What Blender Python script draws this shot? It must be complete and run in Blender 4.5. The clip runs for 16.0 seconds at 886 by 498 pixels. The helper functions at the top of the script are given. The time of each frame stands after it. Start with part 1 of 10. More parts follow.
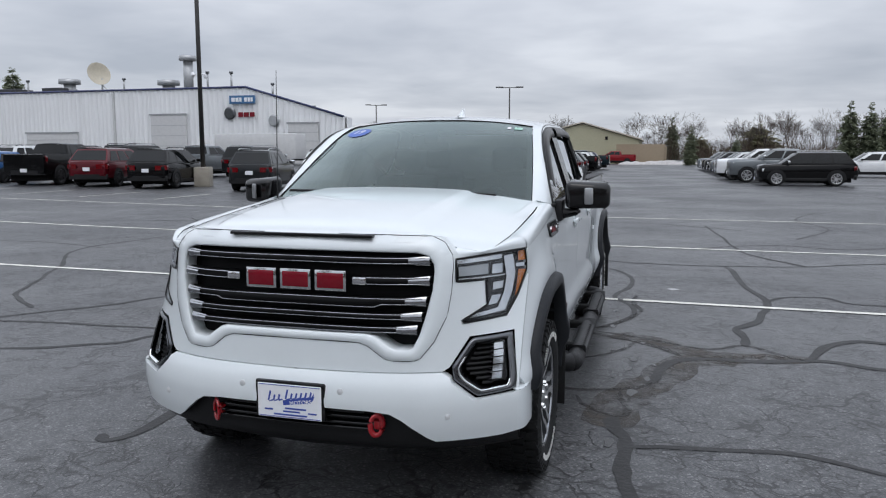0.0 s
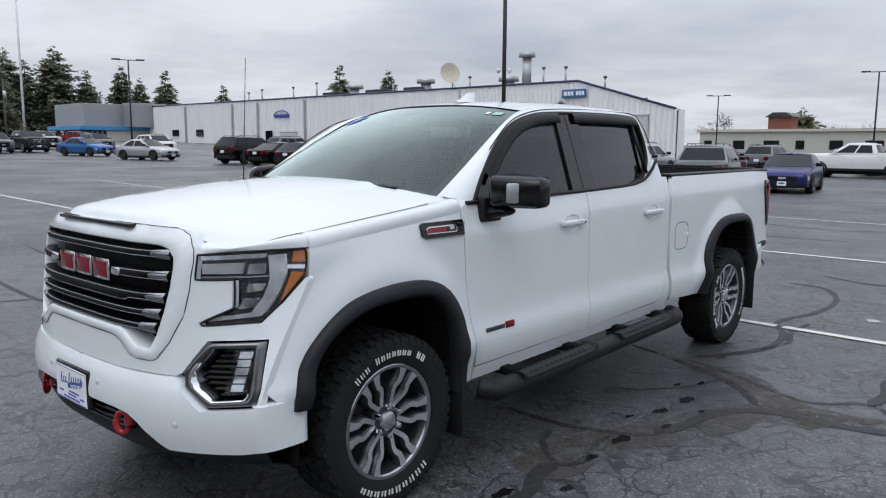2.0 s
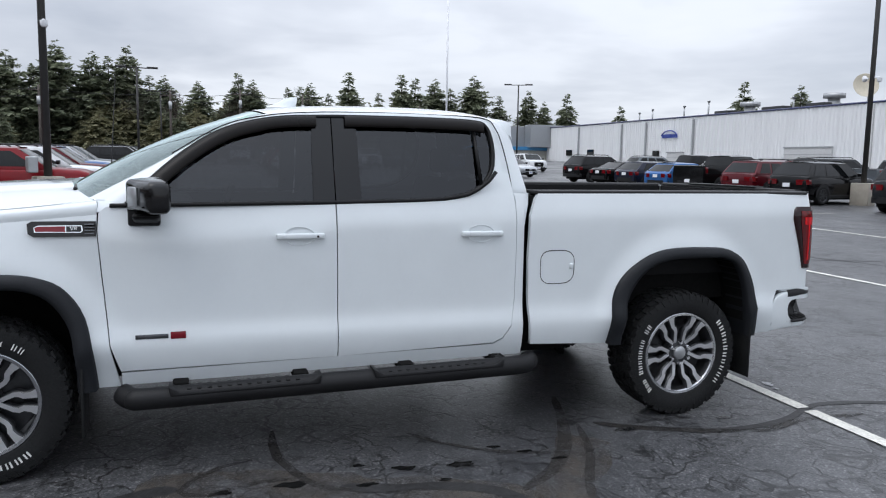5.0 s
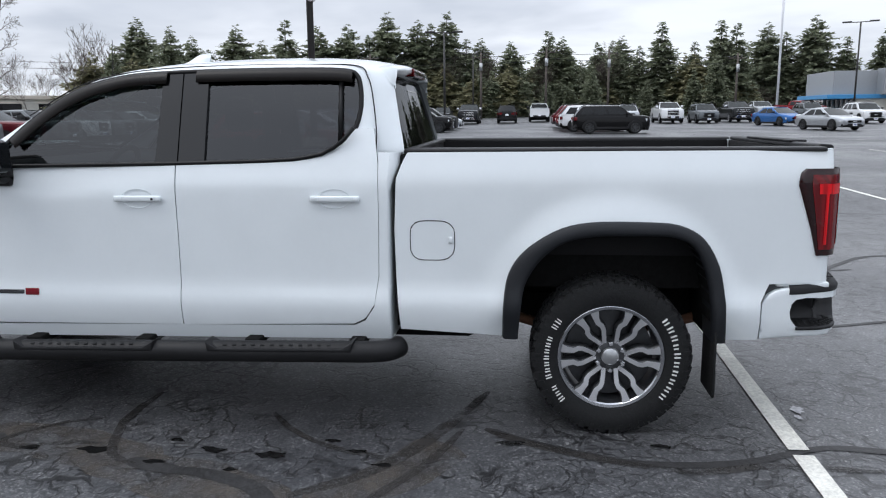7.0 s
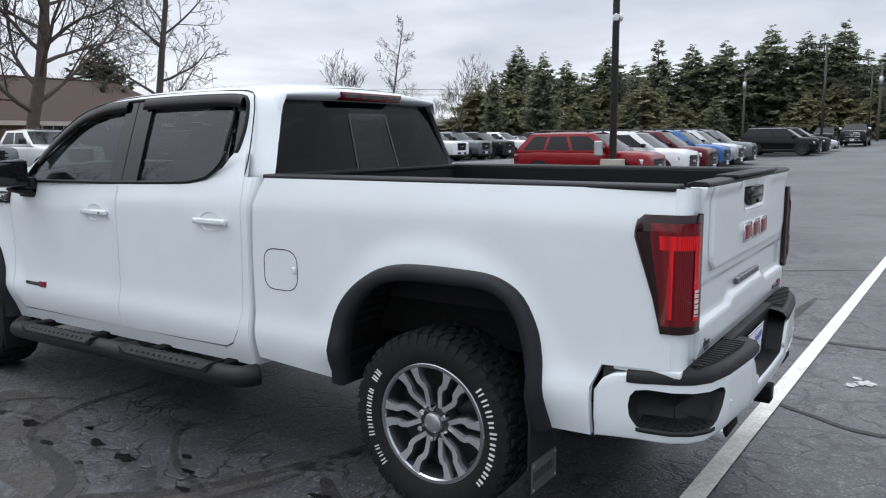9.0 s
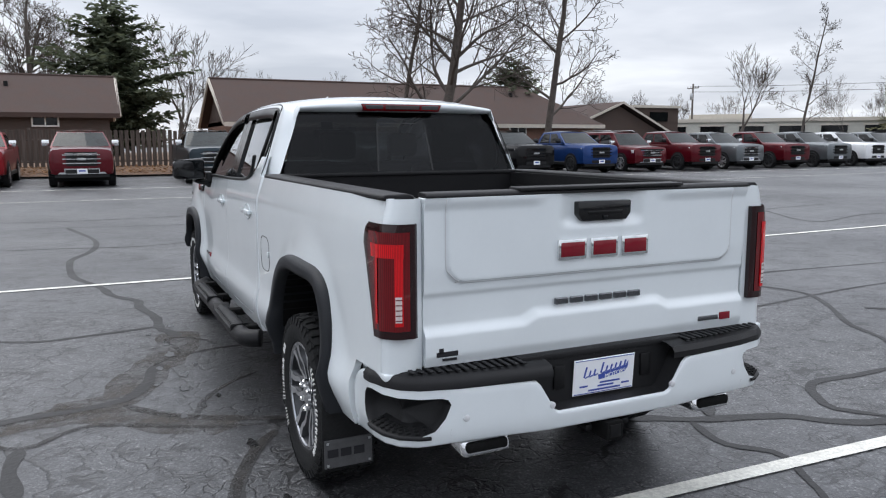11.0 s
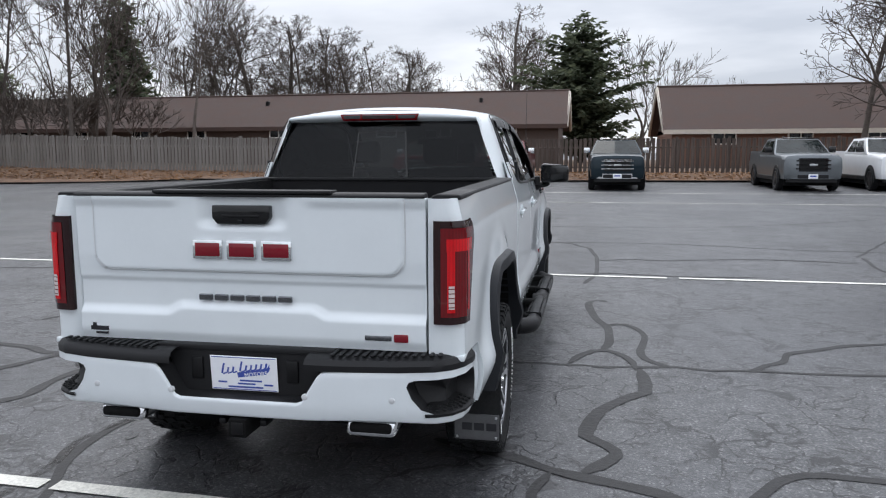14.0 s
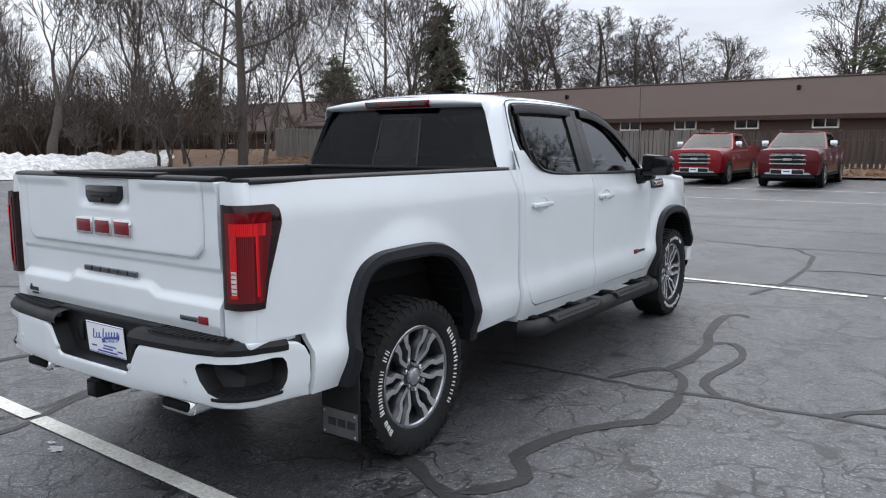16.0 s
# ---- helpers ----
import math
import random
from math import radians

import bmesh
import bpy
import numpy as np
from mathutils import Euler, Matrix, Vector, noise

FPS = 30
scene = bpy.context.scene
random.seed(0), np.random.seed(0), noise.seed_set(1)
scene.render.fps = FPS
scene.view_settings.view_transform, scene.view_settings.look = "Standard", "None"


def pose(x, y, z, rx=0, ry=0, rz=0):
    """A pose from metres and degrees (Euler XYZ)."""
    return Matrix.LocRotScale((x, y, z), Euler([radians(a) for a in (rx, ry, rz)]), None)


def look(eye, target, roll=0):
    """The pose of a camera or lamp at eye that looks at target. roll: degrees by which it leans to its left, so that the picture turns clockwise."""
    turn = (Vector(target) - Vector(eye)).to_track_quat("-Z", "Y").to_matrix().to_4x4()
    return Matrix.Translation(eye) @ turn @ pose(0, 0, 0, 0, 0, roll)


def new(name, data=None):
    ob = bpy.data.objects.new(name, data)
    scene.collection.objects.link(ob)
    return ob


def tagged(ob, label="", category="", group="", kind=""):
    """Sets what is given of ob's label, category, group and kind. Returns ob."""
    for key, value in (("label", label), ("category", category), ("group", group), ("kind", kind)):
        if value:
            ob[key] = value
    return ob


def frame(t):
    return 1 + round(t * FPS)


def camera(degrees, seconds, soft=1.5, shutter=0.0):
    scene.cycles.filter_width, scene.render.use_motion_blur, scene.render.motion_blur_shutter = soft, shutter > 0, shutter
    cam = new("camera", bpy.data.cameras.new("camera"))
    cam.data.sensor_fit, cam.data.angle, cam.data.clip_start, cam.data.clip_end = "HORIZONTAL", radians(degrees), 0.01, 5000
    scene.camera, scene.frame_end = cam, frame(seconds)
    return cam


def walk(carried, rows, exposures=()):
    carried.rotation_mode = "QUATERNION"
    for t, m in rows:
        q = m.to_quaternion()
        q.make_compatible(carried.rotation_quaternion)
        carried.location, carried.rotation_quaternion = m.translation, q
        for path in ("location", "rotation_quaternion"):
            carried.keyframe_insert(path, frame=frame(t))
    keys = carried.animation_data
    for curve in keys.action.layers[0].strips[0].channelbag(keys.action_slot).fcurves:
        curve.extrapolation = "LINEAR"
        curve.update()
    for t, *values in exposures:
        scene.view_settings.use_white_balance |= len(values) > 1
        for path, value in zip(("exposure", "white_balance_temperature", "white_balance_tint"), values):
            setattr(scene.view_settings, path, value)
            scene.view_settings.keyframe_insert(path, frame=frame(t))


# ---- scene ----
# ---------------------------------------------------------------- camera
cam = camera(60.9, 16.0, 1.15)
PATH = [
    (0, (1.514, -5.889, 1.686), (0.975, -3.98, 1.432), -0.0),
    (0.5, (2.038, -5.593, 1.675), (1.282, -3.759, 1.42), -0.0),
    (1, (2.52, -5.188, 1.667), (1.566, -3.448, 1.414), 0.1),
    (1.5, (2.964, -4.786, 1.67), (1.822, -3.164, 1.41), 0.3),
    (2, (3.358, -4.322, 1.661), (2.044, -2.839, 1.388), 0.3),
    (2.5, (3.77, -3.891, 1.657), (2.306, -2.558, 1.373), 0.2),
    (3, (4.112, -3.388, 1.616), (2.528, -2.2, 1.33), 0.2),
    (3.5, (4.453, -2.863, 1.627), (2.774, -1.812, 1.352), 0.3),
    (4, (4.767, -2.296, 1.632), (3.011, -1.374, 1.376), 0.7),
    (4.5, (4.921, -1.651, 1.631), (3.097, -0.865, 1.395), 1.0),
    (5, (5.046, -1.007, 1.624), (3.162, -0.377, 1.392), 1.0),
    (5.2, (5.058, -0.74, 1.591), (3.152, -0.184, 1.354), 0.8),
    (7.3, (4.591, 1.856, 1.62), (2.647, 1.532, 1.282), -0.6),
    (7.5, (4.487, 2.071, 1.586), (2.557, 1.662, 1.261), -0.6),
    (8, (4.157, 2.651, 1.618), (2.289, 2.011, 1.302), -0.3),
    (8.2, (4.039, 2.882, 1.598), (2.204, 2.151, 1.286), -0.3),
    (10.3, (2.524, 5.033, 1.67), (1.382, 3.412, 1.406), -0.4),
    (10.5, (2.343, 5.184, 1.643), (1.288, 3.505, 1.376), -0.4),
    (11, (1.877, 5.556, 1.648), (1.04, 3.762, 1.367), -0.2),
    (11.5, (1.378, 5.78, 1.633), (0.744, 3.907, 1.336), 0.0),
    (12, (0.847, 6.008, 1.636), (0.417, 4.079, 1.329), -0.2),
    (12.5, (0.315, 6.089, 1.635), (0.082, 4.126, 1.332), -0.3),
    (13, (-0.261, 6.136, 1.641), (-0.292, 4.157, 1.358), -0.5),
    (13.5, (-0.854, 6.107, 1.616), (-0.68, 4.132, 1.35), -0.5),
    (14, (-1.43, 6.015, 1.632), (-1.054, 4.067, 1.376), -0.2),
    (14.5, (-1.948, 5.892, 1.656), (-1.367, 3.995, 1.4), 0.2),
    (15, (-2.424, 5.63, 1.633), (-1.644, 3.806, 1.376), 0.4),
    (15.5, (-2.896, 5.363, 1.61), (-1.927, 3.633, 1.351), 0.1),
    (16, (-3.265, 5.014, 1.587), (-2.128, 3.391, 1.317), -0.1),
]
walk(cam, [(t, look(eye, target, roll)) for t, eye, target, roll in PATH],
     [(0, -0.33, 6400, 10), (2.5, -0.27, 6400, 10), (4, -0.17, 6350, 10), (7.5, 0.09, 6400, 10), (11, 0.08, 6500, 10), (16, 0.16, 6500, 10)])

# ---------------------------------------------------------------- overcast daylight
world = bpy.data.worlds.new("world")
scene.world = world
world.use_nodes = True
wt = world.node_tree
bg = wt.nodes["Background"]
sky = wt.nodes.new("ShaderNodeTexSky")
sky.sky_type = "NISHITA"
sky.sun_disc = False
sky.sun_elevation, sky.sun_rotation = radians(38), radians(150)
tc = wt.nodes.new("ShaderNodeTexCoord")
sep = wt.nodes.new("ShaderNodeSeparateXYZ")
wt.links.new(tc.outputs["Generated"], sep.inputs[0])


def wmath(op, a, b=0.0):
    n = wt.nodes.new("ShaderNodeMath")
    n.operation = op
    for s, v in ((n.inputs[0], a), (n.inputs[1], b)):
        if isinstance(v, (int, float)):
            s.default_value = v
        else:
            wt.links.new(v, s)
    return n.outputs[0]


# a cloud deck seen in perspective: direction over height
den = wmath("ADD", wmath("MAXIMUM", sep.outputs[2], 0.0), 0.11)
comb = wt.nodes.new("ShaderNodeCombineXYZ")
wt.links.new(wmath("DIVIDE", sep.outputs[0], den), comb.inputs[0])
wt.links.new(wmath("DIVIDE", sep.outputs[1], den), comb.inputs[1])


def wnoise(scale, detail, rough, dist=0.0):
    n = wt.nodes.new("ShaderNodeTexNoise")
    n.inputs["Scale"].default_value, n.inputs["Detail"].default_value, n.inputs["Roughness"].default_value, n.inputs["Distortion"].default_value = scale, detail, rough, dist
    wt.links.new(comb.outputs[0], n.inputs["Vector"])
    return n.outputs["Fac"]


cloud = wmath("ADD", wmath("MULTIPLY", wnoise(0.42, 5, 0.5, 0.2), 0.78), wmath("MULTIPLY", wnoise(1.5, 4, 0.5, 0.3), 0.22))
cr = wt.nodes.new("ShaderNodeValToRGB")
for e, (p, c) in zip((cr.color_ramp.elements[0], cr.color_ramp.elements[1], cr.color_ramp.elements.new(0.5), cr.color_ramp.elements.new(0.57)),
                     ((0.36, (0.455, 0.49, 0.56)), (0.72, (0.925, 0.95, 0.985)), (0.5, (0.63, 0.66, 0.725)), (0.57, (0.75, 0.78, 0.84)))):
    e.position, e.color = p, (*c, 1)
wt.links.new(cloud, cr.inputs["Fac"])
mixw = wt.nodes.new("ShaderNodeMix")
mixw.data_type = "RGBA"
mixw.inputs["Factor"].default_value = 0.94
scl = wt.nodes.new("ShaderNodeVectorMath")
scl.operation = "SCALE"
scl.inputs["Scale"].default_value = 0.1
wt.links.new(sky.outputs[0], scl.inputs[0])
wt.links.new(scl.outputs[0], mixw.inputs["A"])
wt.links.new(cr.outputs["Color"], mixw.inputs["B"])
# an overcast sky is brighter overhead
zen = wt.nodes.new("ShaderNodeVectorMath")
zen.operation = "SCALE"
wt.links.new(mixw.outputs["Result"], zen.inputs[0])
wt.links.new(wmath("ADD", wmath("MULTIPLY", wmath("POWER", wmath("MAXIMUM", sep.outputs[2], 0.0), 1.6), 1.55), 0.98), zen.inputs["Scale"])
wt.links.new(zen.outputs[0], bg.inputs["Color"])
bg.inputs["Strength"].default_value = 1.2
sun = bpy.data.lights.new("sun", "SUN")
sun.energy, sun.angle, sun.color = 0.5, radians(30), (1.0, 0.97, 0.93)
new("sun", sun).matrix_world = look((0, 0, 30), (-8, 14, 0))
CACHE = {}

# ---------------------------------------------------------------- materials
MATS = {}


def nodes_of(name):
    m = bpy.data.materials.new(name)
    m.use_nodes = True
    nt = m.node_tree
    MATS[name] = m
    return m, nt, nt.nodes["Principled BSDF"]


def add_node(nt, kind, **values):
    n = nt.nodes.new(kind)
    for key, value in values.items():
        n.inputs[key].default_value = value
    return n


def coords(nt, scale=1.0):
    c = nt.nodes.new("ShaderNodeTexCoord")
    mp = nt.nodes.new("ShaderNodeMapping")
    mp.inputs["Scale"].default_value = (scale, scale, scale) if isinstance(scale, (int, float)) else scale
    nt.links.new(c.outputs["Object"], mp.inputs["Vector"])
    return mp.outputs["Vector"]


def ramp(nt, fac, stops):
    r = nt.nodes.new("ShaderNodeValToRGB")
    el = r.color_ramp.elements
    while len(el) < len(stops):
        el.new(0.5)
    for e, (p, c) in zip(el, stops):
        e.position = p
        e.color = (*c, 1) if len(c) == 3 else c
    nt.links.new(fac, r.inputs["Fac"])
    return r.outputs["Color"]


def mixc(nt, fac, a, b, blend="MIX"):
    m = nt.nodes.new("ShaderNodeMix")
    m.data_type = "RGBA"
    m.blend_type = blend
    for sock, val in ((m.inputs["Factor"], fac), (m.inputs["A"], a), (m.inputs["B"], b)):
        if hasattr(val, "links"):
            nt.links.new(val, sock)
        else:
            sock.default_value = val if isinstance(val, (int, float)) else (*val, 1)
    return m.outputs["Result"]


def noise_tex(nt, vec, scale, detail=4.0, rough=0.55):
    n = add_node(nt, "ShaderNodeTexNoise", Scale=scale, Detail=detail, Roughness=rough)
    nt.links.new(vec, n.inputs["Vector"])
    return n.outputs["Fac"]


def bump(nt, b, height, strength, dist=0.01):
    n = add_node(nt, "ShaderNodeBump", Strength=strength, Distance=dist)
    nt.links.new(height, n.inputs["Height"])
    nt.links.new(n.outputs["Normal"], b.inputs["Normal"])


def plain(name, col, rough=0.5, metal=0.0, vary=0.12, grain=40.0, relief=0.0, coat=0.0, coarse=3.0, spec=0.5):
    """A surface with slight variation at two scales."""
    m, nt, b = nodes_of(name)
    vec = coords(nt)
    n1, n2 = noise_tex(nt, vec, grain), noise_tex(nt, vec, coarse)
    mul = nt.nodes.new("ShaderNodeMath")
    mul.operation = "ADD"
    nt.links.new(n1, mul.inputs[0])
    nt.links.new(n2, mul.inputs[1])
    half = nt.nodes.new("ShaderNodeMath")
    half.operation = "MULTIPLY"
    half.inputs[1].default_value = 0.5
    nt.links.new(mul.outputs[0], half.inputs[0])
    lo = tuple(max(0, c * (1 - vary)) for c in col)
    hi = tuple(min(1, c * (1 + vary)) for c in col)
    nt.links.new(ramp(nt, half.outputs[0], [(0.35, lo), (0.65, hi)]), b.inputs["Base Color"])
    r = ramp(nt, n2, [(0.3, (rough * 0.85,) * 3), (0.7, (min(1, rough * 1.15),) * 3)])
    nt.links.new(r, b.inputs["Roughness"])
    b.inputs["Metallic"].default_value = metal
    b.inputs["Specular IOR Level"].default_value = spec
    if coat:
        b.inputs["Coat Weight"].default_value = coat
        b.inputs["Coat Roughness"].default_value = 0.04
    if relief:
        bump(nt, b, n1, relief)
    return m


def car_paint(name, col, metal=0.0, rough=0.32, grime=0.1, coat=1.0, spec=0.5):
    m, nt, b = nodes_of(name)
    vec = coords(nt)
    n1, n2 = noise_tex(nt, vec, 3.0), noise_tex(nt, vec, 60.0, 2.0)
    lo = tuple(c * (1 - grime) for c in col)
    c1 = ramp(nt, n1, [(0.35, lo), (0.6, col)])
    nt.links.new(mixc(nt, 0.04, c1, n2, "OVERLAY"), b.inputs["Base Color"])
    b.inputs["Roughness"].default_value = rough
    b.inputs["Metallic"].default_value = metal
    b.inputs["Coat Weight"].default_value = coat
    b.inputs["Specular IOR Level"].default_value = spec
    b.inputs["Coat Roughness"].default_value = 0.03
    return m


def window_glass(name, tint, gloss=0.02, mirror=0.9, sheen=(0.95, 0.97, 1.0)):
    m, nt, b = nodes_of(name)
    out = nt.nodes["Material Output"]
    tr = nt.nodes.new("ShaderNodeBsdfTransparent")
    tr.inputs["Color"].default_value = (*tint, 1)
    gl = nt.nodes.new("ShaderNodeBsdfGlossy")
    gl.inputs["Roughness"].default_value = gloss
    gl.inputs["Color"].default_value = (*sheen, 1)
    lw = nt.nodes.new("ShaderNodeLayerWeight")
    lw.inputs["Blend"].default_value = 0.5
    mx = nt.nodes.new("ShaderNodeMixShader")
    # mirror strength rises towards grazing view, as on any pane
    chain = lw.outputs["Facing"]
    for op, value in (("POWER", 5.0), ("MULTIPLY", 0.957), ("ADD", 0.043), ("MULTIPLY", mirror), ("MINIMUM", 1.0)):
        sc = nt.nodes.new("ShaderNodeMath")
        sc.operation = op
        sc.inputs[1].default_value = value
        nt.links.new(chain, sc.inputs[0])
        chain = sc.outputs[0]
    nt.links.new(sc.outputs[0], mx.inputs["Fac"])
    nt.links.new(tr.outputs[0], mx.inputs[1])
    nt.links.new(gl.outputs[0], mx.inputs[2])
    nt.links.new(mx.outputs[0], out.inputs["Surface"])
    nt.nodes.remove(b)
    return m


def asphalt():
    m, nt, b = nodes_of("asphalt")
    vec = coords(nt)
    # crushed stone in bitumen: every chip has its own tone
    chips = nt.nodes.new("ShaderNodeTexVoronoi")
    chips.inputs["Scale"].default_value = 95.0
    nt.links.new(vec, chips.inputs["Vector"])
    sep = nt.nodes.new("ShaderNodeSeparateColor")
    nt.links.new(chips.outputs["Color"], sep.inputs[0])
    fine = sep.outputs[0]
    mid = noise_tex(nt, vec, 7.0, 7.0, 0.75)
    wide = noise_tex(nt, vec, 0.3, 6.0, 0.62)
    tone = ramp(nt, fine, [(0.0, (0.034, 0.035, 0.038)), (0.6, (0.071, 0.073, 0.078)), (0.9, (0.116, 0.118, 0.122)), (1.0, (0.21, 0.21, 0.21))])
    tone = mixc(nt, 0.75, tone, ramp(nt, mid, [(0.36, (0.5, 0.5, 0.51)), (0.5, (0.9, 0.9, 0.9)), (0.64, (1.3, 1.3, 1.29))]), "MULTIPLY")
    tone = mixc(nt, 0.7, tone, ramp(nt, wide, [(0.34, (0.5, 0.5, 0.53)), (0.48, (0.9, 0.9, 0.91)), (0.64, (1.2, 1.19, 1.17))]), "MULTIPLY")
    # bleached grit and salt grains, here and there
    grit = add_node(nt, "ShaderNodeTexVoronoi", Scale=26.0)
    nt.links.new(vec, grit.inputs["Vector"])
    gsep = nt.nodes.new("ShaderNodeSeparateColor")
    nt.links.new(grit.outputs["Color"], gsep.inputs[0])
    dot = ramp(nt, grit.outputs["Distance"], [(0.0, (1, 1, 1)), (0.10, (1, 1, 1)), (0.16, (0, 0, 0))])
    few = ramp(nt, gsep.outputs[1], [(0.955, (0, 0, 0)), (0.965, (1, 1, 1))])
    tone = mixc(nt, mixc(nt, 1.0, dot, few, "MULTIPLY"), tone, (0.30, 0.30, 0.29))
    # warped coordinates for the cracks
    warp = nt.nodes.new("ShaderNodeTexNoise")
    warp.inputs["Scale"].default_value = 4.0
    warp.inputs["Detail"].default_value = 5.0
    nt.links.new(vec, warp.inputs["Vector"])
    add = nt.nodes.new("ShaderNodeVectorMath")
    add.operation = "MULTIPLY_ADD"
    add.inputs[1].default_value = (0.42, 0.42, 0)
    nt.links.new(warp.outputs["Color"], add.inputs[0])
    nt.links.new(vec, add.inputs[2])

    def crack_net(scale, core, soft, breaks, lo, hi):
        """A net of hairline cracks, broken into stretches by a noise."""
        vor = nt.nodes.new("ShaderNodeTexVoronoi")
        vor.feature = "DISTANCE_TO_EDGE"
        vor.inputs["Scale"].default_value = scale
        nt.links.new(add.outputs[0], vor.inputs["Vector"])
        net = ramp(nt, vor.outputs["Distance"], [(0.0, (1, 1, 1)), (core, (0.9, 0.9, 0.9)), (soft, (0, 0, 0))])
        gate = ramp(nt, noise_tex(nt, vec, breaks, 4.0, 0.65), [(lo, (0, 0, 0)), (hi, (1, 1, 1))])
        return mixc(nt, 1.0, net, gate, "MULTIPLY")

    crack = mixc(nt, 1.0, crack_net(1.5, 0.007, 0.016, 1.1, 0.47, 0.53), crack_net(4.6, 0.022, 0.048, 1.7, 0.46, 0.54), "LIGHTEN")
    crack = mixc(nt, 1.0, crack, crack_net(11.0, 0.035, 0.09, 2.3, 0.52, 0.6), "LIGHTEN")
    tone = mixc(nt, crack, tone, (0.008, 0.008, 0.009))
    nt.links.new(tone, b.inputs["Base Color"])
    damp = ramp(nt, noise_tex(nt, vec, 0.25, 5.0), [(0.38, (0.33,) * 3), (0.62, (0.52,) * 3)])
    nt.links.new(damp, b.inputs["Roughness"])
    b.inputs["Specular IOR Level"].default_value = 0.75
    sub = nt.nodes.new("ShaderNodeMath")
    sub.operation = "SUBTRACT"
    nt.links.new(fine, sub.inputs[0])
    nt.links.new(crack, sub.inputs[1])
    bump(nt, b, sub.outputs[0], 0.5, 0.006)


def siding():
    """White ribbed sheet metal, faintly streaked."""
    m, nt, b = nodes_of("white_siding")
    vec = coords(nt)
    streak = noise_tex(nt, coords(nt, (1.6, 1.6, 0.08)), 1.0, 4.0)
    nt.links.new(ramp(nt, streak, [(0.3, (0.84, 0.85, 0.86)), (0.6, (0.91, 0.92, 0.93))]), b.inputs["Base Color"])
    b.inputs["Roughness"].default_value = 0.45


def boards(name, lo, hi, grain_axis="Z"):
    m, nt, b = nodes_of(name)
    sc = (14, 14, 0.9) if grain_axis == "Z" else (0.9, 14, 14)
    n = noise_tex(nt, coords(nt, sc), 1.0, 6.0, 0.65)
    c = ramp(nt, n, [(0.3, lo), (0.7, hi)])
    oi = nt.nodes.new("ShaderNodeObjectInfo")
    c = mixc(nt, 0.5, c, ramp(nt, oi.outputs["Random"], [(0.0, (0.55, 0.52, 0.5)), (1.0, (1, 1, 1))]), "MULTIPLY")
    nt.links.new(c, b.inputs["Base Color"])
    b.inputs["Roughness"].default_value = 0.9
    bump(nt, b, n, 0.4)


def leafy(name, a, c, rough=0.85):
    m, nt, b = nodes_of(name)
    g = nt.nodes.new("ShaderNodeNewGeometry")
    n = noise_tex(nt, coords(nt), 0.7, 3.0)
    col = ramp(nt, g.outputs["Random Per Island"], [(0.0, a), (1.0, c)])
    nt.links.new(mixc(nt, 0.5, col, ramp(nt, n, [(0.3, (0.5,) * 3), (0.7, (1,) * 3)]), "MULTIPLY"), b.inputs["Base Color"])
    b.inputs["Roughness"].default_value = rough
    # light passes through thin leaves
    tl = nt.nodes.new("ShaderNodeBsdfTranslucent")
    nt.links.new(b.inputs["Base Color"].links[0].from_socket, tl.inputs["Color"])
    mx = nt.nodes.new("ShaderNodeMixShader")
    mx.inputs["Fac"].default_value = 0.4
    nt.links.new(b.outputs[0], mx.inputs[1])
    nt.links.new(tl.outputs[0], mx.inputs[2])
    nt.links.new(mx.outputs[0], nt.nodes["Material Output"].inputs["Surface"])


def lamp_red(name, col, rough=0.12):
    m, nt, b = nodes_of(name)
    vec = coords(nt)
    w = nt.nodes.new("ShaderNodeTexWave")
    w.inputs["Scale"].default_value = 60.0
    nt.links.new(vec, w.inputs["Vector"])
    nt.links.new(ramp(nt, w.outputs["Fac"], [(0.2, tuple(0.6 * x for x in col)), (0.8, col)]), b.inputs["Base Color"])
    b.inputs["Roughness"].default_value = rough
    b.inputs["Coat Weight"].default_value = 0.55
    b.inputs["Coat Roughness"].default_value = 0.02
    b.inputs["Specular IOR Level"].default_value = 0.25


def patchy(name, col, rough, lo=0.44, hi=0.62):
    """A thin dried film that lies on the ground in patches."""
    m, nt, b = nodes_of(name)
    vec = coords(nt)
    n = noise_tex(nt, vec, 5.0, 7.0, 0.7)
    nt.links.new(ramp(nt, n, [(0.3, tuple(0.6 * c for c in col)), (0.7, col)]), b.inputs["Base Color"])
    nt.links.new(ramp(nt, noise_tex(nt, vec, 3.0, 8.0, 0.75), [(lo, (0, 0, 0)), (hi, (0.8, 0.8, 0.8))]), b.inputs["Alpha"])
    b.inputs["Roughness"].default_value = rough


asphalt()
siding()
car_paint("paint_white", (0.755, 0.80, 0.818), 0.0, 0.35, 0.03)
plain("tar_seal", (0.021, 0.0205, 0.021), 0.55, vary=0.5, grain=30, relief=0.5, coarse=2.0, spec=0.4)
patchy("worn_seal", (0.034, 0.031, 0.029), 0.6, 0.36, 0.56)
plain("line_paint", (0.70, 0.69, 0.63), 0.7, vary=0.28, grain=60, relief=0.3, coarse=4.0)
plain("black_plastic", (0.011, 0.011, 0.012), 0.5, vary=0.25, grain=220, relief=0.12, spec=0.28)
plain("flare_plastic", (0.012, 0.0135, 0.0165), 0.5, vary=0.2, grain=160, relief=0.1, spec=0.28)
plain("gloss_black", (0.004, 0.004, 0.0045), 0.12, vary=0.2, spec=0.5)
plain("dark_trim", (0.006, 0.006, 0.0065), 0.4, vary=0.2, spec=0.25)
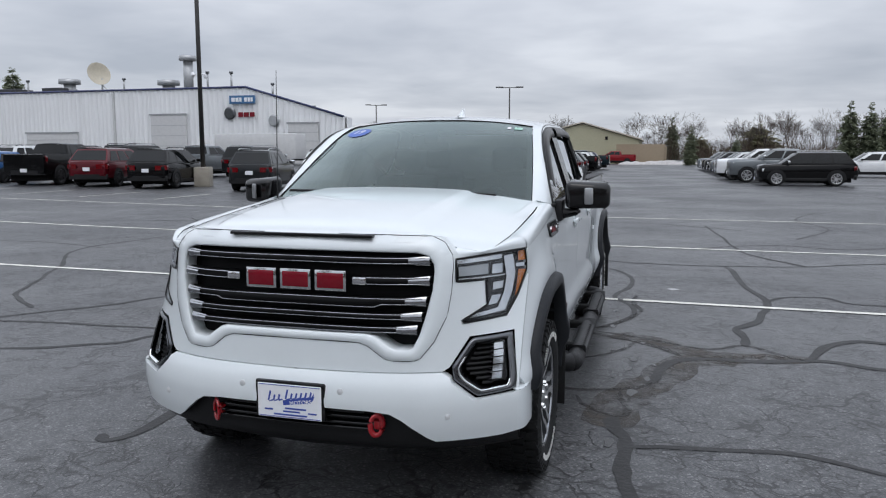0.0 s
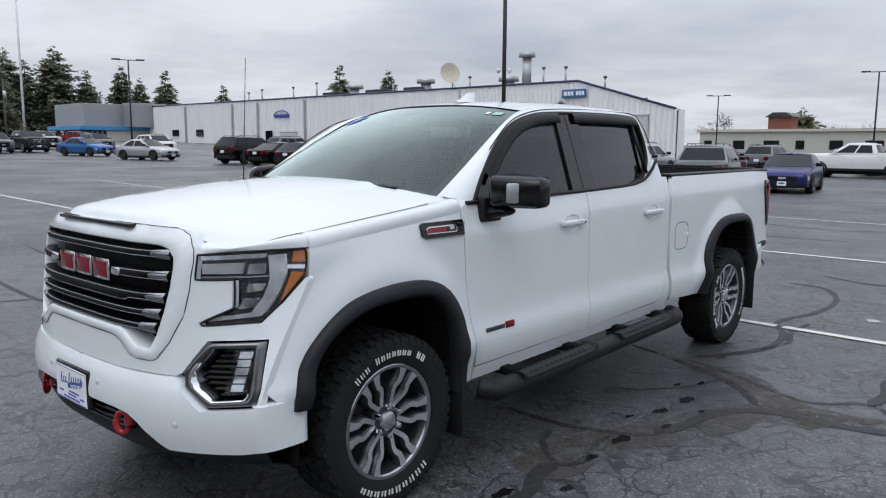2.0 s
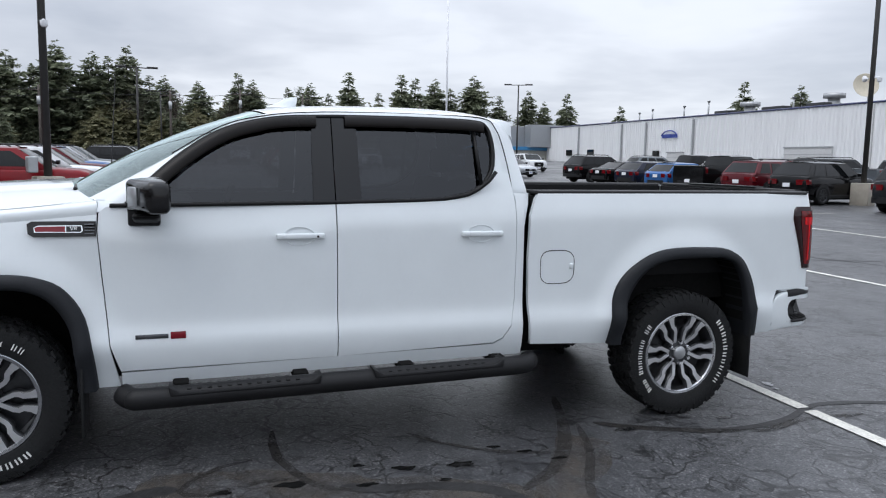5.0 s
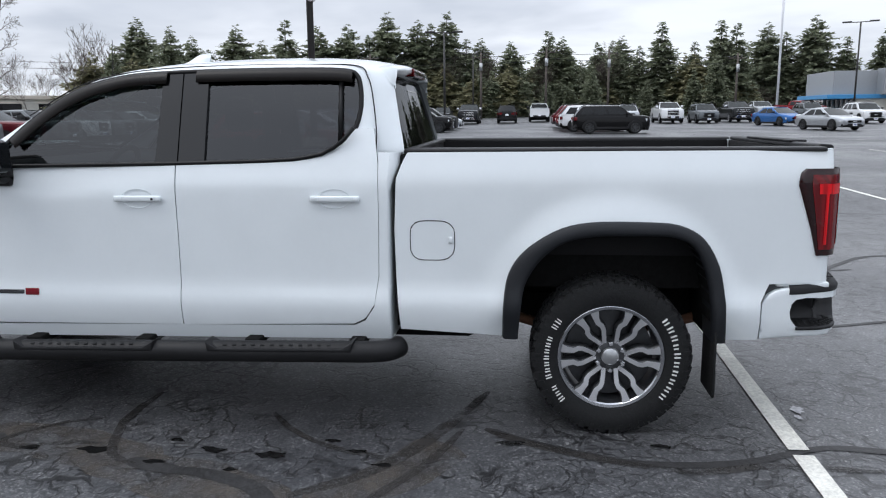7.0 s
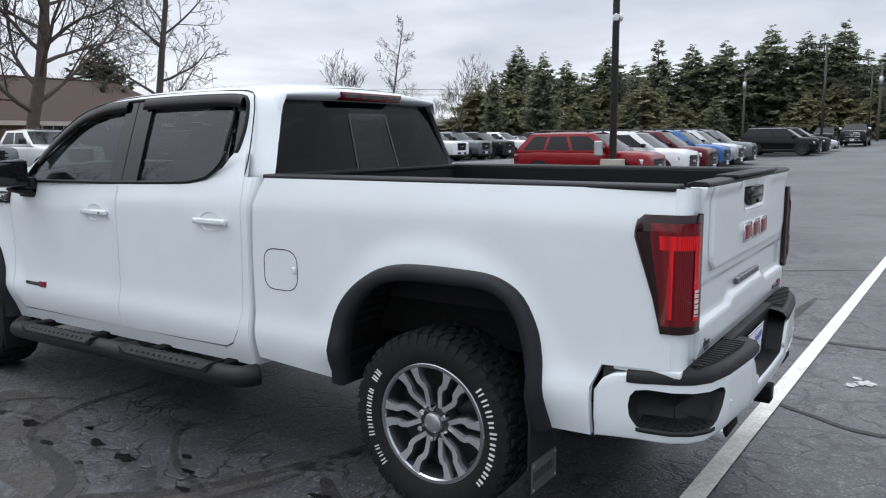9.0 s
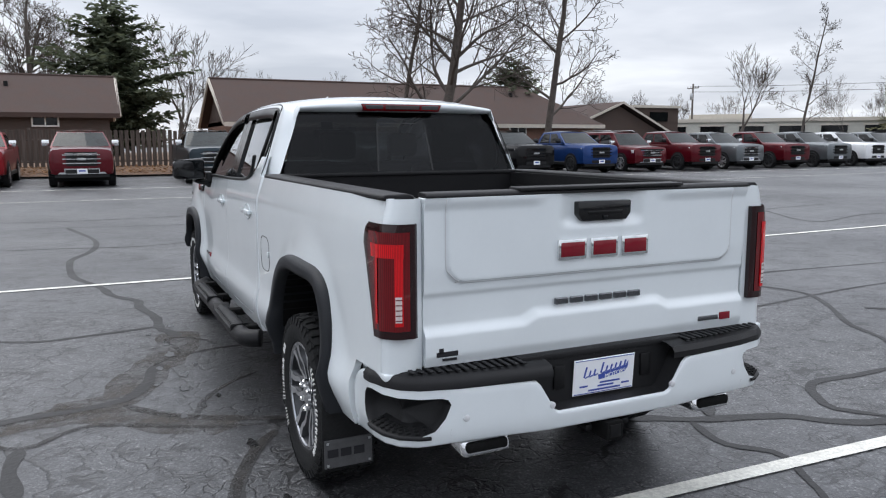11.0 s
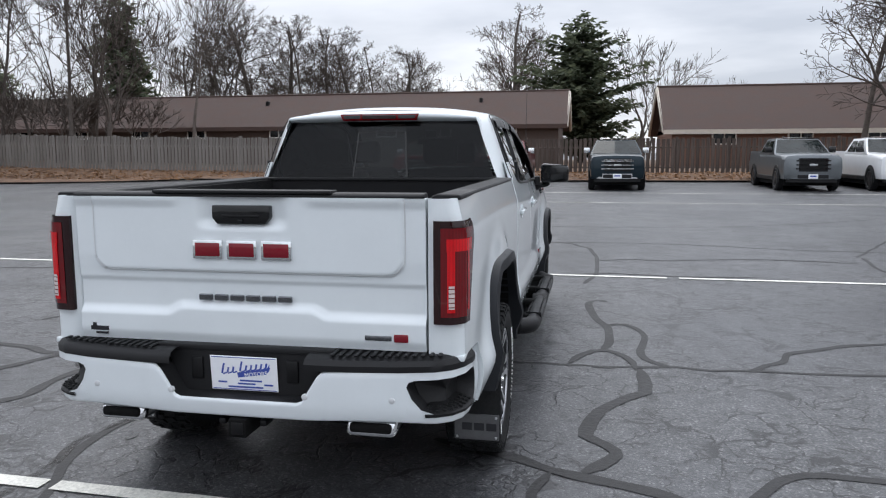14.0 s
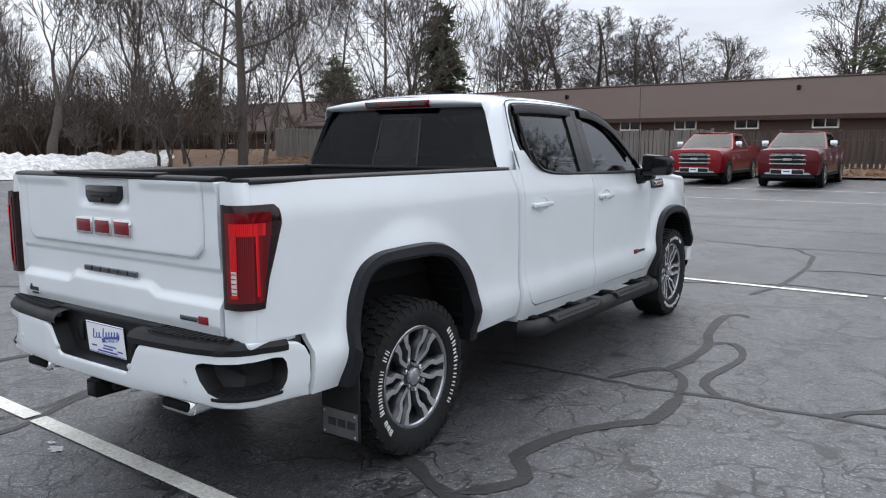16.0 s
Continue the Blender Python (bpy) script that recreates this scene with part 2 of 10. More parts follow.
plain("visor_smoke", (0.008, 0.0065, 0.006), 0.3, vary=0.2, spec=0.2)
plain("rubber", (0.010, 0.0105, 0.011), 0.75, vary=0.4, grain=90, relief=0.3, spec=0.3)
plain("tyre_white", (0.72, 0.72, 0.7), 0.6, vary=0.08)
plain("chrome", (0.78, 0.79, 0.8), 0.09, metal=1.0, vary=0.04)
plain("dark_chrome", (0.16, 0.165, 0.175), 0.2, metal=1.0, vary=0.1)
plain("satin_silver", (0.5, 0.51, 0.52), 0.32, metal=0.9, vary=0.08)
plain("machined_alloy", (0.56, 0.565, 0.58), 0.3, metal=0.75, vary=0.06, grain=120)
plain("alloy_dark", (0.06, 0.062, 0.066), 0.35, metal=0.6, vary=0.2)
plain("underbody", (0.006, 0.006, 0.006), 0.85, vary=0.5, spec=0.15)
plain("rust", (0.12, 0.055, 0.03), 0.85, vary=0.4, grain=25, relief=0.3)
plain("emblem_red", (0.19, 0.005, 0.014), 0.16, vary=0.1)
plain("hook_red", (0.33, 0.008, 0.014), 0.3, vary=0.1, coat=0.6)
plain("amber", (0.5, 0.14, 0.012), 0.12, vary=0.15, coat=1.0)
plain("reverse_lens", (0.7, 0.6, 0.58), 0.15, vary=0.15, coat=1.0)
plain("plate_white", (0.86, 0.87, 0.9), 0.35, vary=0.03)
plain("ink_blue", (0.045, 0.08, 0.36), 0.45, vary=0.1)
plain("ink_black", (0.012, 0.012, 0.016), 0.4, vary=0.1)
plain("sticker_blue", (0.05, 0.13, 0.5), 0.4, vary=0.1)
plain("sticker_green", (0.35, 0.6, 0.5), 0.45, vary=0.1)
plain("bed_liner", (0.008, 0.008, 0.009), 0.7, spec=0.25, vary=0.35, grain=260, relief=0.35)
plain("upholstery", (0.014, 0.014, 0.015), 0.8, spec=0.2, vary=0.25, grain=120)
plain("sensor_grey", (0.62, 0.63, 0.64), 0.4, vary=0.05)
plain("flap_plate", (0.11, 0.11, 0.115), 0.45, metal=0.5, vary=0.15)
lamp_red("lens_red", (0.17, 0.002, 0.005))
lamp_red("lens_red_bright", (0.75, 0.005, 0.01))
lamp_red("lens_red_dark", (0.02, 0.002, 0.003))
window_glass("glass_side", (0.17, 0.18, 0.19), 0.0, 1.35)
window_glass("glass_front", (0.5, 0.57, 0.55), 0.0, 1.75, (0.84, 0.97, 0.95))
window_glass("glass_rear", (0.06, 0.062, 0.065), 0.0, 0.4)
window_glass("glass_slider", (0.13, 0.135, 0.14), 0.0, 0.55)
window_glass("lamp_glass", (0.86, 0.88, 0.9))
plain("car_glass", (0.006, 0.007, 0.008), 0.04, vary=0.4, spec=0.28)
plain("screen_glass", (0.014, 0.018, 0.018), 0.04, vary=0.45, grain=2.5, spec=0.22)
plain("concrete", (0.36, 0.33, 0.28), 0.9, vary=0.18, grain=22, relief=0.3)
plain("pole_steel", (0.05, 0.048, 0.047), 0.5, metal=0.3, vary=0.15)
plain("galvanised", (0.45, 0.46, 0.47), 0.45, metal=0.7, vary=0.12)
plain("blue_trim", (0.02, 0.03, 0.1), 0.45, vary=0.12)
plain("sign_blue", (0.05, 0.15, 0.31), 0.45, vary=0.08)
plain("sky_blue_band", (0.05, 0.25, 0.5), 0.4, vary=0.1)
plain("grey_panel", (0.32, 0.335, 0.35), 0.4, metal=0.3, vary=0.06)
plain("dish_cream", (0.55, 0.5, 0.4), 0.6, vary=0.1)
plain("door_white", (0.6, 0.6, 0.6), 0.55, vary=0.08)
plain("tan_siding", (0.42, 0.4, 0.28), 0.7, vary=0.08)
plain("tan_fence", (0.34, 0.27, 0.19), 0.8, vary=0.1)
plain("cream_block", (0.5, 0.49, 0.44), 0.85, vary=0.1)
plain("red_brick", (0.25, 0.09, 0.06), 0.85, vary=0.2, grain=18)
plain("brown_wall", (0.07, 0.047, 0.038), 0.8, vary=0.2, grain=14)
plain("brick_brown", (0.16, 0.085, 0.06), 0.88, vary=0.25, grain=20)
plain("shingle", (0.064, 0.040, 0.033), 0.95, vary=0.25, grain=16, relief=0.5, coarse=1.2)
plain("fascia_cream", (0.55, 0.5, 0.43), 0.7, vary=0.1)
plain("window_white", (0.75, 0.74, 0.72), 0.55, vary=0.05)
boards("fence_wood", (0.045, 0.034, 0.029), (0.15, 0.12, 0.103))
boards("fence_grey", (0.13, 0.12, 0.11), (0.27, 0.25, 0.23))
plain("bark", (0.095, 0.08, 0.07), 0.95, vary=0.35, grain=9, relief=0.6)
plain("bark_dark", (0.082, 0.066, 0.056), 0.95, vary=0.35, grain=9, relief=0.6)
leafy("needles", (0.13, 0.155, 0.1), (0.33, 0.355, 0.24))
leafy("needles_dark", (0.068, 0.088, 0.055), (0.16, 0.18, 0.11))
leafy("needles_brown", (0.16, 0.165, 0.095), (0.34, 0.32, 0.19))
leafy("leaf_litter", (0.16, 0.075, 0.03), (0.36, 0.21, 0.11))
leafy("brush", (0.07, 0.05, 0.036), (0.18, 0.135, 0.098))
plain("dead_leaf_soil", (0.15, 0.092, 0.058), 0.95, vary=0.5, grain=12, relief=0.6, coarse=2.0)
plain("snow", (0.53, 0.53, 0.525), 0.85, vary=0.5, grain=7, relief=0.7)
plain("dirty_snow", (0.45, 0.43, 0.42), 0.85, vary=0.3, grain=6, relief=0.5)
plain("oil_stain", (0.008, 0.008, 0.008), 0.25, vary=0.4)
patchy("mud_stain", (0.085, 0.074, 0.064), 0.65, 0.40, 0.6)
plain("pale_scuff", (0.5, 0.5, 0.51), 0.85, vary=0.5, grain=30, relief=0.3)
plain("grille_black", (0.004, 0.004, 0.0045), 0.5, vary=0.2, spec=0.15)
plain("lamp_inner", (0.03, 0.031, 0.034), 0.25, metal=0.0, vary=0.35, grain=60)
plain("smoked_chrome", (0.40, 0.41, 0.43), 0.16, metal=1.0, vary=0.1)
plain("lamp_bezel", (0.82, 0.83, 0.85), 0.16, metal=0.85, vary=0.1)

# ---------------------------------------------------------------- mesh helpers
def finish(bm, sharp=35.0):
    lim = radians(sharp)
    for f in bm.faces:
        f.smooth = True
    for e in bm.edges:
        if len(e.link_faces) == 2:
            e.smooth = e.calc_face_angle(0) < lim
    return bm


def mesh_of(name, bm, material, sharp=35.0):
    finish(bm, sharp)
    me = bpy.data.meshes.new(name)
    bm.to_mesh(me)
    bm.free()
    me.materials.append(MATS[material])
    return me


def outward(bm, c=Vector((0, -0.2, 1.1))):
    bm.normal_update()
    bmesh.ops.reverse_faces(bm, faces=[f for f in bm.faces if f.normal.dot(f.calc_center_median() - c) < 0])
    return bm


def near_top(parent):
    """Parts lie no deeper than thing > part > sub-part."""
    while parent is not None and parent.parent is not None and parent.parent.parent is not None:
        parent = parent.parent
    return parent


def part(name, bm, material, parent=None, label="", sharp=35.0):
    """Links a bmesh as one mesh object under a thing or a part."""
    if material in ("glass_side", "glass_front", "glass_rear", "lamp_glass"):
        outward(bm)
    parent = near_top(parent)
    ob = new(name, mesh_of(name, bm, material, sharp))
    if parent is not None:
        ob.parent = parent
    if label:
        tagged(ob, label)
    return ob


def thing(name, label, category, m=None, group="", kind=""):
    ob = new(name)
    ob.empty_display_size = 0.1
    tagged(ob, label, category, group, kind)
    if m is not None:
        ob.matrix_world = m
    return ob


def mirrored(bm):
    for v in bm.verts:
        v.co.x = -v.co.x
    bmesh.ops.reverse_faces(bm, faces=bm.faces)
    return bm


def box_bm(x0, x1, y0, y1, z0, z1, bevel=0.0, seg=2, bm=None):
    one = bmesh.new()
    bmesh.ops.create_cube(one, size=1)
    for v in one.verts:
        v.co = Vector(((x0 + x1) / 2 + v.co.x * (x1 - x0), (y0 + y1) / 2 + v.co.y * (y1 - y0), (z0 + z1) / 2 + v.co.z * (z1 - z0)))
    if bevel:
        bmesh.ops.bevel(one, geom=one.edges[:], offset=bevel, segments=seg, profile=0.5, affect="EDGES", clamp_overlap=True)
    if bm is None:
        return one
    return merge(bm, one)


def merge(bm, other):
    me = bpy.data.meshes.new("tmp")
    other.to_mesh(me)
    other.free()
    bm.from_mesh(me)
    bpy.data.meshes.remove(me)
    return bm


def spline(pts, n):
    """n points on a smooth curve through pts."""
    p = [Vector(q) for q in pts]
    p = [2 * p[0] - p[1]] + p + [2 * p[-1] - p[-2]]
    out = []
    for i in range(n):
        s = i / (n - 1) * (len(pts) - 1)
        k = min(int(s), len(pts) - 2)
        t = s - k
        a, b, c, d = p[k:k + 4]
        out.append(0.5 * (2 * b + (c - a) * t + (2 * a - 5 * b + 4 * c - d) * t * t + (3 * b - a - 3 * c + d) * t ** 3))
    return out


def even(pts, n):
    """n points evenly along a polyline."""
    p = [Vector(q) for q in pts]
    d = [0.0]
    for a, b in zip(p, p[1:]):
        d.append(d[-1] + (b - a).length)
    out, k = [], 0
    for i in range(n):
        s = d[-1] * i / (n - 1)
        while k < len(p) - 2 and d[k + 1] < s:
            k += 1
        t = (s - d[k]) / max(1e-9, d[k + 1] - d[k])
        out.append(p[k].lerp(p[k + 1], min(1, t)))
    return out


def grid_bm(rows, closed=False, bm=None):
    """A surface through rows of points."""
    bm = bm or bmesh.new()
    vs = [[bm.verts.new(p) for p in r] for r in rows]
    n = len(rows[0])
    for a, b in zip(vs, vs[1:]):
        for i in range(n if closed else n - 1):
            q = [a[i], a[(i + 1) % n], b[(i + 1) % n], b[i]]
            if len(set(q)) == 4:
                bm.faces.new(q)
    return bm


def tube(pts, radius, seg=8, bm=None, cap=True, flat=1.0):
    """A round bar along points; radius: one or one for each point."""
    bm = bm or bmesh.new()
    p = [Vector(q) for q in pts]
    rad = [radius] * len(p) if isinstance(radius, (int, float)) else radius
    rows, up = [], Vector((0, 0, 1))
    for i, c in enumerate(p):
        d = (p[min(i + 1, len(p) - 1)] - p[max(i - 1, 0)]).normalized()
        s = d.cross(up if abs(d.z) < 0.95 else Vector((1, 0, 0))).normalized()
        u = s.cross(d)
        rows.append([c + rad[i] * (s * math.cos(a) + u * math.sin(a) * flat) for a in (2 * math.pi * k / seg for k in range(seg))])
    before = len(bm.verts)
    grid_bm(rows, True, bm)
    if cap:
        bm.verts.ensure_lookup_table()
        new_vs = bm.verts[before:]
        bm.faces.new(new_vs[:seg][::-1])
        bm.faces.new(new_vs[-seg:])
    return bm


def lathe(profile, seg=48, axis="X", bm=None, closed=False):
    """A body of revolution: profile of (radius, along the axis)."""
    rows = []
    for k in range(seg):
        a = 2 * math.pi * k / seg
        c, s = math.cos(a), math.sin(a)
        if axis == "X":
            rows.append([Vector((h, r * c, r * s)) for r, h in profile])
        elif axis == "Y":
            rows.append([Vector((r * c, h, r * s)) for r, h in profile])
        else:
            rows.append([Vector((r * c, r * s, h)) for r, h in profile])
    rows.append(rows[0])
    bm = bm or bmesh.new()
    grid_bm(rows, closed, bm)
    bmesh.ops.remove_doubles(bm, verts=bm.verts, dist=1e-5)
    return bm


def prism(poly, h0, h1, axis="Y", bevel=0.0, seg=2, bm=None):
    """A polygon of (a, b) carried from h0 to h1 along an axis: Y: (x, z), X: (y, z), Z: (x, y)."""
    one = bmesh.new()
    put = {"Y": lambda a, b, h: (a, h, b), "X": lambda a, b, h: (h, a, b), "Z": lambda a, b, h: (a, b, h)}[axis]
    lo = [one.verts.new(put(a, b, h0)) for a, b in poly]
    hi = [one.verts.new(put(a, b, h1)) for a, b in poly]
    one.faces.new(lo)
    one.faces.new(hi[::-1])
    n = len(poly)
    for i in range(n):
        one.faces.new((lo[i], hi[i], hi[(i + 1) % n], lo[(i + 1) % n]))
    bmesh.ops.recalc_face_normals(one, faces=one.faces)
    if bevel:
        bmesh.ops.bevel(one, geom=one.edges[:], offset=bevel, segments=seg, profile=0.5, affect="EDGES", clamp_overlap=True)
    if bm is None:
        return one
    return merge(bm, one)


def sheet(poly, place, step=0.04, lip=None, steps=None, bm=None):
    """A flat polygon (u, v), cut into cells and laid on a surface place(u, v); lip: how its rim turns in."""
    one = bmesh.new()
    pts = []
    for a in poly:
        if not pts or (Vector(a) - pts[-1]).length > 1e-4:
            pts.append(Vector(a))
    if (pts[0] - pts[-1]).length < 1e-4:
        pts.pop()
    one.faces.new([one.verts.new((p.x, p.y, 0)) for p in pts])
    su, sv = steps or (step, step)
    for ax, st in ((0, su), (1, sv)):
        lo, hi = min(p[ax] for p in pts), max(p[ax] for p in pts)
        k = math.floor(lo / st) + 1
        while k * st < hi - 1e-5:
            co, no = [0, 0, 0], [0, 0, 0]
            co[ax], no[ax] = k * st, 1
            bmesh.ops.bisect_plane(one, geom=one.verts[:] + one.edges[:] + one.faces[:], dist=1e-6, plane_co=co, plane_no=no)
            k += 1
    for v in one.verts:
        v.co = Vector(place(v.co.x, v.co.y))
    one.normal_update()
    if lip is not None:
        edges = [e for e in one.edges if len(e.link_faces) == 1]
        ext = bmesh.ops.extrude_edge_only(one, edges=edges)
        for v in ext["geom"]:
            if isinstance(v, bmesh.types.BMVert):
                v.co += Vector(lip)
    if bm is None:
        return one
    return merge(bm, one)


def smooth01(a, b, v):
    t = max(0.0, min(1.0, (v - a) / (b - a)))
    return t * t * (3 - 2 * t)


def lettering(text, size, material, depth=0.002, name="lettering", parent=None, m=None, align="CENTER"):
    """Built-in font turned into a mesh, in the x-y plane."""
    cu = bpy.data.curves.new("text", "FONT")
    cu.body, cu.size, cu.extrude, cu.align_x, cu.align_y = text, size, depth, align, "CENTER"
    tmp = bpy.data.objects.new("text", cu)
    scene.collection.objects.link(tmp)
    bpy.context.view_layer.update()
    me = bpy.data.meshes.new_from_object(tmp.evaluated_get(bpy.context.evaluated_depsgraph_get()))
    bpy.data.objects.remove(tmp)
    bpy.data.curves.remove(cu)
    me.name = name
    me.materials.clear()
    me.materials.append(MATS[material])
    ob = new(name, me)
    parent = near_top(parent)
    if parent is not None:
        ob.parent = parent
    if m is not None:
        ob.matrix_local = m
    return ob

# ---------------------------------------------------------------- ground
def lot_z(x, y):
    """The lot rises gently to the west; beyond its southern edge lies a low bank."""
    w = smooth01(-30, 2, y)
    r = max(0.0, -x - 7.0)
    rise = min(2.2, 0.0155 * r * r / (r + 6.0) * (0.25 + 0.75 * w))
    south = 0.12 * smooth01(-8, -24, y) * smooth01(-60, -10, x)
    bank = (0.35 + 0.0004 * max(0.0, min(44.0, x)) ** 2) * smooth01(-27.5, -32.5, y) * smooth01(-60, -20, x)
    return rise + south + bank


def drape(bm, lift):
    for v in bm.verts:
        v.co.z = lot_z(v.co.x, v.co.y) + lift
    return bm


axis_x = sorted(set([-600, -420, -300, -220, -160, -130] + [v * 3.0 for v in range(-37, 22)] + [75, 100, 140, 200, 300, 420, 600]))
axis_y = sorted(set([-600, -420, -300, -220, -160, -120, -90] + [v * 3.0 for v in range(-24, 37)] + [-28.5, -31.5, 130, 160, 220, 300, 420, 600]))
part("ground", grid_bm([[Vector((x, y, lot_z(x, y))) for x in axis_x] for y in axis_y]), "asphalt", None, "damp dark grey cracked asphalt car park", 80)
tagged(bpy.data.objects["ground"], category="ground", kind="structure")


def flat_strip(pts, width, lift, seed=0, rough=0.0, step=0.12):
    """A ragged ribbon along a line on the ground."""
    rnd = random.Random(seed)
    p = spline([(x, y, 0) for x, y in pts], max(8, int(sum(math.dist(a, b) for a, b in zip(pts, pts[1:])) / step)))
    L, R = [], []
    ph = rnd.uniform(0, 9)
    for i, c in enumerate(p):
        d = (p[min(i + 1, len(p) - 1)] - p[max(i - 1, 0)]).normalized()
        n = Vector((-d.y, d.x, 0))
        far = 1.0
        c = c + n * rough * 0.7 * noise.noise((i * 0.16 + ph, seed, 0.3))
        w = width / 2 * far * (1 + rough * 6 * noise.noise((i * 0.3, ph, seed)))
        if i in (0, len(p) - 1) and rough:
            w *= 0.4
        a, b = c + n * w, c - n * w
        L.append(Vector((a.x, a.y, lot_z(a.x, a.y) + lift)))
        R.append(Vector((b.x, b.y, lot_z(b.x, b.y) + lift)))
    return grid_bm([L, R])


def tar(width, *pts, mt="tar_seal", label="dark tar-filled crack winding over the asphalt"):
    k = CACHE["tar"] = CACHE.get("tar", 0) + 1
    ob = part("crack_seal", flat_strip(pts, width, 0.003 + 0.00015 * (k % 9), k, 0.07), mt, None, label)
    tagged(ob, category="ground", kind="structure")


def old_tar(width, *pts):
    tar(width, *pts, mt="worn_seal", label="worn muddy crack seal beside the truck")


# white bay lines, across the whole lot
def line(x0, x1, y0, slope=-0.03, width=0.1):
    n = max(2, int(abs(x1 - x0) / 3))
    rows = []
    for i in range(n + 1):
        x = x0 + (x1 - x0) * i / n
        y = y0 + slope * x
        rows.append([Vector((x, y + s, lot_z(x, y) + 0.007)) for s in (-width / 2, width / 2)])
    ob = part("bay_line", grid_bm(rows), "line_paint", None, "worn white painted parking line")
    tagged(ob, category="ground", kind="structure")


line(-26, 1.13, 2.93)
line(1.19, 9.5, 2.93)
line(-26, 11, 8.05)
line(-26, 11, 14.2)
line(-26, -2.6, -4.0, -0.012)
line(-2.45, 11, -4.0, -0.012)
line(-45, 12, -17.45, -0.012)
line(-45, 12, -22.2, -0.012, 0.12)
for i in range(9):
    x = -40 + i * 3.1
    rows = [[Vector((x + s, y, lot_z(x, y) + 0.007)) for s in (-0.05, 0.05)] for y in (16.5, 18, 20)]
    tagged(part("bay_line", grid_bm(rows), "line_paint", None, "worn white painted parking line"), category="ground", kind="structure")

# crack seals east of the truck
tar(0.06, (0.49, 5.35), (0.9, 5.24), (1.2, 4.54), (1.24, 3.75), (1.12, 3.33), (1.1, 3.03), (1.28, 2.6), (1.33, 2.12), (1.23, 1.82), (1.1, 1.55), (1.0, 1.36))
old_tar(0.07, (0.45, 1.37), (0.74, 1.27), (1.06, 1.13), (1.35, 0.97), (1.58, 0.78), (1.76, 0.53))
tar(0.085, (1.51, -0.34), (1.56, -0.15), (1.62, 0.14), (1.74, 0.42), (1.98, 0.5), (2.3, 0.53), (2.62, 0.62), (2.95, 0.68), (3.3, 0.55), (4.2, 0.5), (5.6, 0.8))
old_tar(0.05, (1.0, 1.26), (1.4, 1.12), (1.75, 0.92), (2.02, 0.83), (2.3, 1.05), (2.52, 0.88), (2.75, 0.66))
tar(0.08, (2.29, 1.05), (2.33, 1.3), (2.32, 1.54), (2.3, 1.72), (2.4, 1.86), (2.54, 2.1), (2.61, 2.48), (2.73, 2.78), (2.76, 3.38), (2.65, 4.19), (2.6, 5.51), (2.54, 5.85))
tar(0.08, (2.77, 0.66), (2.89, 0.97), (3.04, 1.27), (3.27, 1.46), (3.52, 1.44), (4.3, 1.3))
old_tar(0.05, (1.53, -0.28), (1.46, -0.42), (1.32, -0.51), (0.98, -0.62), (0.6, -0.6))
old_tar(0.045, (1.01, -0.73), (1.09, -0.95), (1.28, -1.1), (1.38, -1.07), (1.4, -0.92), (1.32, -0.77), (1.3, -0.55))
tar(0.09, (1.30, -1.1), (1.33, -1.37), (1.4, -1.58), (1.38, -1.83), (1.4, -2.1), (1.5, -2.6), (1.54, -2.97), (1.78, -3.43), (1.92, -4.06), (2.14, -4.79), (2.19, -6.06), (1.94, -7.16), (1.89, -8.65), (2.33, -10.78))
tar(0.05, (1.41, -1.62), (1.62, -1.53), (1.93, -1.49), (2.3, -1.46), (2.56, -1.54), (2.75, -1.63), (3.3, -1.83))
tar(0.06, (3.85, -0.4), (3.54, -1.17), (3.33, -1.83), (3.35, -2.1), (3.64, -2.47), (4.4, -3.5), (4.76, -4.4), (4.9, -5.6), (4.5, -6.2))
tar(0.05, (0.68, 6.16), (1.12, 5.97), (1.63, 5.93), (2.68, 5.98), (3.72, 6.22), (4.92, 6.86), (7.5, 7.6))
tar(0.05, (2.75, 3.2), (2.95, 3.5), (3.21, 3.62), (3.46, 3.64), (3.7, 3.32), (4.6, 3.4), (6.2, 3.9))
old_tar(0.06, (1.02, 1.36), (1.2, 1.61), (1.33, 1.95), (1.37, 2.2), (1.37, 2.4), (1.3, 2.7), (1.34, 3.2))
old_tar(0.05, (1.38, 1.01), (1.29, 0.67), (1.08, 0.39), (0.85, 0.2))
tar(0.06, (2.6, 12.5), (2.79, 10.1), (2.94, 7.88), (3.3, 6.9), (3.72, 6.22))
tar(0.05, (5.6, 0.8), (6.5, 1.9), (6.3, 3.9), (7.4, 5.6), (7.5, 7.6), (8.8, 9.0))
tar(0.05, (2.2, 8.0), (3.6, 8.9), (4.8, 8.6), (6.4, 9.4), (9.0, 9.0))
tar(0.05, (9.0, -3.0), (6.4, -3.4), (4.6, -3.75))
tar(0.05, (8.0, -8.4), (7.5, -9.3), (7.35, -12.0), (6.8, -13.45))
tar(0.05, (12.0, -14.0), (8.0, -10.5), (5.2, -8.0), (4.6, -6.3))
tar(0.05, (9.5, -12.5), (7.0, -12.0), (4.8, -12.4), (2.0, -12.1), (-1.0, -12.3))
tar(0.05, (3.2, -7.8), (2.1, -7.6), (1.28, -7.4), (0.4, -7.6))
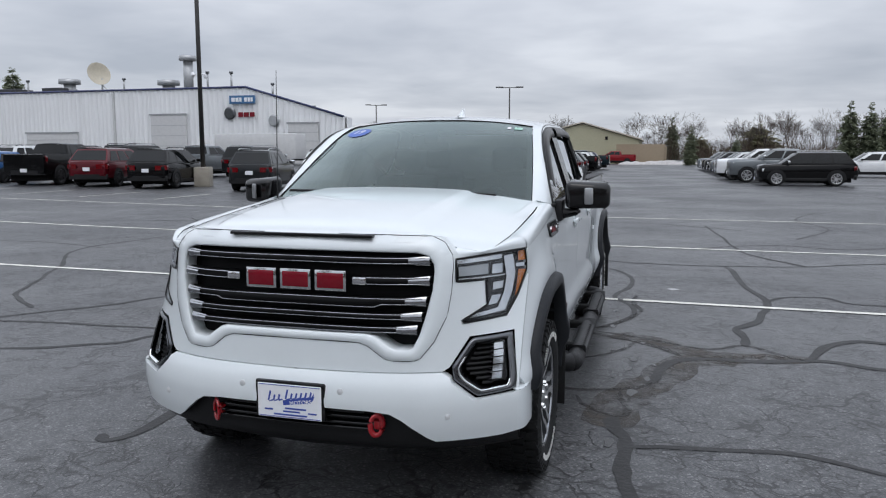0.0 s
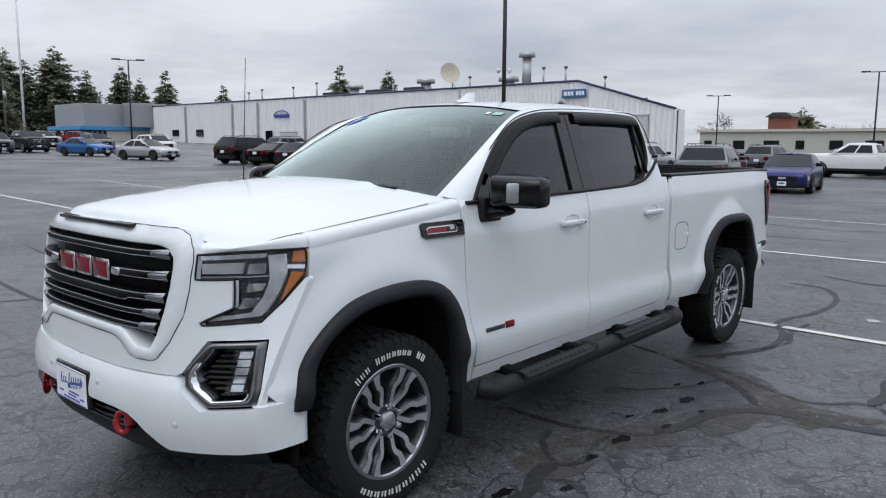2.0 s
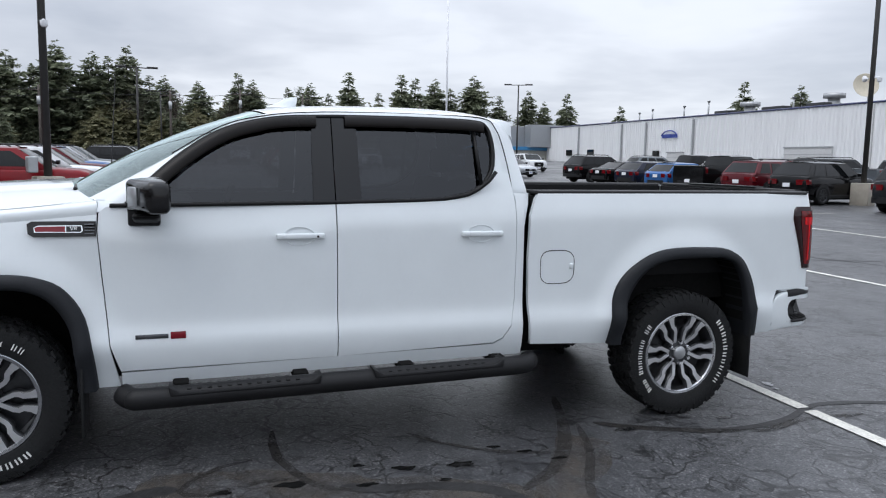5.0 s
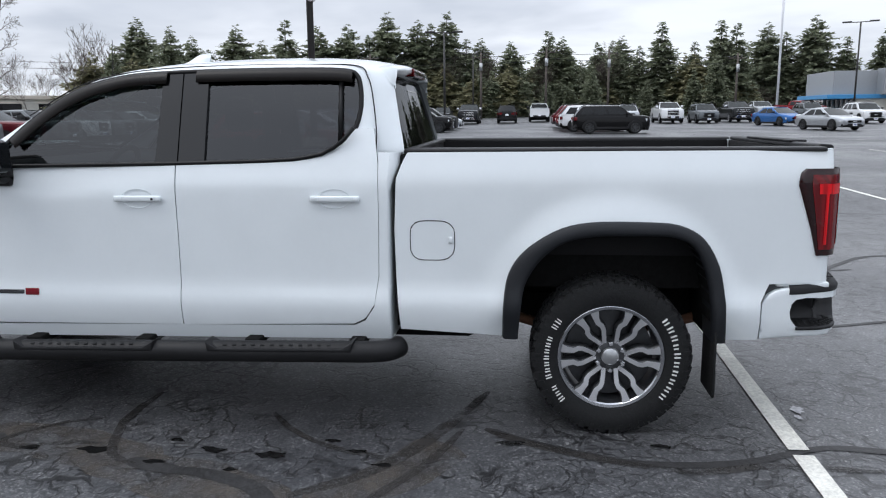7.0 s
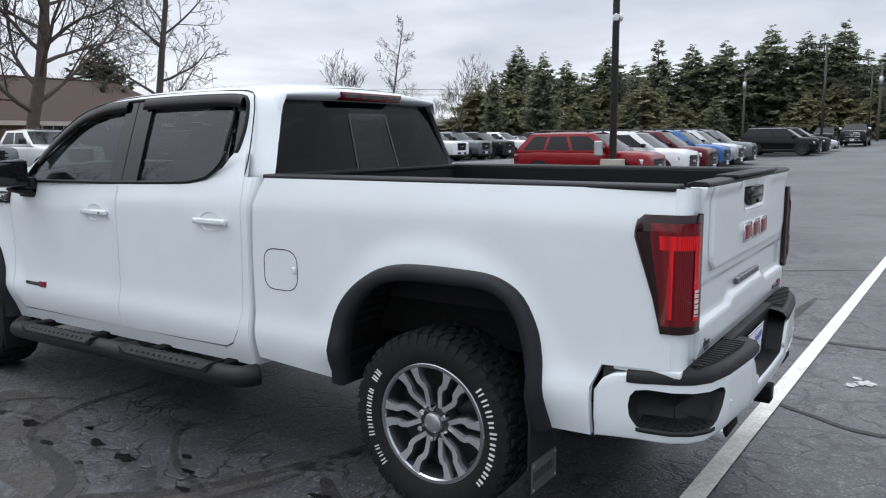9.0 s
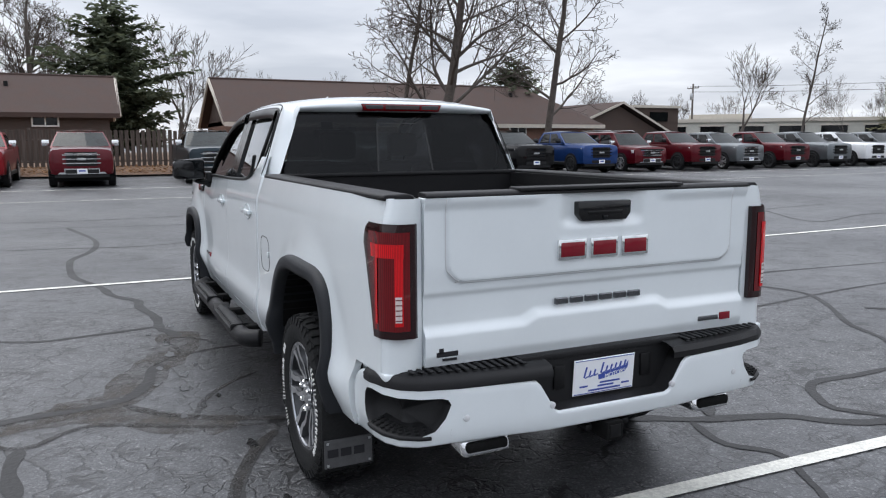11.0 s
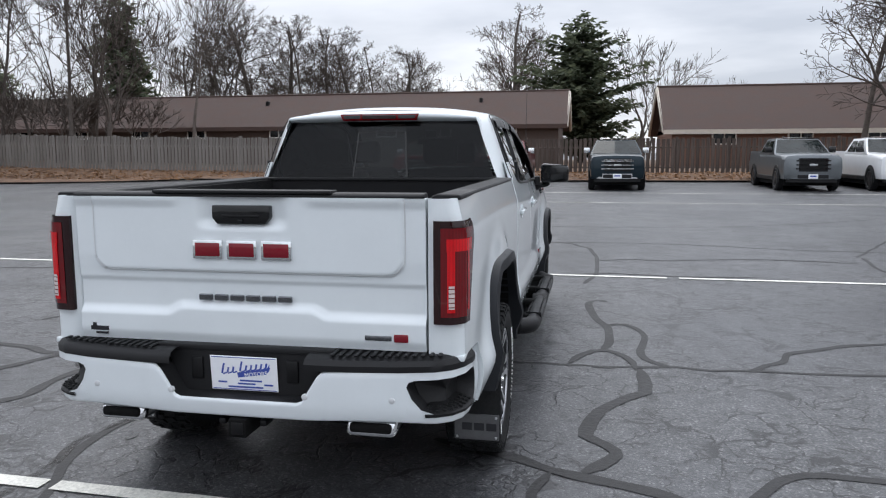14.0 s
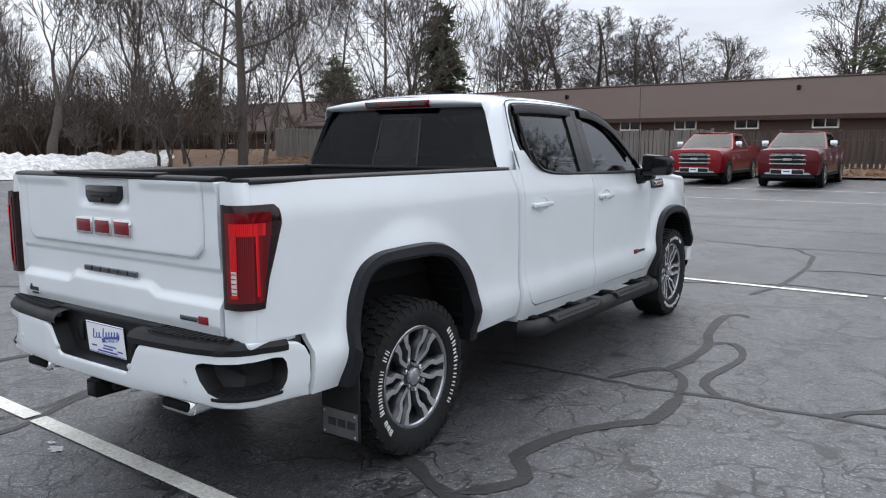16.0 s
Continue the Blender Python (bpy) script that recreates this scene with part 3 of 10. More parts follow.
# west of the truck
tar(0.09, (-0.6, 1.95), (-1.02, 2.12), (-1.19, 2.24), (-1.38, 2.31), (-1.62, 2.4), (-1.85, 2.5), (-2.05, 2.65), (-2.4, 2.77), (-3.2, 2.66), (-4.8, 2.75))
tar(0.085, (-1.45, 2.29), (-1.55, 2.17), (-1.62, 2.03), (-1.6, 1.93), (-1.5, 1.82), (-1.44, 1.75), (-1.46, 1.58), (-1.52, 1.32), (-1.62, 1.14), (-1.72, 1.0), (-1.84, 0.86), (-1.84, 0.58), (-1.82, 0.32))
tar(0.07, (-1.82, 0.34), (-1.78, 0.07), (-1.69, -0.09), (-1.59, -0.18), (-1.5, -0.12), (-1.4, 0.03), (-1.32, 0.25))
tar(0.045, (-0.5, 0.3), (-0.97, 0.3), (-1.35, 0.29), (-1.63, 0.31), (-2.08, 0.24), (-2.4, 0.24), (-2.8, 0.22), (-3.41, 0.17), (-4.2, 0.13), (-6.5, -0.1), (-10.0, 0.3))
tar(0.08, (-1.59, -0.18), (-1.63, -0.4), (-1.63, -0.7), (-1.62, -1.06), (-1.53, -1.35), (-1.47, -1.78), (-1.46, -2.13), (-1.55, -2.31), (-1.65, -2.24))
tar(0.065, (-1.63, -1.05), (-1.75, -1.19), (-1.88, -1.03), (-1.94, -0.78), (-1.92, -0.53), (-1.87, -0.22), (-1.89, 0.0), (-1.98, 0.14), (-2.08, 0.24))
tar(0.06, (-2.64, 0.22), (-2.78, 0.08), (-2.95, -0.12), (-3.07, -0.33), (-3.3, -0.5), (-3.7, -0.72), (-4.4, -1.0), (-5.2, -1.25), (-8.0, -1.1))
tar(0.07, (-2.4, 2.72), (-2.21, 2.5), (-2.3, 2.3), (-2.42, 2.17), (-2.6, 2.1), (-2.9, 2.12), (-3.4, 2.1))
tar(0.05, (-1.26, 2.3), (-1.21, 2.62), (-1.33, 2.86), (-1.18, 3.18), (-1.05, 3.6), (-1.4, 4.6))
tar(0.06, (-1.42, -3.36), (-1.53, -3.96), (-1.59, -4.43), (-1.57, -5.4), (-1.51, -6.22), (-1.47, -6.84), (-1.27, -7.19), (-0.96, -7.59), (0.4, -7.9))
tar(0.045, (-0.4, -3.68), (-1.21, -4.03), (-1.65, -4.24), (-2.13, -4.18), (-2.7, -4.1), (-3.6, -4.2))
tar(0.045, (-1.6, -5.44), (-2.06, -5.63), (-2.6, -5.6), (-4.0, -5.9), (-5.3, -5.7))
tar(0.06, (-5.55, -6.36), (-5.44, -5.65), (-5.4, -4.9), (-5.45, -4.17), (-5.52, -3.44), (-5.25, -2.63), (-5.4, -2.0), (-5.2, -1.25))
tar(0.05, (-0.5, -7.6), (-2.8, -7.7), (-5.4, -7.1), (-9.0, -7.2), (-15.0, -7.6))
tar(0.05, (-8.0, -13.0), (-5.0, -11.2), (-2.6, -10.6), (0.6, -10.5), (3.0, -11.0))
tar(0.05, (-12.0, -16.0), (-9.0, -12.5), (-7.0, -9.2), (-5.5, -6.4))
tar(0.06, (-5.0, -0.6), (-5.08, -0.2), (-4.95, 0.22), (-4.35, 1.0), (-4.05, 1.6), (-3.46, 2.2), (-3.0, 3.2), (-3.4, 5.0))
tar(0.06, (-3.0, 4.4), (-4.2, 5.6), (-4.0, 7.2), (-5.6, 8.3), (-5.0, 10.5))
tar(0.06, (-5.0, 0.69), (-5.79, 1.26), (-6.28, 2.02), (-7.05, 3.35), (-8.19, 5.13), (-8.0, 8.5), (-10.0, 11.0))
tar(0.05, (-12.4, -7.3), (-11.4, -5.0), (-14.0, -5.4), (-16.0, -3.0))
tar(0.05, (-12.0, 9.5), (-9.5, 10.2), (-7.0, 9.4), (-4.0, 10.1), (0.0, 10.3))
tar(0.05, (-14.0, 4.5), (-10.0, 5.6), (-7.6, 5.2))
tar(0.05, (6.0, 11.0), (8.5, 16.5), (9.5, 26.0), (8.0, 34.0))
tar(0.05, (-3.0, 13.0), (-1.0, 12.2), (1.2, 12.8), (3.4, 11.5))
tar(0.05, (-6.0, 17.5), (-2.0, 17.0), (2.0, 18.1), (6.0, 17.6))
tar(0.05, (4.2, 10.0), (5.2, 12.4), (4.9, 14.6), (5.8, 17.2))
tar(0.05, (-11.0, 15.0), (-9.4, 17.1), (-7.2, 16.6), (-5.0, 18.2))

# small oily spots and scuffs by the truck's left side
rnd = random.Random(11)
for x, y, s in ((1.35, 0.03, 0.07), (1.40, -0.91, 0.06), (1.39, -0.56, 0.09), (1.38, 0.335, 0.08), (1.156, 1.504, 0.07), (1.137, 2.246, 0.06), (1.5, -0.2, 0.05), (1.31, 0.75, 0.05), (1.45, 0.9, 0.045), (1.25, -0.2, 0.05), (1.5, -1.3, 0.05), (1.3, -1.55, 0.07), (1.55, 0.2, 0.04), (1.2, 0.6, 0.04)):
    bm = bmesh.new()
    bm.faces.new([bm.verts.new((x + s * rnd.uniform(0.25, 0.6) * math.cos(a), y + s * rnd.uniform(0.5, 1.3) * math.sin(a), 0.004)) for a in np.linspace(0, 2 * math.pi, 14)[:-1]])
    tagged(part("oil_spot", bm, "oil_stain", None, "small black oil spot on the asphalt"), category="stain", kind="structure")
for x, y, s in ((1.75, 3.75, 0.12), (-2.02, 3.42, 0.10), (-1.93, 3.35, 0.08), (-2.1, 3.36, 0.05)):
    bm = bmesh.new()
    bm.faces.new([bm.verts.new((x + s * rnd.uniform(0.3, 0.8) * math.cos(a), y + s * rnd.uniform(0.3, 0.9) * math.sin(a), 0.0045)) for a in np.linspace(0, 2 * math.pi, 18)[:-1]])
    tagged(part("pale_patch", bm, "pale_scuff", None, "pale worn patch on the asphalt"), category="stain", kind="structure")

# leaf-strewn verge beyond the southern edge
ys = [-29.3, -29.8, -30.3, -30.9, -31.5, -32.2, -33, -33.8, -34.6, -35.4, -36.2, -37, -38, -39, -40, -42, -60, -90]
xs = [-22 + 1.5 * k for k in range(48)] + [52, 58, 70, 100]
rows = []
for y in ys:
    lift_y = lambda x: float(np.interp(x, [18, 31, 46], [0.0, 4.2, 6.5])) * smooth01(-41, -33, y)
    rows.append([Vector((x, y + lift_y(x) + 0.25 * noise.noise((x * 0.9, y, 0)), 0)) for x in xs])
verge = part("verge", drape(grid_bm(rows), 0.09), "dead_leaf_soil", None, "brown leaf-strewn verge below the fence", 80)
tagged(verge, category="ground", kind="structure")
bm = bmesh.new()
for k in range(15000):
    x = rnd.uniform(-20, 62)
    y = -29.6 - abs(rnd.gauss(0, 2.2))  + (0.0 if x < 18 else 1.0)
    if x > 36:
        y = rnd.uniform(-42, -14)
    s, a = rnd.uniform(0.04, 0.10), rnd.uniform(0, 6.3)
    z = lot_z(x, y) + 0.1 + rnd.uniform(0, 0.05)
    d, e = Vector((math.cos(a), math.sin(a), rnd.uniform(-0.5, 0.5))) * s, Vector((-math.sin(a), math.cos(a), rnd.uniform(-0.4, 0.4))) * s * 0.6
    c = Vector((x, y, z))
    bm.faces.new([bm.verts.new(c + d), bm.verts.new(c + e), bm.verts.new(c - d), bm.verts.new(c - e)])
tagged(part("leaf_litter", bm, "leaf_litter", None, "fallen brown leaves scattered along the verge"), category="leaves", kind="stuff")

rows = [[Vector((x, y + 1.5 * noise.noise((x * 0.1, y * 0.1, 2)), 0)) for x in [44 + 3 * abs(noise.noise((y * 0.13, 5, 1))), 48, 52, 58, 66, 80, 100, 140, 200]] for y in [-110, -80, -60, -45, -36, -34.5, -33, -31.5, -30, -28.5, -27, -25.5, -20, -14, -8, 0, 10, 25]]
for row in rows:
    if row[0].y > -24:
        for v in row[:2]:
            v.x += 4 + 0.25 * max(0, row[0].y + 14)
tagged(part("wood_floor", drape(grid_bm(rows), 0.055), "dead_leaf_soil", None, "brown leaf-covered floor of the bare wood", 80), category="ground", kind="structure")

# dried mud streaks beside the truck
for k, (w, pts) in enumerate(((0.3, ((1.2, 1.2), (1.5, 1.0), (1.8, 0.75), (2.15, 0.6), (2.6, 0.66))), (0.34, ((1.24, -1.3), (1.31, -0.9), (1.42, -0.5), (1.55, -0.25), (1.68, 0.1), (1.8, 0.42), (2.2, 0.52))), (0.24, ((1.95, 0.45), (2.3, 0.6), (2.8, 0.72))))):
    tagged(part("mud_streak", flat_strip(pts, w, 0.0022 + 0.0002 * k, 60 + k, 0.05, 0.06), "mud_stain", None, "dried brown mud streak on the asphalt"), category="stain", kind="structure")

# a pale scuff behind the truck
for x, y, r in ((0.60, 3.07, 0.075), (0.71, 3.04, 0.04)):
    bm = bmesh.new()
    bm.faces.new([bm.verts.new((x + r * rnd.uniform(0.5, 1.1) * math.cos(a), y + r * 0.5 * rnd.uniform(0.5, 1.1) * math.sin(a), 0.005)) for a in np.linspace(0, 2 * math.pi, 22)[:-1]])
    tagged(part("pale_patch", bm, "pale_scuff", None, "pale worn patch on the asphalt"), category="stain", kind="structure")

# ---------------------------------------------------------------- service building to the north
def service_building():
    B = thing("service_building", "long white metal service building with blue roof trim", "building")
    Y, XL, XJ, XP, XR = 75.0, -152.0, -64.0, -45.5, -33.0
    ZT, ZE = 9.3, 5.7
    # ribbed wall: the sheet folds in and out
    xs, fold = [], []
    x = XL
    while x < XR:
        xs += [x, x + 0.42, x + 0.5, x + 0.58]
        fold += [0, 0, -0.12, 0]
        x += 0.66
    xs.append(XR)
    fold.append(0)
    top = lambda v: ZT if v < XP else ZT + (ZE - ZT) * (v - XP) / (XR - XP)
    rows = [[Vector((v, Y + f * 1.6, 0.0 if k == 0 else top(v))) for v, f in zip(xs, fold)] for k in (0, 1)]
    part("wall", grid_bm(rows), "white_siding", B, "white ribbed metal wall", 20)
    for x0, x1 in ((XL, XL), (XR, XR)):
        part("end_wall", box_bm(x0 - 0.1, x0 + 0.1, Y - 0.22, Y + 2, 0, top(x0)), "white_siding", B)
    part("roof", grid_bm([[Vector((v, yy, top(v) - 0.02)) for v in (XL, XP, XR)] for yy in (Y - 0.2, Y + 1, Y + 2)]), "galvanised", B)
    part("roof_trim", tube([(XL, Y - 0.12, ZT + 0.05), (XP, Y - 0.12, ZT + 0.05), (XR, Y - 0.12, ZE + 0.05)], 0.13, 4), "blue_trim", B, "dark blue edge trim")
    part("wall_joint", box_bm(XJ - 0.12, XJ + 0.12, Y - 0.25, Y, 0, ZT - 0.1), "door_white", B)
    for x0, x1, zt in ((-58.6, -53.6, 6.2), (-40.0, -36.2, 5.0), (-77.5, -69.5, 4.1), (-104.0, -99.5, 3.6)):
        d = part("garage_door", box_bm(x0, x1, Y - 0.32, Y - 0.1, 0, zt, 0.03, 1), "door_white", B, "white sectional garage door")
        for k in range(1, 5):
            part("door_groove", box_bm(x0, x1, Y - 0.335, Y - 0.31, zt * k / 5 - 0.03, zt * k / 5 + 0.03), "galvanised", d)
        part("door_head", box_bm(x0 - 0.15, x1 + 0.15, Y - 0.38, Y - 0.2, zt, zt + 0.18), "galvanised", d)
    for x0, x1, z0, z1 in ((-108.2, -106.4, 0, 4.0), (-140, -137.6, 3.2, 4.4), (-131, -128.6, 3.2, 4.4)):
        part("window", box_bm(x0, x1, Y - 0.3, Y - 0.15, z0, z1), "car_glass", B)
    for x in (-134.8, -118.4, -110.5, -97.3):
        part("downpipe", box_bm(x - 0.13, x + 0.13, Y - 0.4, Y - 0.15, 0, ZT - 0.4), "galvanised", B)
    # sign: a blue board with pale bars for its writing
    s = part("sign_board", box_bm(-47.5, -44.2, Y - 0.45, Y - 0.2, 7.4, 8.35, 0.02, 1), "sign_blue", B, "blue board with white lettering bars")
    for x0, x1 in ((-47.2, -46.75), (-46.65, -46.25), (-46.15, -45.85), (-45.5, -45.15), (-45.05, -44.75), (-44.68, -44.4)):
        part("sign_bar", box_bm(x0, x1, Y - 0.5, Y - 0.44, 7.62, 8.1, 0.02, 1), "plate_white", s)
    part("sign_disc", lathe([(0, Y - 0.4), (0.62, Y - 0.4), (0.75, Y - 0.3), (0.75, Y - 0.2)], 24, "Y"), "dark_chrome", B).location = (-47.6, 0, 6.3)
    part("sign_disc", lathe([(0, Y - 0.45), (0.55, Y - 0.45), (0.7, Y - 0.3), (0.7, Y - 0.2)], 24, "Y"), "galvanised", B).location = (-41.8, 0, 5.4)
    for k in range(3):
        part("sign_bar", box_bm(-46.4 + k * 0.75, -45.8 + k * 0.75, Y - 0.4, Y - 0.25, 5.85, 6.4, 0.03, 1), "emblem_red", B)
    lg = part("logo_arc", tube([(-103.6 + 2.2 * math.cos(a), Y - 0.3, 6.2 + 1.1 * math.sin(a)) for a in np.linspace(0.2, 2.9, 14)], 0.1, 5), "ink_blue", B)
    for k in range(7):
        part("sign_bar", box_bm(-105.6 + k * 0.62, -105.15 + k * 0.62, Y - 0.32, Y - 0.2, 6.1, 6.7), "ink_blue", B)
    # roof gear
    back = lambda x, d: 1.5 + (x - 1.5) * (81 + d) / 81
    part("dish", lathe([(0.0, 0.55), (0.8, 0.42), (1.5, 0.0), (1.55, 0.0), (0.8, 0.36), (0.0, 0.48)], 28, "Y"), "dish_cream", B, "cream satellite dish").matrix_local = pose(back(-66.0, 6), Y + 6, 12.2, -15, 0, 62)
    part("dish_stand", tube([(back(-66, 6), Y + 6.5, 9), (back(-66, 6), Y + 6.5, 11.6)], 0.12, 6), "galvanised", B)
    part("dish_stand", tube([(back(-64.6, 6), Y + 6.5, 9.3), (back(-66, 6), Y + 6.5, 10.8)], 0.06, 5), "galvanised", B)
    for x, w, h in ((-53.2, 1.1, 4.0), (-56.0, 1.4, 1.0), (-70.5, 1.4, 1.5), (-85.5, 1.5, 1.4)):
        x = back(x, 5)
        v = part("roof_vent", tube([(x, Y + 5, 9.2), (x, Y + 5, 9.3 + h)], w * 0.55, 12), "galvanised", B)
        part("vent_cap", tube([(x, Y + 5, 9.3 + h), (x, Y + 5, 9.9 + h)], w, 12), "galvanised", v)
    for x, h in ((-50.6, 2.1), (-47.4, 2.0), (-42.0, 1.5), (-36.8, 0.2), (-62.4, 1.6), (-77.0, 1.7), (-94.5, 2.4), (-100.6, 2.0), (-109.5, 2.0), (-113.5, 1.6)):
        z = top(x)
        x = back(x, 3)
        p = part("flue", tube([(x, Y + 3, z), (x, Y + 3, z + h)], 0.13, 7), "galvanised", B)
        part("flue_cap", tube([(x, Y + 3, z + h), (x, Y + 3, z + h + 0.25)], 0.24, 7), "dark_chrome", p)
    for x0, x1 in ((-92, -89), (-82, -78), (-74, -71)):
        x0, x1 = back(x0, 4), back(x1, 4)
        part("roof_unit", box_bm(x0, x1, Y + 3, Y + 6, 9.2, 10.2, 0.05, 1), "alloy_dark", B)


def showroom_front():
    S = thing("showroom", "grey showroom front with a blue band over glass doors", "building")
    x0, x1, y0 = -165.0, -151.0, 62.0
    part("fascia", box_bm(x0, x1, y0, y0 + 16, 5.0, 9.6, 0.05, 1), "grey_panel", S, "grey metal panels")
    part("fascia", box_bm(x1 - 0.2, x1 + 3.0, y0 + 8, y0 + 16, 5.0, 9.9, 0.05, 1), "grey_panel", S)
    part("band", box_bm(x0 - 0.6, x1 + 1.5, y0 - 1.5, y0 + 15, 4.3, 5.1, 0.05, 1), "sky_blue_band", S, "bright blue canopy band")
    part("wall", box_bm(x0 + 1, x1 + 1, y0 + 4, y0 + 15, 0, 4.4), "cream_block", S)
    for k in range(6):
        x = x0 + 0.8 + k * 2.3
        part("glass_pane", box_bm(x, x + 2.0, y0 + 3.7, y0 + 3.9, 1.3, 4.2), "car_glass", S)
        part("pillar", box_bm(x - 0.25, x, y0 + 3.4, y0 + 3.9, 0, 4.3), "plate_white", S)


def far_buildings():
    # buff gabled building to the north-east
    b = thing("gabled_building", "pale yellow metal building with a low gable", "building")
    x0, x1, xp, Y = -17.5, -1.2, -9.6, 112.0
    pr = prism([(x0, 0), (x1, 0), (x1, 3.6), (xp, 6.0), (x0, 4.1)], Y, Y + 24, "Y")
    part("wall", pr, "tan_siding", b)
    for a, c in (((x0 - 0.4, 4.1), (xp, 6.15)), ((xp, 6.15), (x1 + 0.4, 3.55))):
        part("roof", prism([a, c, (c[0], c[1] + 0.2), (a[0], a[1] + 0.2)], Y - 0.4, Y + 24.4, "Y"), "fascia_cream", b)
    part("wall_vent", box_bm(-6.2, -5.8, Y - 0.1, Y + 0.1, 3.6, 4.1), "dark_trim", b)
    f = thing("screen_fence", "tan board screen beside the gabled building", "fence")
    part("board", box_bm(-4.4, 2.6, 110, 110.3, 0, 2.9), "tan_fence", f)
    part("board", box_bm(2.5, 2.8, 110, 120, 0, 2.6), "tan_fence", f)
    # low flat-roofed shops behind
    for nm, lab, xa, xb, yy, h, mt in (("flat_shop", "long low grey shop with a pale roof edge", -62, -26, 150, 4.6, "cream_block"), ("flat_shop", "low shop with a dark roof", -26, -8, 160, 4.6, "brick_brown")):
        s = thing(nm, lab, "building")
        part("wall", box_bm(xa, xb, yy, yy + 14, 0, h), mt, s)
        part("roof_edge", box_bm(xa - 0.5, xb + 0.5, yy - 0.5, yy + 14.5, h, h + 0.5), "fascia_cream", s)
        for k in range(int((xb - xa) / 6)):
            part("window", box_bm(xa + 1 + k * 6, xa + 2.6 + k * 6 + (k % 3) * 0.7, yy - 0.06, yy + 0.1, 1.2, 2.9), "car_glass", s)
    c = thing("brick_tower_shop", "shop with a red brick cupola under a hipped roof", "building")
    part("wall", box_bm(-62, -42, 172, 184, 0, 5), "cream_block", c)
    part("tower", box_bm(-55.4, -50.6, 171, 176, 0, 8.2), "red_brick", c)
    part("tower_roof", prism([(-56, 8.2), (-50, 8.2), (-51.6, 9.2), (-54.4, 9.2)], 170.4, 176.6, "Y"), "alloy_dark", c)
    # low pale commercial block to the south-west
    s = thing("commercial_block", "long pale flat-roofed commercial building", "building", pose(-68.5, -79.5, 0, 0, 0, 131))
    part("wall", box_bm(0, 62, 0, 12, 0, 4.5), "cream_block", s)
    part("roof_edge", box_bm(-0.3, 62.3, -0.3, 0.0, 4.15, 4.6), "fascia_cream", s)
    part("roof_box", box_bm(6, 14, 3, 9, 4.5, 5.3), "fascia_cream", s)
    for k in range(12):
        x = 3 + k * 4.9
        w = part("window", box_bm(x, x + 3.0, -0.12, 0.05, 1.9, 3.6), "car_glass", s)
        part("lintel", box_bm(x - 0.15, x + 3.15, -0.16, 0.02, 3.6, 3.8), "fascia_cream", w)
    part("brick_end", box_bm(-12, 0, 1, 10, 0, 4.2), "red_brick", s, "red brick end block")
    # small gable-fronted brown house
    g = thing("gabled_house", "small brown gable-fronted house with a pale roof edge", "house")
    x0, xp, x1, y0, y1 = -46.5, -41.2, -36.0, -60.0, -49.5
    part("wall", prism([(x0, 0), (x1, 0), (x1, 2.7), (xp, 4.75), (x0, 2.2)], y0, y1, "Y"), "brown_wall", g)
    for p, q in (((x0 - 0.8, 2.05), (xp, 4.95)), ((xp, 4.95), (x1 + 0.8, 2.55))):
        part("roof_slope", prism([p, q, (q[0], q[1] + 0.18), (p[0], p[1] + 0.18)], y0 - 0.4, y1 + 0.5, "Y"), "shingle", g)
        part("barge_board", prism([p, q, (q[0], q[1] + 0.2), (p[0], p[1] + 0.2)], y1 + 0.5, y1 + 0.56, "Y"), "fascia_cream", g)
    t = thing("stepped_house", "brown flat-roofed house with an upper window", "building")
    part("wall", box_bm(-52, -46.5, -62, -54, 0, 4.9), "brown_wall", t)
    part("roof_edge", box_bm(-52.2, -46.3, -62.2, -53.8, 4.9, 5.15), "fascia_cream", t)
    part("window", box_bm(-50.6, -48.4, -54.05, -53.9, 3.6, 4.5), "car_glass", t)


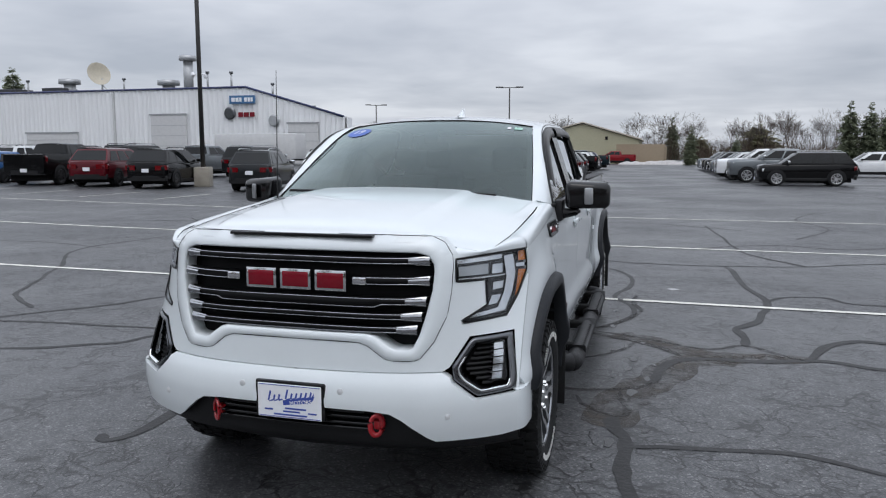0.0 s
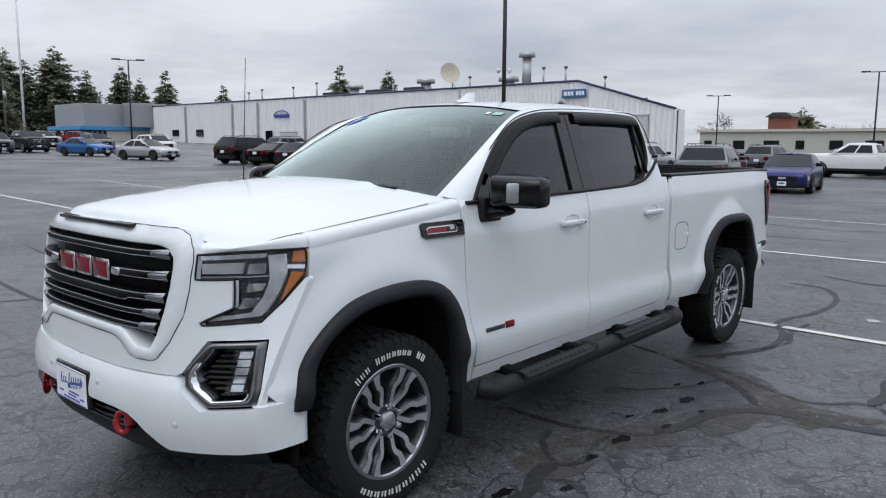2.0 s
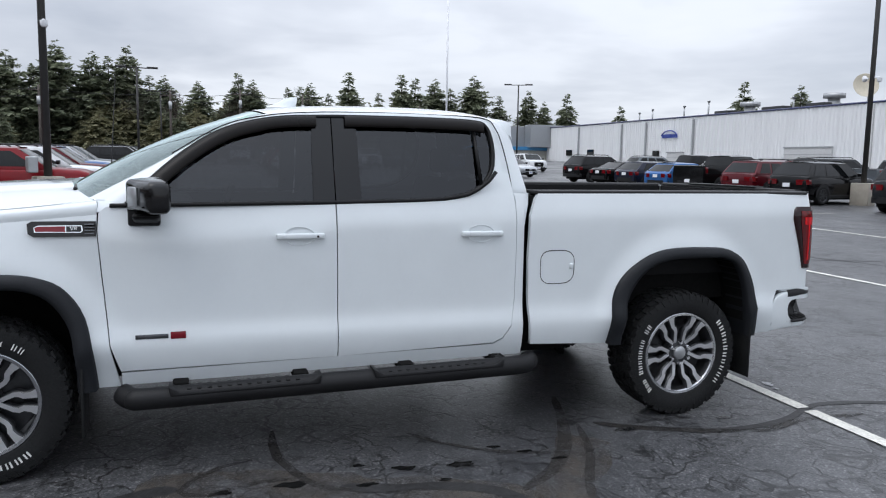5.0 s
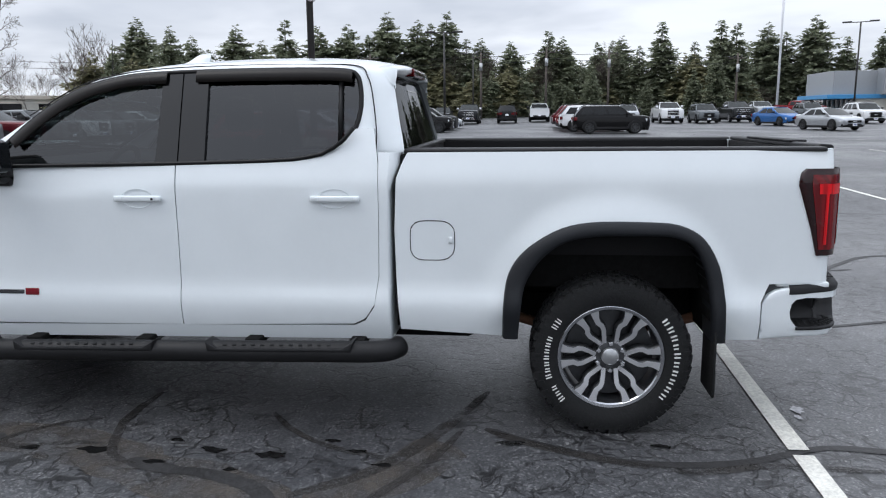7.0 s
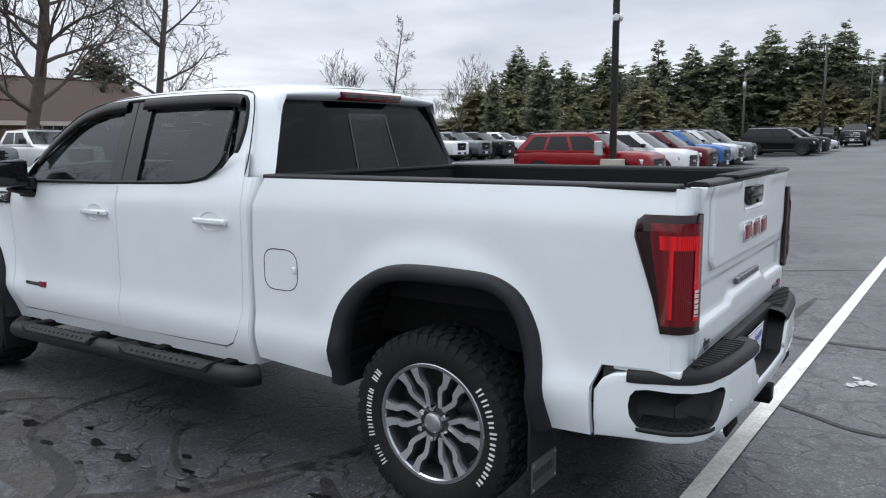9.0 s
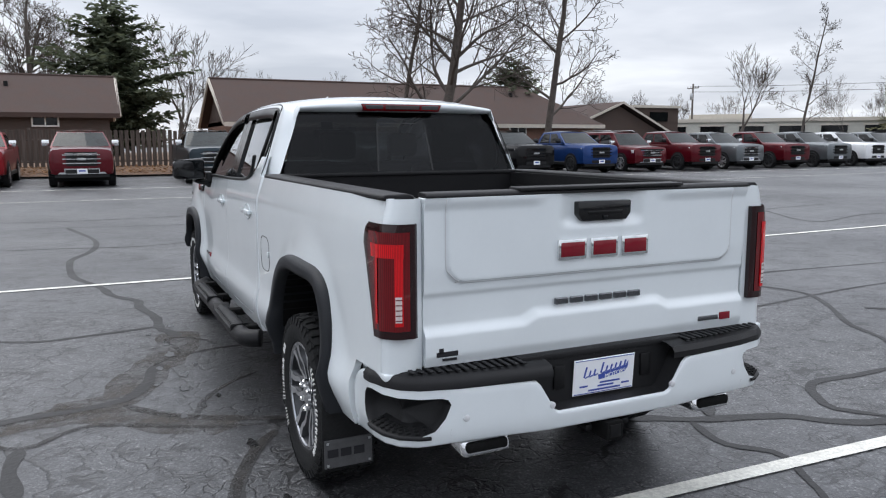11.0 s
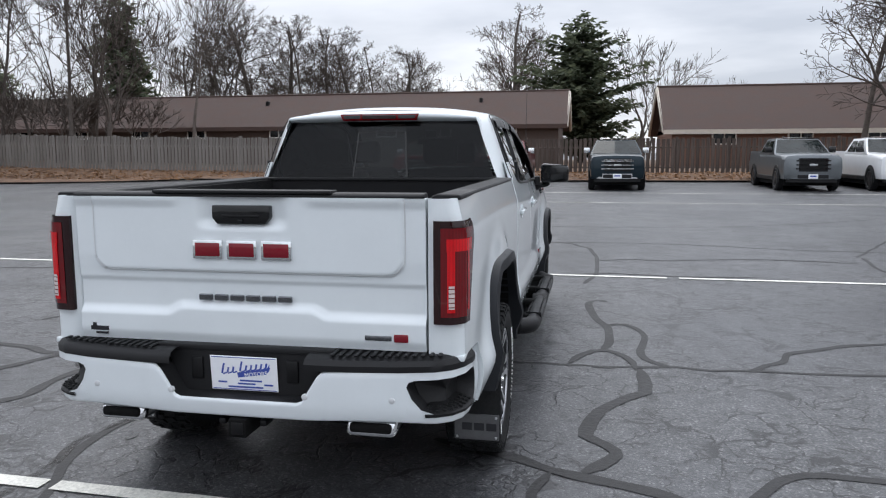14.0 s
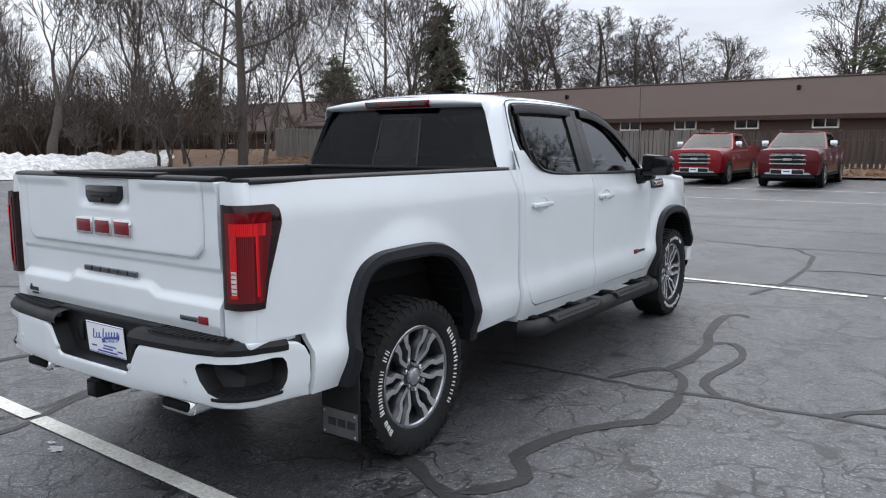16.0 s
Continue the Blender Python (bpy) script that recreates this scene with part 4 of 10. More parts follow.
# ---------------------------------------------------------------- brown houses behind the fence
def house(label, x0, x1, y_front, y_ridge, y_back, z0, z_eave, z_ridge, wall_mt, windows, gable_right=True, hip=0.0):
    H = thing("house", label, "house")
    part("wall", box_bm(x0 + 0.6, x1 - 0.6, y_back + 0.6, y_front - 0.5, z0 - 1, z_eave), wall_mt, H)
    th = 0.22
    # two roof slopes with an overhang
    for y_e, nm in ((y_front, "roof_slope"), (y_back, "roof_slope")):
        rows = []
        n = 30
        for t in np.linspace(0, 1, 8):
            y = y_e + (y_ridge - y_e) * t
            z = z_eave - 0.15 + (z_ridge - z_eave + 0.15) * t
            a = x0 + hip * t
            rows.append([Vector((a + (x1 - a) * k / n, y, z + 0.02 * noise.noise((k * 1.3, t * 9, x0)))) for k in range(n + 1)])
        bm = grid_bm(rows)
        ext = bmesh.ops.extrude_face_region(bm, geom=bm.faces[:])
        for v in ext["geom"]:
            if isinstance(v, bmesh.types.BMVert):
                v.co.z -= th
        bmesh.ops.recalc_face_normals(bm, faces=bm.faces)
        part(nm, bm, "shingle", H, "brown shingled roof slope")
    part("ridge_cap", tube([(x0 + hip, y_ridge, z_ridge), (x1, y_ridge, z_ridge)], 0.1, 5), "shingle", H)
    part("fascia", box_bm(x0 + 0.02, x1 - 0.02, y_front - 0.02, y_front + 0.06, z_eave - 0.42, z_eave - 0.14), "fascia_cream" if wall_mt == "brick_brown" else "shingle", H)
    for x in (x0 + 0.7, x1 - 0.7):
        if hip and x < (x0 + x1) / 2:
            continue
        part("gable", prism([(y_back + 0.6, z_eave - 0.3), (y_front - 0.5, z_eave - 0.3), (y_ridge, z_ridge - 0.3)], x - 0.1, x + 0.1, "X"), "brown_wall", H)
    for xe in ((x1 - 0.05,) if hip else (x0 + 0.05, x1 - 0.05)):
        for a, b in (((y_front, z_eave - 0.2), (y_ridge, z_ridge)), ((y_back, z_eave - 0.2), (y_ridge, z_ridge))):
            part("barge_board", tube([(xe, a[0], a[1] - 0.1), (xe, b[0], b[1] - 0.1)], 0.13, 4), "fascia_cream", H)
    for wx0, wx1, wz0, wz1 in windows:
        w = part("window", box_bm(wx0, wx1, y_front - 0.56, y_front - 0.4, wz0, wz1, 0.02, 1), "window_white", H, "white framed window")
        part("pane", box_bm(wx0 + 0.1, wx1 - 0.1, y_front - 0.45, y_front - 0.38, wz0 + 0.1, wz1 - 0.1), "car_glass", w)
        part("mullion", box_bm((wx0 + wx1) / 2 - 0.035, (wx0 + wx1) / 2 + 0.035, y_front - 0.45, y_front - 0.37, wz0 + 0.1, wz1 - 0.1), "window_white", w)
    for k in range(max(1, int((x1 - x0) / 16))):
        x = x0 + 6 + 16 * k
        part("roof_vent", box_bm(x, x + 0.22, y_ridge + 1.4, y_ridge + 1.7, z_ridge - 1.1, z_ridge - 0.52, 0.02, 1), "dark_trim", H)
    return H


def fence(label, x0, x1, y0, y1, mt, h, pitch=0.26, wide=0.16, alternate=False):
    F = thing("fence", label, "fence")
    n = int(math.hypot(x1 - x0, y1 - y0) / pitch)
    me = {}
    rnd = random.Random(int(x0 * 7 + 3))
    shapes = [mesh_of("slat", box_bm(-wide / 2, wide / 2, -0.012, 0.012, 0.05, h * s, 0.006, 1), mt) for s in (1.0, 0.985, 1.012, 0.995)]
    ang = math.degrees(math.atan2(y1 - y0, x1 - x0))
    for i in range(n):
        t = (i + 0.5) / n
        x, y = x0 + (x1 - x0) * t, y0 + (y1 - y0) * t
        o = new("slat", shapes[rnd.randrange(4)])
        o.parent = F
        o.matrix_local = pose(x, y + (0.09 if alternate and i % 2 else 0.0), lot_z(x, y), rnd.uniform(-1, 1), rnd.uniform(-0.8, 0.8), ang)
    for z in (0.35, h * 0.75):
        part("rail", tube([(x0 + (x1 - x0) * t, y0 + (y1 - y0) * t - 0.04, lot_z(x0 + (x1 - x0) * t, y0 + (y1 - y0) * t) + z) for t in np.linspace(0, 1, 12)], 0.04, 4), mt, F)
    m = max(2, int(math.hypot(x1 - x0, y1 - y0) / 2.4))
    post = mesh_of("post", box_bm(-0.06, 0.06, -0.06, 0.06, 0, h * 1.04, 0.01, 1), mt)
    for i in range(m + 1):
        x, y = x0 + (x1 - x0) * i / m, y0 + (y1 - y0) * i / m
        o = new("post", post)
        o.parent = F
        o.matrix_local = pose(x, y - 0.06, lot_z(x, y), 0, 0, ang)


# ---------------------------------------------------------------- poles
def light_pole(x, y, h, base=0.9, arms=2, label="dark steel light pole with twin lamp heads", yaw=0.0, cams=True, r=0.11, box=False):
    P = thing("light_pole", label, "light pole", pose(x, y, lot_z(x, y), 0, 0, yaw))
    if base:
        part("footing", box_bm(-0.36, 0.36, -0.36, 0.36, -0.1, base, 0.03, 2), "concrete", P, "pale concrete footing")
    part("shaft", tube([(0, 0, base), (0, 0, h)], [r, r * 0.8], 8), "pole_steel", P)
    if arms:
        part("arm", tube([(-1.0, 0, h), (1.0, 0, h)], 0.05, 6), "pole_steel", P)
        for s in (-1, 1):
            part("lamp_head", box_bm(s * 1.25 - 0.45, s * 1.25 + 0.45, -0.22, 0.22, h - 0.02, h + 0.12, 0.04, 2), "pole_steel", P)
    if cams:
        part("camera_dome", lathe([(0, -0.13), (0.07, -0.11), (0.1, -0.03), (0.1, 0.05), (0, 0.06)], 14, "Z"), "plate_white", P).location = (0.28, 0.0, 5.05)
        part("camera_arm", tube([(0, 0, 5.12), (0.28, 0, 5.12)], 0.035, 6), "plate_white", P)
        part("horn", lathe([(0.02, 0.0), (0.05, 0.12), (0.13, 0.2)], 14, "Y"), "plate_white", P).matrix_local = pose(-0.15, 0, 5.1, 0, 0, 60)
    if box:
        part("junction_box", box_bm(-0.05, 0.35, -0.55, -0.3, 1.0, 1.45, 0.03, 1), "galvanised", P)
    return P


def utility_pole(x, y, h, label="weathered wooden utility pole with a crossarm"):
    P = thing("utility_pole", label, "utility pole", pose(x, y, lot_z(x, y)))
    part("shaft", tube([(0, 0, 0), (0, 0, h)], [0.16, 0.11], 8), "bark", P)
    part("crossarm", tube([(0, -1.1, h - 0.6), (0, 1.1, h - 0.6)], 0.06, 4), "bark", P)
    part("transformer", tube([(0.25, 0, h - 2.2), (0.25, 0, h - 1.3)], 0.2, 8), "galvanised", P)
    for yy in (-1.0, -0.4, 0.4, 1.0):
        part("insulator", tube([(0, yy, h - 0.55), (0, yy, h - 0.35)], 0.05, 6), "dark_chrome", P)

# ---------------------------------------------------------------- the white pickup truck
# x: its left side is +, y: its nose points to -y, z up; the wheels stand at y -2 and +2
HUB_Y, HUB_Z, TYRE_R = 2.0, 0.405, 0.408
SIDE_Z = [0.40, 0.48, 0.55, 0.62, 0.675, 0.715, 0.75, 0.82, 0.93, 1.10, 1.29, 1.335, 1.365, 1.45, 1.6]
SIDE_X = [0.925, 0.950, 0.972, 0.984, 0.985, 0.975, 0.9655, 0.962, 0.9615, 0.9615, 0.9605, 0.955, 0.945, 0.924, 0.88]
CREASE_Y = [-2.6, -1.45, -0.95, -0.4, -0.25, 0.8, 1.0, 3.1]
CREASE_Z = [1.245, 1.25, 1.22, 1.275, 1.29, 1.312, 1.33, 1.345]


def side_x(y, z):
    zc = float(np.interp(y, CREASE_Y, CREASE_Z))
    s = smooth01(0.93, 1.15, z)
    x = sum(float(np.interp(z + d + (1.335 - zc) * s, SIDE_Z, SIDE_X)) for d in (-0.016, -0.008, 0, 0.008, 0.016)) / 5
    if y < -2.0:
        x -= 0.015 * ((-2.0 - y) / 0.45) ** 2
    if y > 2.45:
        x -= 0.022 * ((y - 2.45) / 0.6) ** 2
    for c in (-HUB_Y, HUB_Y):
        r = math.hypot((y - c) * 1.02, (z - 0.42) * 0.9)
        x += 0.036 * (1 - smooth01(0.58, 0.76, r)) * smooth01(0.5, 0.7, z)
    return x


def on_side(y, z):
    return (side_x(y, z), y, z)


def glass_x(z):
    return 0.908 - (z - 1.38) * 0.335 - 0.06 * max(0, z - 1.6) ** 2


def front_y(x, z):
    a = abs(x)
    base = float(np.interp(z, [0.40, 0.52, 0.62, 0.74, 1.15, 1.26, 1.33], [-2.93, -2.965, -2.975, -2.955, -2.925, -2.9, -2.845]))
    k = smooth01(0.6, 1.25, z)
    amp, p = 0.27 + 0.22 * k, 3.2 + 0.9 * k
    return base + amp * (a / 0.94) ** p


def on_front(x, z):
    return (x, front_y(x, z), z)


ARCH_R = [(1.45, 0.50), (1.455, 0.68), (1.475, 0.82), (1.53, 0.92), (1.62, 1.0), (1.75, 1.07), (1.91, 1.10), (2.16, 1.10), (2.31, 1.085), (2.42, 1.03), (2.49, 0.93), (2.53, 0.8), (2.56, 0.50)]
ARCH_R_IN = [(1.53, 0.50), (1.545, 0.68), (1.57, 0.8), (1.65, 0.92), (1.76, 1.0), (1.9, 1.03), (2.04, 1.035), (2.18, 1.035), (2.29, 1.025), (2.38, 0.98), (2.44, 0.87), (2.475, 0.72), (2.49, 0.50)]
ARCH_F = [(-2.545, 0.60), (-2.53, 0.7), (-2.49, 0.80), (-2.4, 0.90), (-2.28, 0.985), (-2.16, 1.025), (-2.0, 1.045), (-1.85, 1.045), (-1.73, 1.025), (-1.62, 0.97), (-1.53, 0.84), (-1.49, 0.65), (-1.475, 0.44)]
ARCH_F_IN = [(-2.47, 0.60), (-2.46, 0.7), (-2.43, 0.78), (-2.36, 0.865), (-2.25, 0.93), (-2.13, 0.965), (-2.0, 0.975), (-1.87, 0.975), (-1.77, 0.96), (-1.68, 0.91), (-1.6, 0.79), (-1.57, 0.62), (-1.565, 0.44)]


def mid(a, b, t=0.35):
    return [(p[0] * (1 - t) + q[0] * t, p[1] * (1 - t) + q[1] * t) for p, q in zip(a, b)]


def sided(sx, bm):
    return bm if sx > 0 else mirrored(bm)


def tyre_bm():
    R = TYRE_R
    prof = [(0.268, -0.115), (0.275, -0.125), (0.31, -0.138), (0.35, -0.14), (0.385, -0.132), (R - 0.014, -0.112), (R - 0.011, -0.05),
            (R - 0.010, 0.0), (R - 0.011, 0.05), (R - 0.014, 0.112), (0.385, 0.132), (0.35, 0.14), (0.31, 0.138), (0.275, 0.125), (0.268, 0.115)]
    body, bm = lathe(prof, 72), bmesh.new()
    # tread blocks and shoulder lugs, in staggered rows
    for row, h, w in ((0, -0.098, 0.046), (1, -0.036, 0.05), (2, 0.036, 0.05), (3, 0.098, 0.046)):
        n = 46
        for k in range(n):
            a = 2 * math.pi * (k + 0.5 * (row % 2)) / n
            la = 2 * math.pi / n * (0.36 if row in (1, 2) else 0.33)
            skew = 0.012 * (1 if k % 2 else -1)
            vs = []
            for r in (R - 0.02, R):
                for da, dh in ((-la, -w / 2), (la, -w / 2 + skew), (la, w / 2 + skew), (-la, w / 2)):
                    drop = 0.006 if row in (0, 3) and abs(h + dh) > 0.11 else 0.0
                    vs.append(bm.verts.new((h + dh, (r - drop) * math.cos(a + da), (r - drop) * math.sin(a + da))))
            for q in ((4, 5, 6, 7), (0, 1, 5, 4), (1, 2, 6, 5), (2, 3, 7, 6), (3, 0, 4, 7)):
                bm.faces.new([vs[i] for i in q])
    for side in (-1, 1):
        for k in range(46):
            a = 2 * math.pi * (k + 0.25) / 46
            la = 0.03 if k % 2 else 0.042
            vs = []
            for h in (0.127, 0.1425):
                for r, da in ((0.358, -la * 0.6), (0.358, la * 0.6), (0.396, la), (0.396, -la)):
                    hh = side * (h - (0.008 if r > 0.37 else 0))
                    vs.append(bm.verts.new((hh, r * math.cos(a + da), r * math.sin(a + da))))
            for q in ((4, 5, 6, 7), (0, 1, 5, 4), (1, 2, 6, 5), (2, 3, 7, 6), (3, 0, 4, 7)):
                bm.faces.new([vs[i] for i in q])
    for m in (body, bm):
        bmesh.ops.recalc_face_normals(m, faces=m.faces)
    return body, bm


def tyre_letters_bm():
    """Raised white lettering on the outer wall, as plain blocks along two arcs."""
    bm = bmesh.new()
    rnd = random.Random(4)

    def block(a, da, r0, r1):
        vs = []
        for h in (0.138, 0.1432):
            for r, d in ((r0, -da), (r0, da), (r1, da), (r1, -da)):
                vs.append(bm.verts.new((h - max(0, r - 0.35) * 0.1, r * math.cos(a + d), r * math.sin(a + d))))
        for q in ((4, 5, 6, 7), (0, 1, 5, 4), (1, 2, 6, 5), (2, 3, 7, 6), (3, 0, 4, 7)):
            bm.faces.new([vs[i] for i in q])

    # two arcs, at the top and at the foot of the wheel
    for mid_a, word, pitch in ((math.pi / 2, "### ####### ## ", 0.104), (-math.pi / 2, "##########", 0.142)):
        a = mid_a + pitch * (len(word) - 1) / 2
        for i, c in enumerate(word):
            if c != " ":
                top = 0.343 if i in (0, 4, 12, 13) or pitch > 0.12 and i < 3 else 0.337
                block(a + pitch * 0.22, pitch * 0.085, 0.3115, top)
                block(a - pitch * 0.20, pitch * 0.075, 0.3115, top - 0.002)
            a -= pitch
    bmesh.ops.recalc_face_normals(bm, faces=bm.faces)
    return bm


def wheel(parent, y, sx):
    w = new("wheel")
    w.parent = parent
    w.matrix_local = pose(sx * 0.868, y, HUB_Z, 0, 0, 0 if sx > 0 else 180) @ pose(0, 0, 0, 0 if y < 0 else 90, 0, 0)
    if "truck_tyre" not in CACHE:
        body, tread = tyre_bm()
        CACHE["truck_tyre"] = mesh_of("tyre", body, "rubber", 30)
        CACHE["truck_tread"] = mesh_of("tread", tread, "rubber", 30)
        CACHE["truck_letters"] = mesh_of("tyre_lettering", tyre_letters_bm(), "tyre_white")
        barrel = lathe([(0.268, 0.117), (0.262, 0.118), (0.25, 0.105), (0.238, 0.05), (0.235, -0.1), (0.25, -0.12), (0.268, -0.116)], 64)
        lathe([(0.0, 0.02), (0.225, 0.02), (0.225, 0.012), (0.0, 0.012)], 48, bm=barrel)
        CACHE["truck_barrel"] = mesh_of("rim_barrel", barrel, "alloy_dark")
        CACHE["truck_lip"] = mesh_of("rim_lip", lathe([(0.246, 0.112), (0.252, 0.1195), (0.266, 0.122), (0.2705, 0.119), (0.2705, 0.112)], 72), "smoked_chrome")
        # cranked spokes in six pairs: a machined face on a dark flank
        for s in (-1, 1):
            face, flank = bmesh.new(), bmesh.new()
            path = [(r, radians(a) * s) for r, a in ((0.072, 25.0), (0.098, 19.0), (0.145, 14.6), (0.168, 16.0), (0.188, 20.5), (0.222, 20.8), (0.254, 20.0))]
            half = [0.011, 0.0108, 0.0115, 0.0125, 0.0135, 0.016, 0.023]
            depth = [0.088, 0.092, 0.1, 0.105, 0.109, 0.114, 0.1175]
            L, Rr, Lb, Rb = [], [], [], []
            for i, (r, da) in enumerate(path):
                c = Vector((0, r * math.cos(da), r * math.sin(da)))
                q, p = path[min(i + 1, 6)], path[max(i - 1, 0)]
                d = Vector((0, q[0] * math.cos(q[1]) - p[0] * math.cos(p[1]), q[0] * math.sin(q[1]) - p[0] * math.sin(p[1]))).normalized()
                nn = Vector((0, -d.z, d.y))
                L.append(c + nn * half[i] + Vector((depth[i], 0, 0)))
                Rr.append(c - nn * half[i] + Vector((depth[i], 0, 0)))
                Lb.append(c + nn * (half[i] + 0.006) + Vector((depth[i] - 0.045, 0, 0)))
                Rb.append(c - nn * (half[i] + 0.006) + Vector((depth[i] - 0.045, 0, 0)))
            grid_bm([L, Rr], bm=face)
            grid_bm([Lb, [p - Vector((0.0015, 0, 0)) for p in L], [p - Vector((0.0015, 0, 0)) for p in Rr], Rb], bm=flank)
            CACHE["spoke", s] = mesh_of("spoke", face, "machined_alloy")
            CACHE["flank", s] = mesh_of("spoke_flank", flank, "alloy_dark")
        CACHE["truck_hub"] = mesh_of("hub", lathe([(0.0, 0.092), (0.06, 0.092), (0.078, 0.086), (0.088, 0.07), (0.088, 0.03)], 36), "alloy_dark")
        CACHE["truck_cap"] = mesh_of("hub_cap", lathe([(0.0, 0.112), (0.034, 0.111), (0.043, 0.105), (0.047, 0.088)], 32), "satin_silver")
        CACHE["truck_nut"] = mesh_of("lug_nut", lathe([(0.0, 0.120), (0.010, 0.119), (0.013, 0.113), (0.0145, 0.085)], 6), "chrome")
        CACHE["cap_mark"] = mesh_of("cap_mark", box_bm(0.1085, 0.111, -0.02, 0.02, -0.005, 0.005, 0.001), "emblem_red")
    tyre = new("tyre", CACHE["truck_tyre"])
    tyre.parent = w
    tagged(tyre, "chunky black all-terrain tyre")
    o = new("tread", CACHE["truck_tread"])
    o.parent = w
    tagged(o, "chunky tread blocks and shoulder lugs", kind="stuff")
    o = new("tyre_lettering", CACHE["truck_letters"])
    o.parent = w
    tagged(o, "raised white sidewall lettering bars", kind="stuff")
    rim = new("rim", CACHE["truck_barrel"])
    rim.parent = w
    tagged(rim, "dark alloy rim with machined spokes")
    for key, nm in (("truck_lip", "rim_lip"), ("truck_hub", "hub"), ("truck_cap", "hub_cap"), ("cap_mark", "cap_mark")):
        o = new(nm, CACHE[key])
        o.parent = w
    turn = 90 if y < 0 else 0
    for k in range(6):
        a = radians(60 * k + turn)
        o = new("lug_nut", CACHE["truck_nut"])
        o.parent = w
        o.matrix_local = pose(0, 0.0698 * math.cos(a), 0.0698 * math.sin(a))
        for s in (-1, 1):
            for nm in ("spoke", "flank"):
                o = new("spoke" if nm == "spoke" else "spoke_flank", CACHE[nm, s])
                o.parent = w
                o.matrix_local = pose(0, 0, 0, 60 * k + turn, 0, 0)


def flare(T, sx, outer, inner, name="fender_flare"):
    o, i = spline(outer, 40), spline(inner, 40)
    rows = []
    for p, q in zip(o, i):
        xo = side_x(p.x, p.y)
        xm = max(xo + 0.024, 1.0)
        m1, m2 = p.lerp(q, 0.12), p.lerp(q, 0.75)
        rows.append([Vector((xo - 0.006, p.x, p.y)), Vector((xo + 0.012, p.x, p.y)), Vector((xm + 0.012, m1.x, m1.y)), Vector((xm + 0.02, m2.x, m2.y)),
                     Vector((xm + 0.012, q.x, q.y)), Vector((xm - 0.05, q.x, q.y)), Vector((0.80, q.x, q.y))])
    return part(name, sided(sx, grid_bm(rows)), "flare_plastic", T, "black plastic wheel arch flare", 28)


def well(T, sx, inner):
    i = spline(inner, 32)
    rows = [[Vector((0.97, p.x, p.y)), Vector((0.45, p.x, p.y))] for p in i]
    bm = grid_bm(rows)
    vs = [bm.verts.new((0.46, p.x, p.y)) for p in i]
    bm.faces.new(vs)
    return part("wheel_well", sided(sx, bm), "underbody", T)


DLO = [(-1.335, 1.365), (-1.21, 1.50), (-1.03, 1.655), (-0.83, 1.775), (-0.59, 1.838), (-0.34, 1.858), (0.05, 1.866), (0.40, 1.866), (0.62, 1.858), (0.685, 1.83), (0.71, 1.75),
       (0.712, 1.66), (0.69, 1.565), (0.63, 1.49), (0.53, 1.435), (0.40, 1.408)]
RIM_EDGE = [(0.82, -1.515, 1.40), (0.785, -1.28, 1.53), (0.74, -1.0, 1.69), (0.70, -0.78, 1.805), (0.672, -0.60, 1.868), (0.658, -0.35, 1.90), (0.655, 0.0, 1.916), (0.655, 0.35, 1.918), (0.66, 0.62, 1.905),
            (0.668, 0.79, 1.875), (0.69, 0.86, 1.80), (0.725, 0.885, 1.70), (0.765, 0.905, 1.60), (0.80, 0.925, 1.51), (0.822, 0.935, 1.455), (0.83, 0.94, 1.41)]


def roof_rows():
    L = spline(RIM_EDGE[4:10], 22)
    rows = []
    for p in L:
        rows.append([Vector((p.x * u, p.y - 0.07 * (1 - u * u) * smooth01(0.2, -0.6, p.y) + 0.04 * (1 - u * u) * smooth01(0.5, 0.79, p.y), p.z + 0.047 * (1 - abs(u) ** 2.4))) for u in np.linspace(1, -1, 25)])
    return rows


def emblem(parent, width, height, n, y, x0, z0, face, depth=0.012, out=-1):
    """A maker's mark, as plain blocks: red faces in bright rims."""
    w = width / n
    for k in range(n):
        xa = x0 - width / 2 + k * w + 0.009
        xb = xa + w - 0.018
        za, zb = z0 - height / 2, z0 + height / 2
        y0, y1 = sorted((y, y + out * depth))
        part("emblem_rim", box_bm(xa, xb, y0, y1, za, zb, 0.005, 2), "chrome", parent, "bright metal emblem rim")
        y0, y1 = sorted((y + out * depth * 0.6, y + out * (depth + 0.0025)))
        part("emblem_face", box_bm(xa + 0.012, xb - 0.012, y0, y1, za + 0.012, zb - 0.012, 0.003, 2), face, parent, "dark red emblem face")


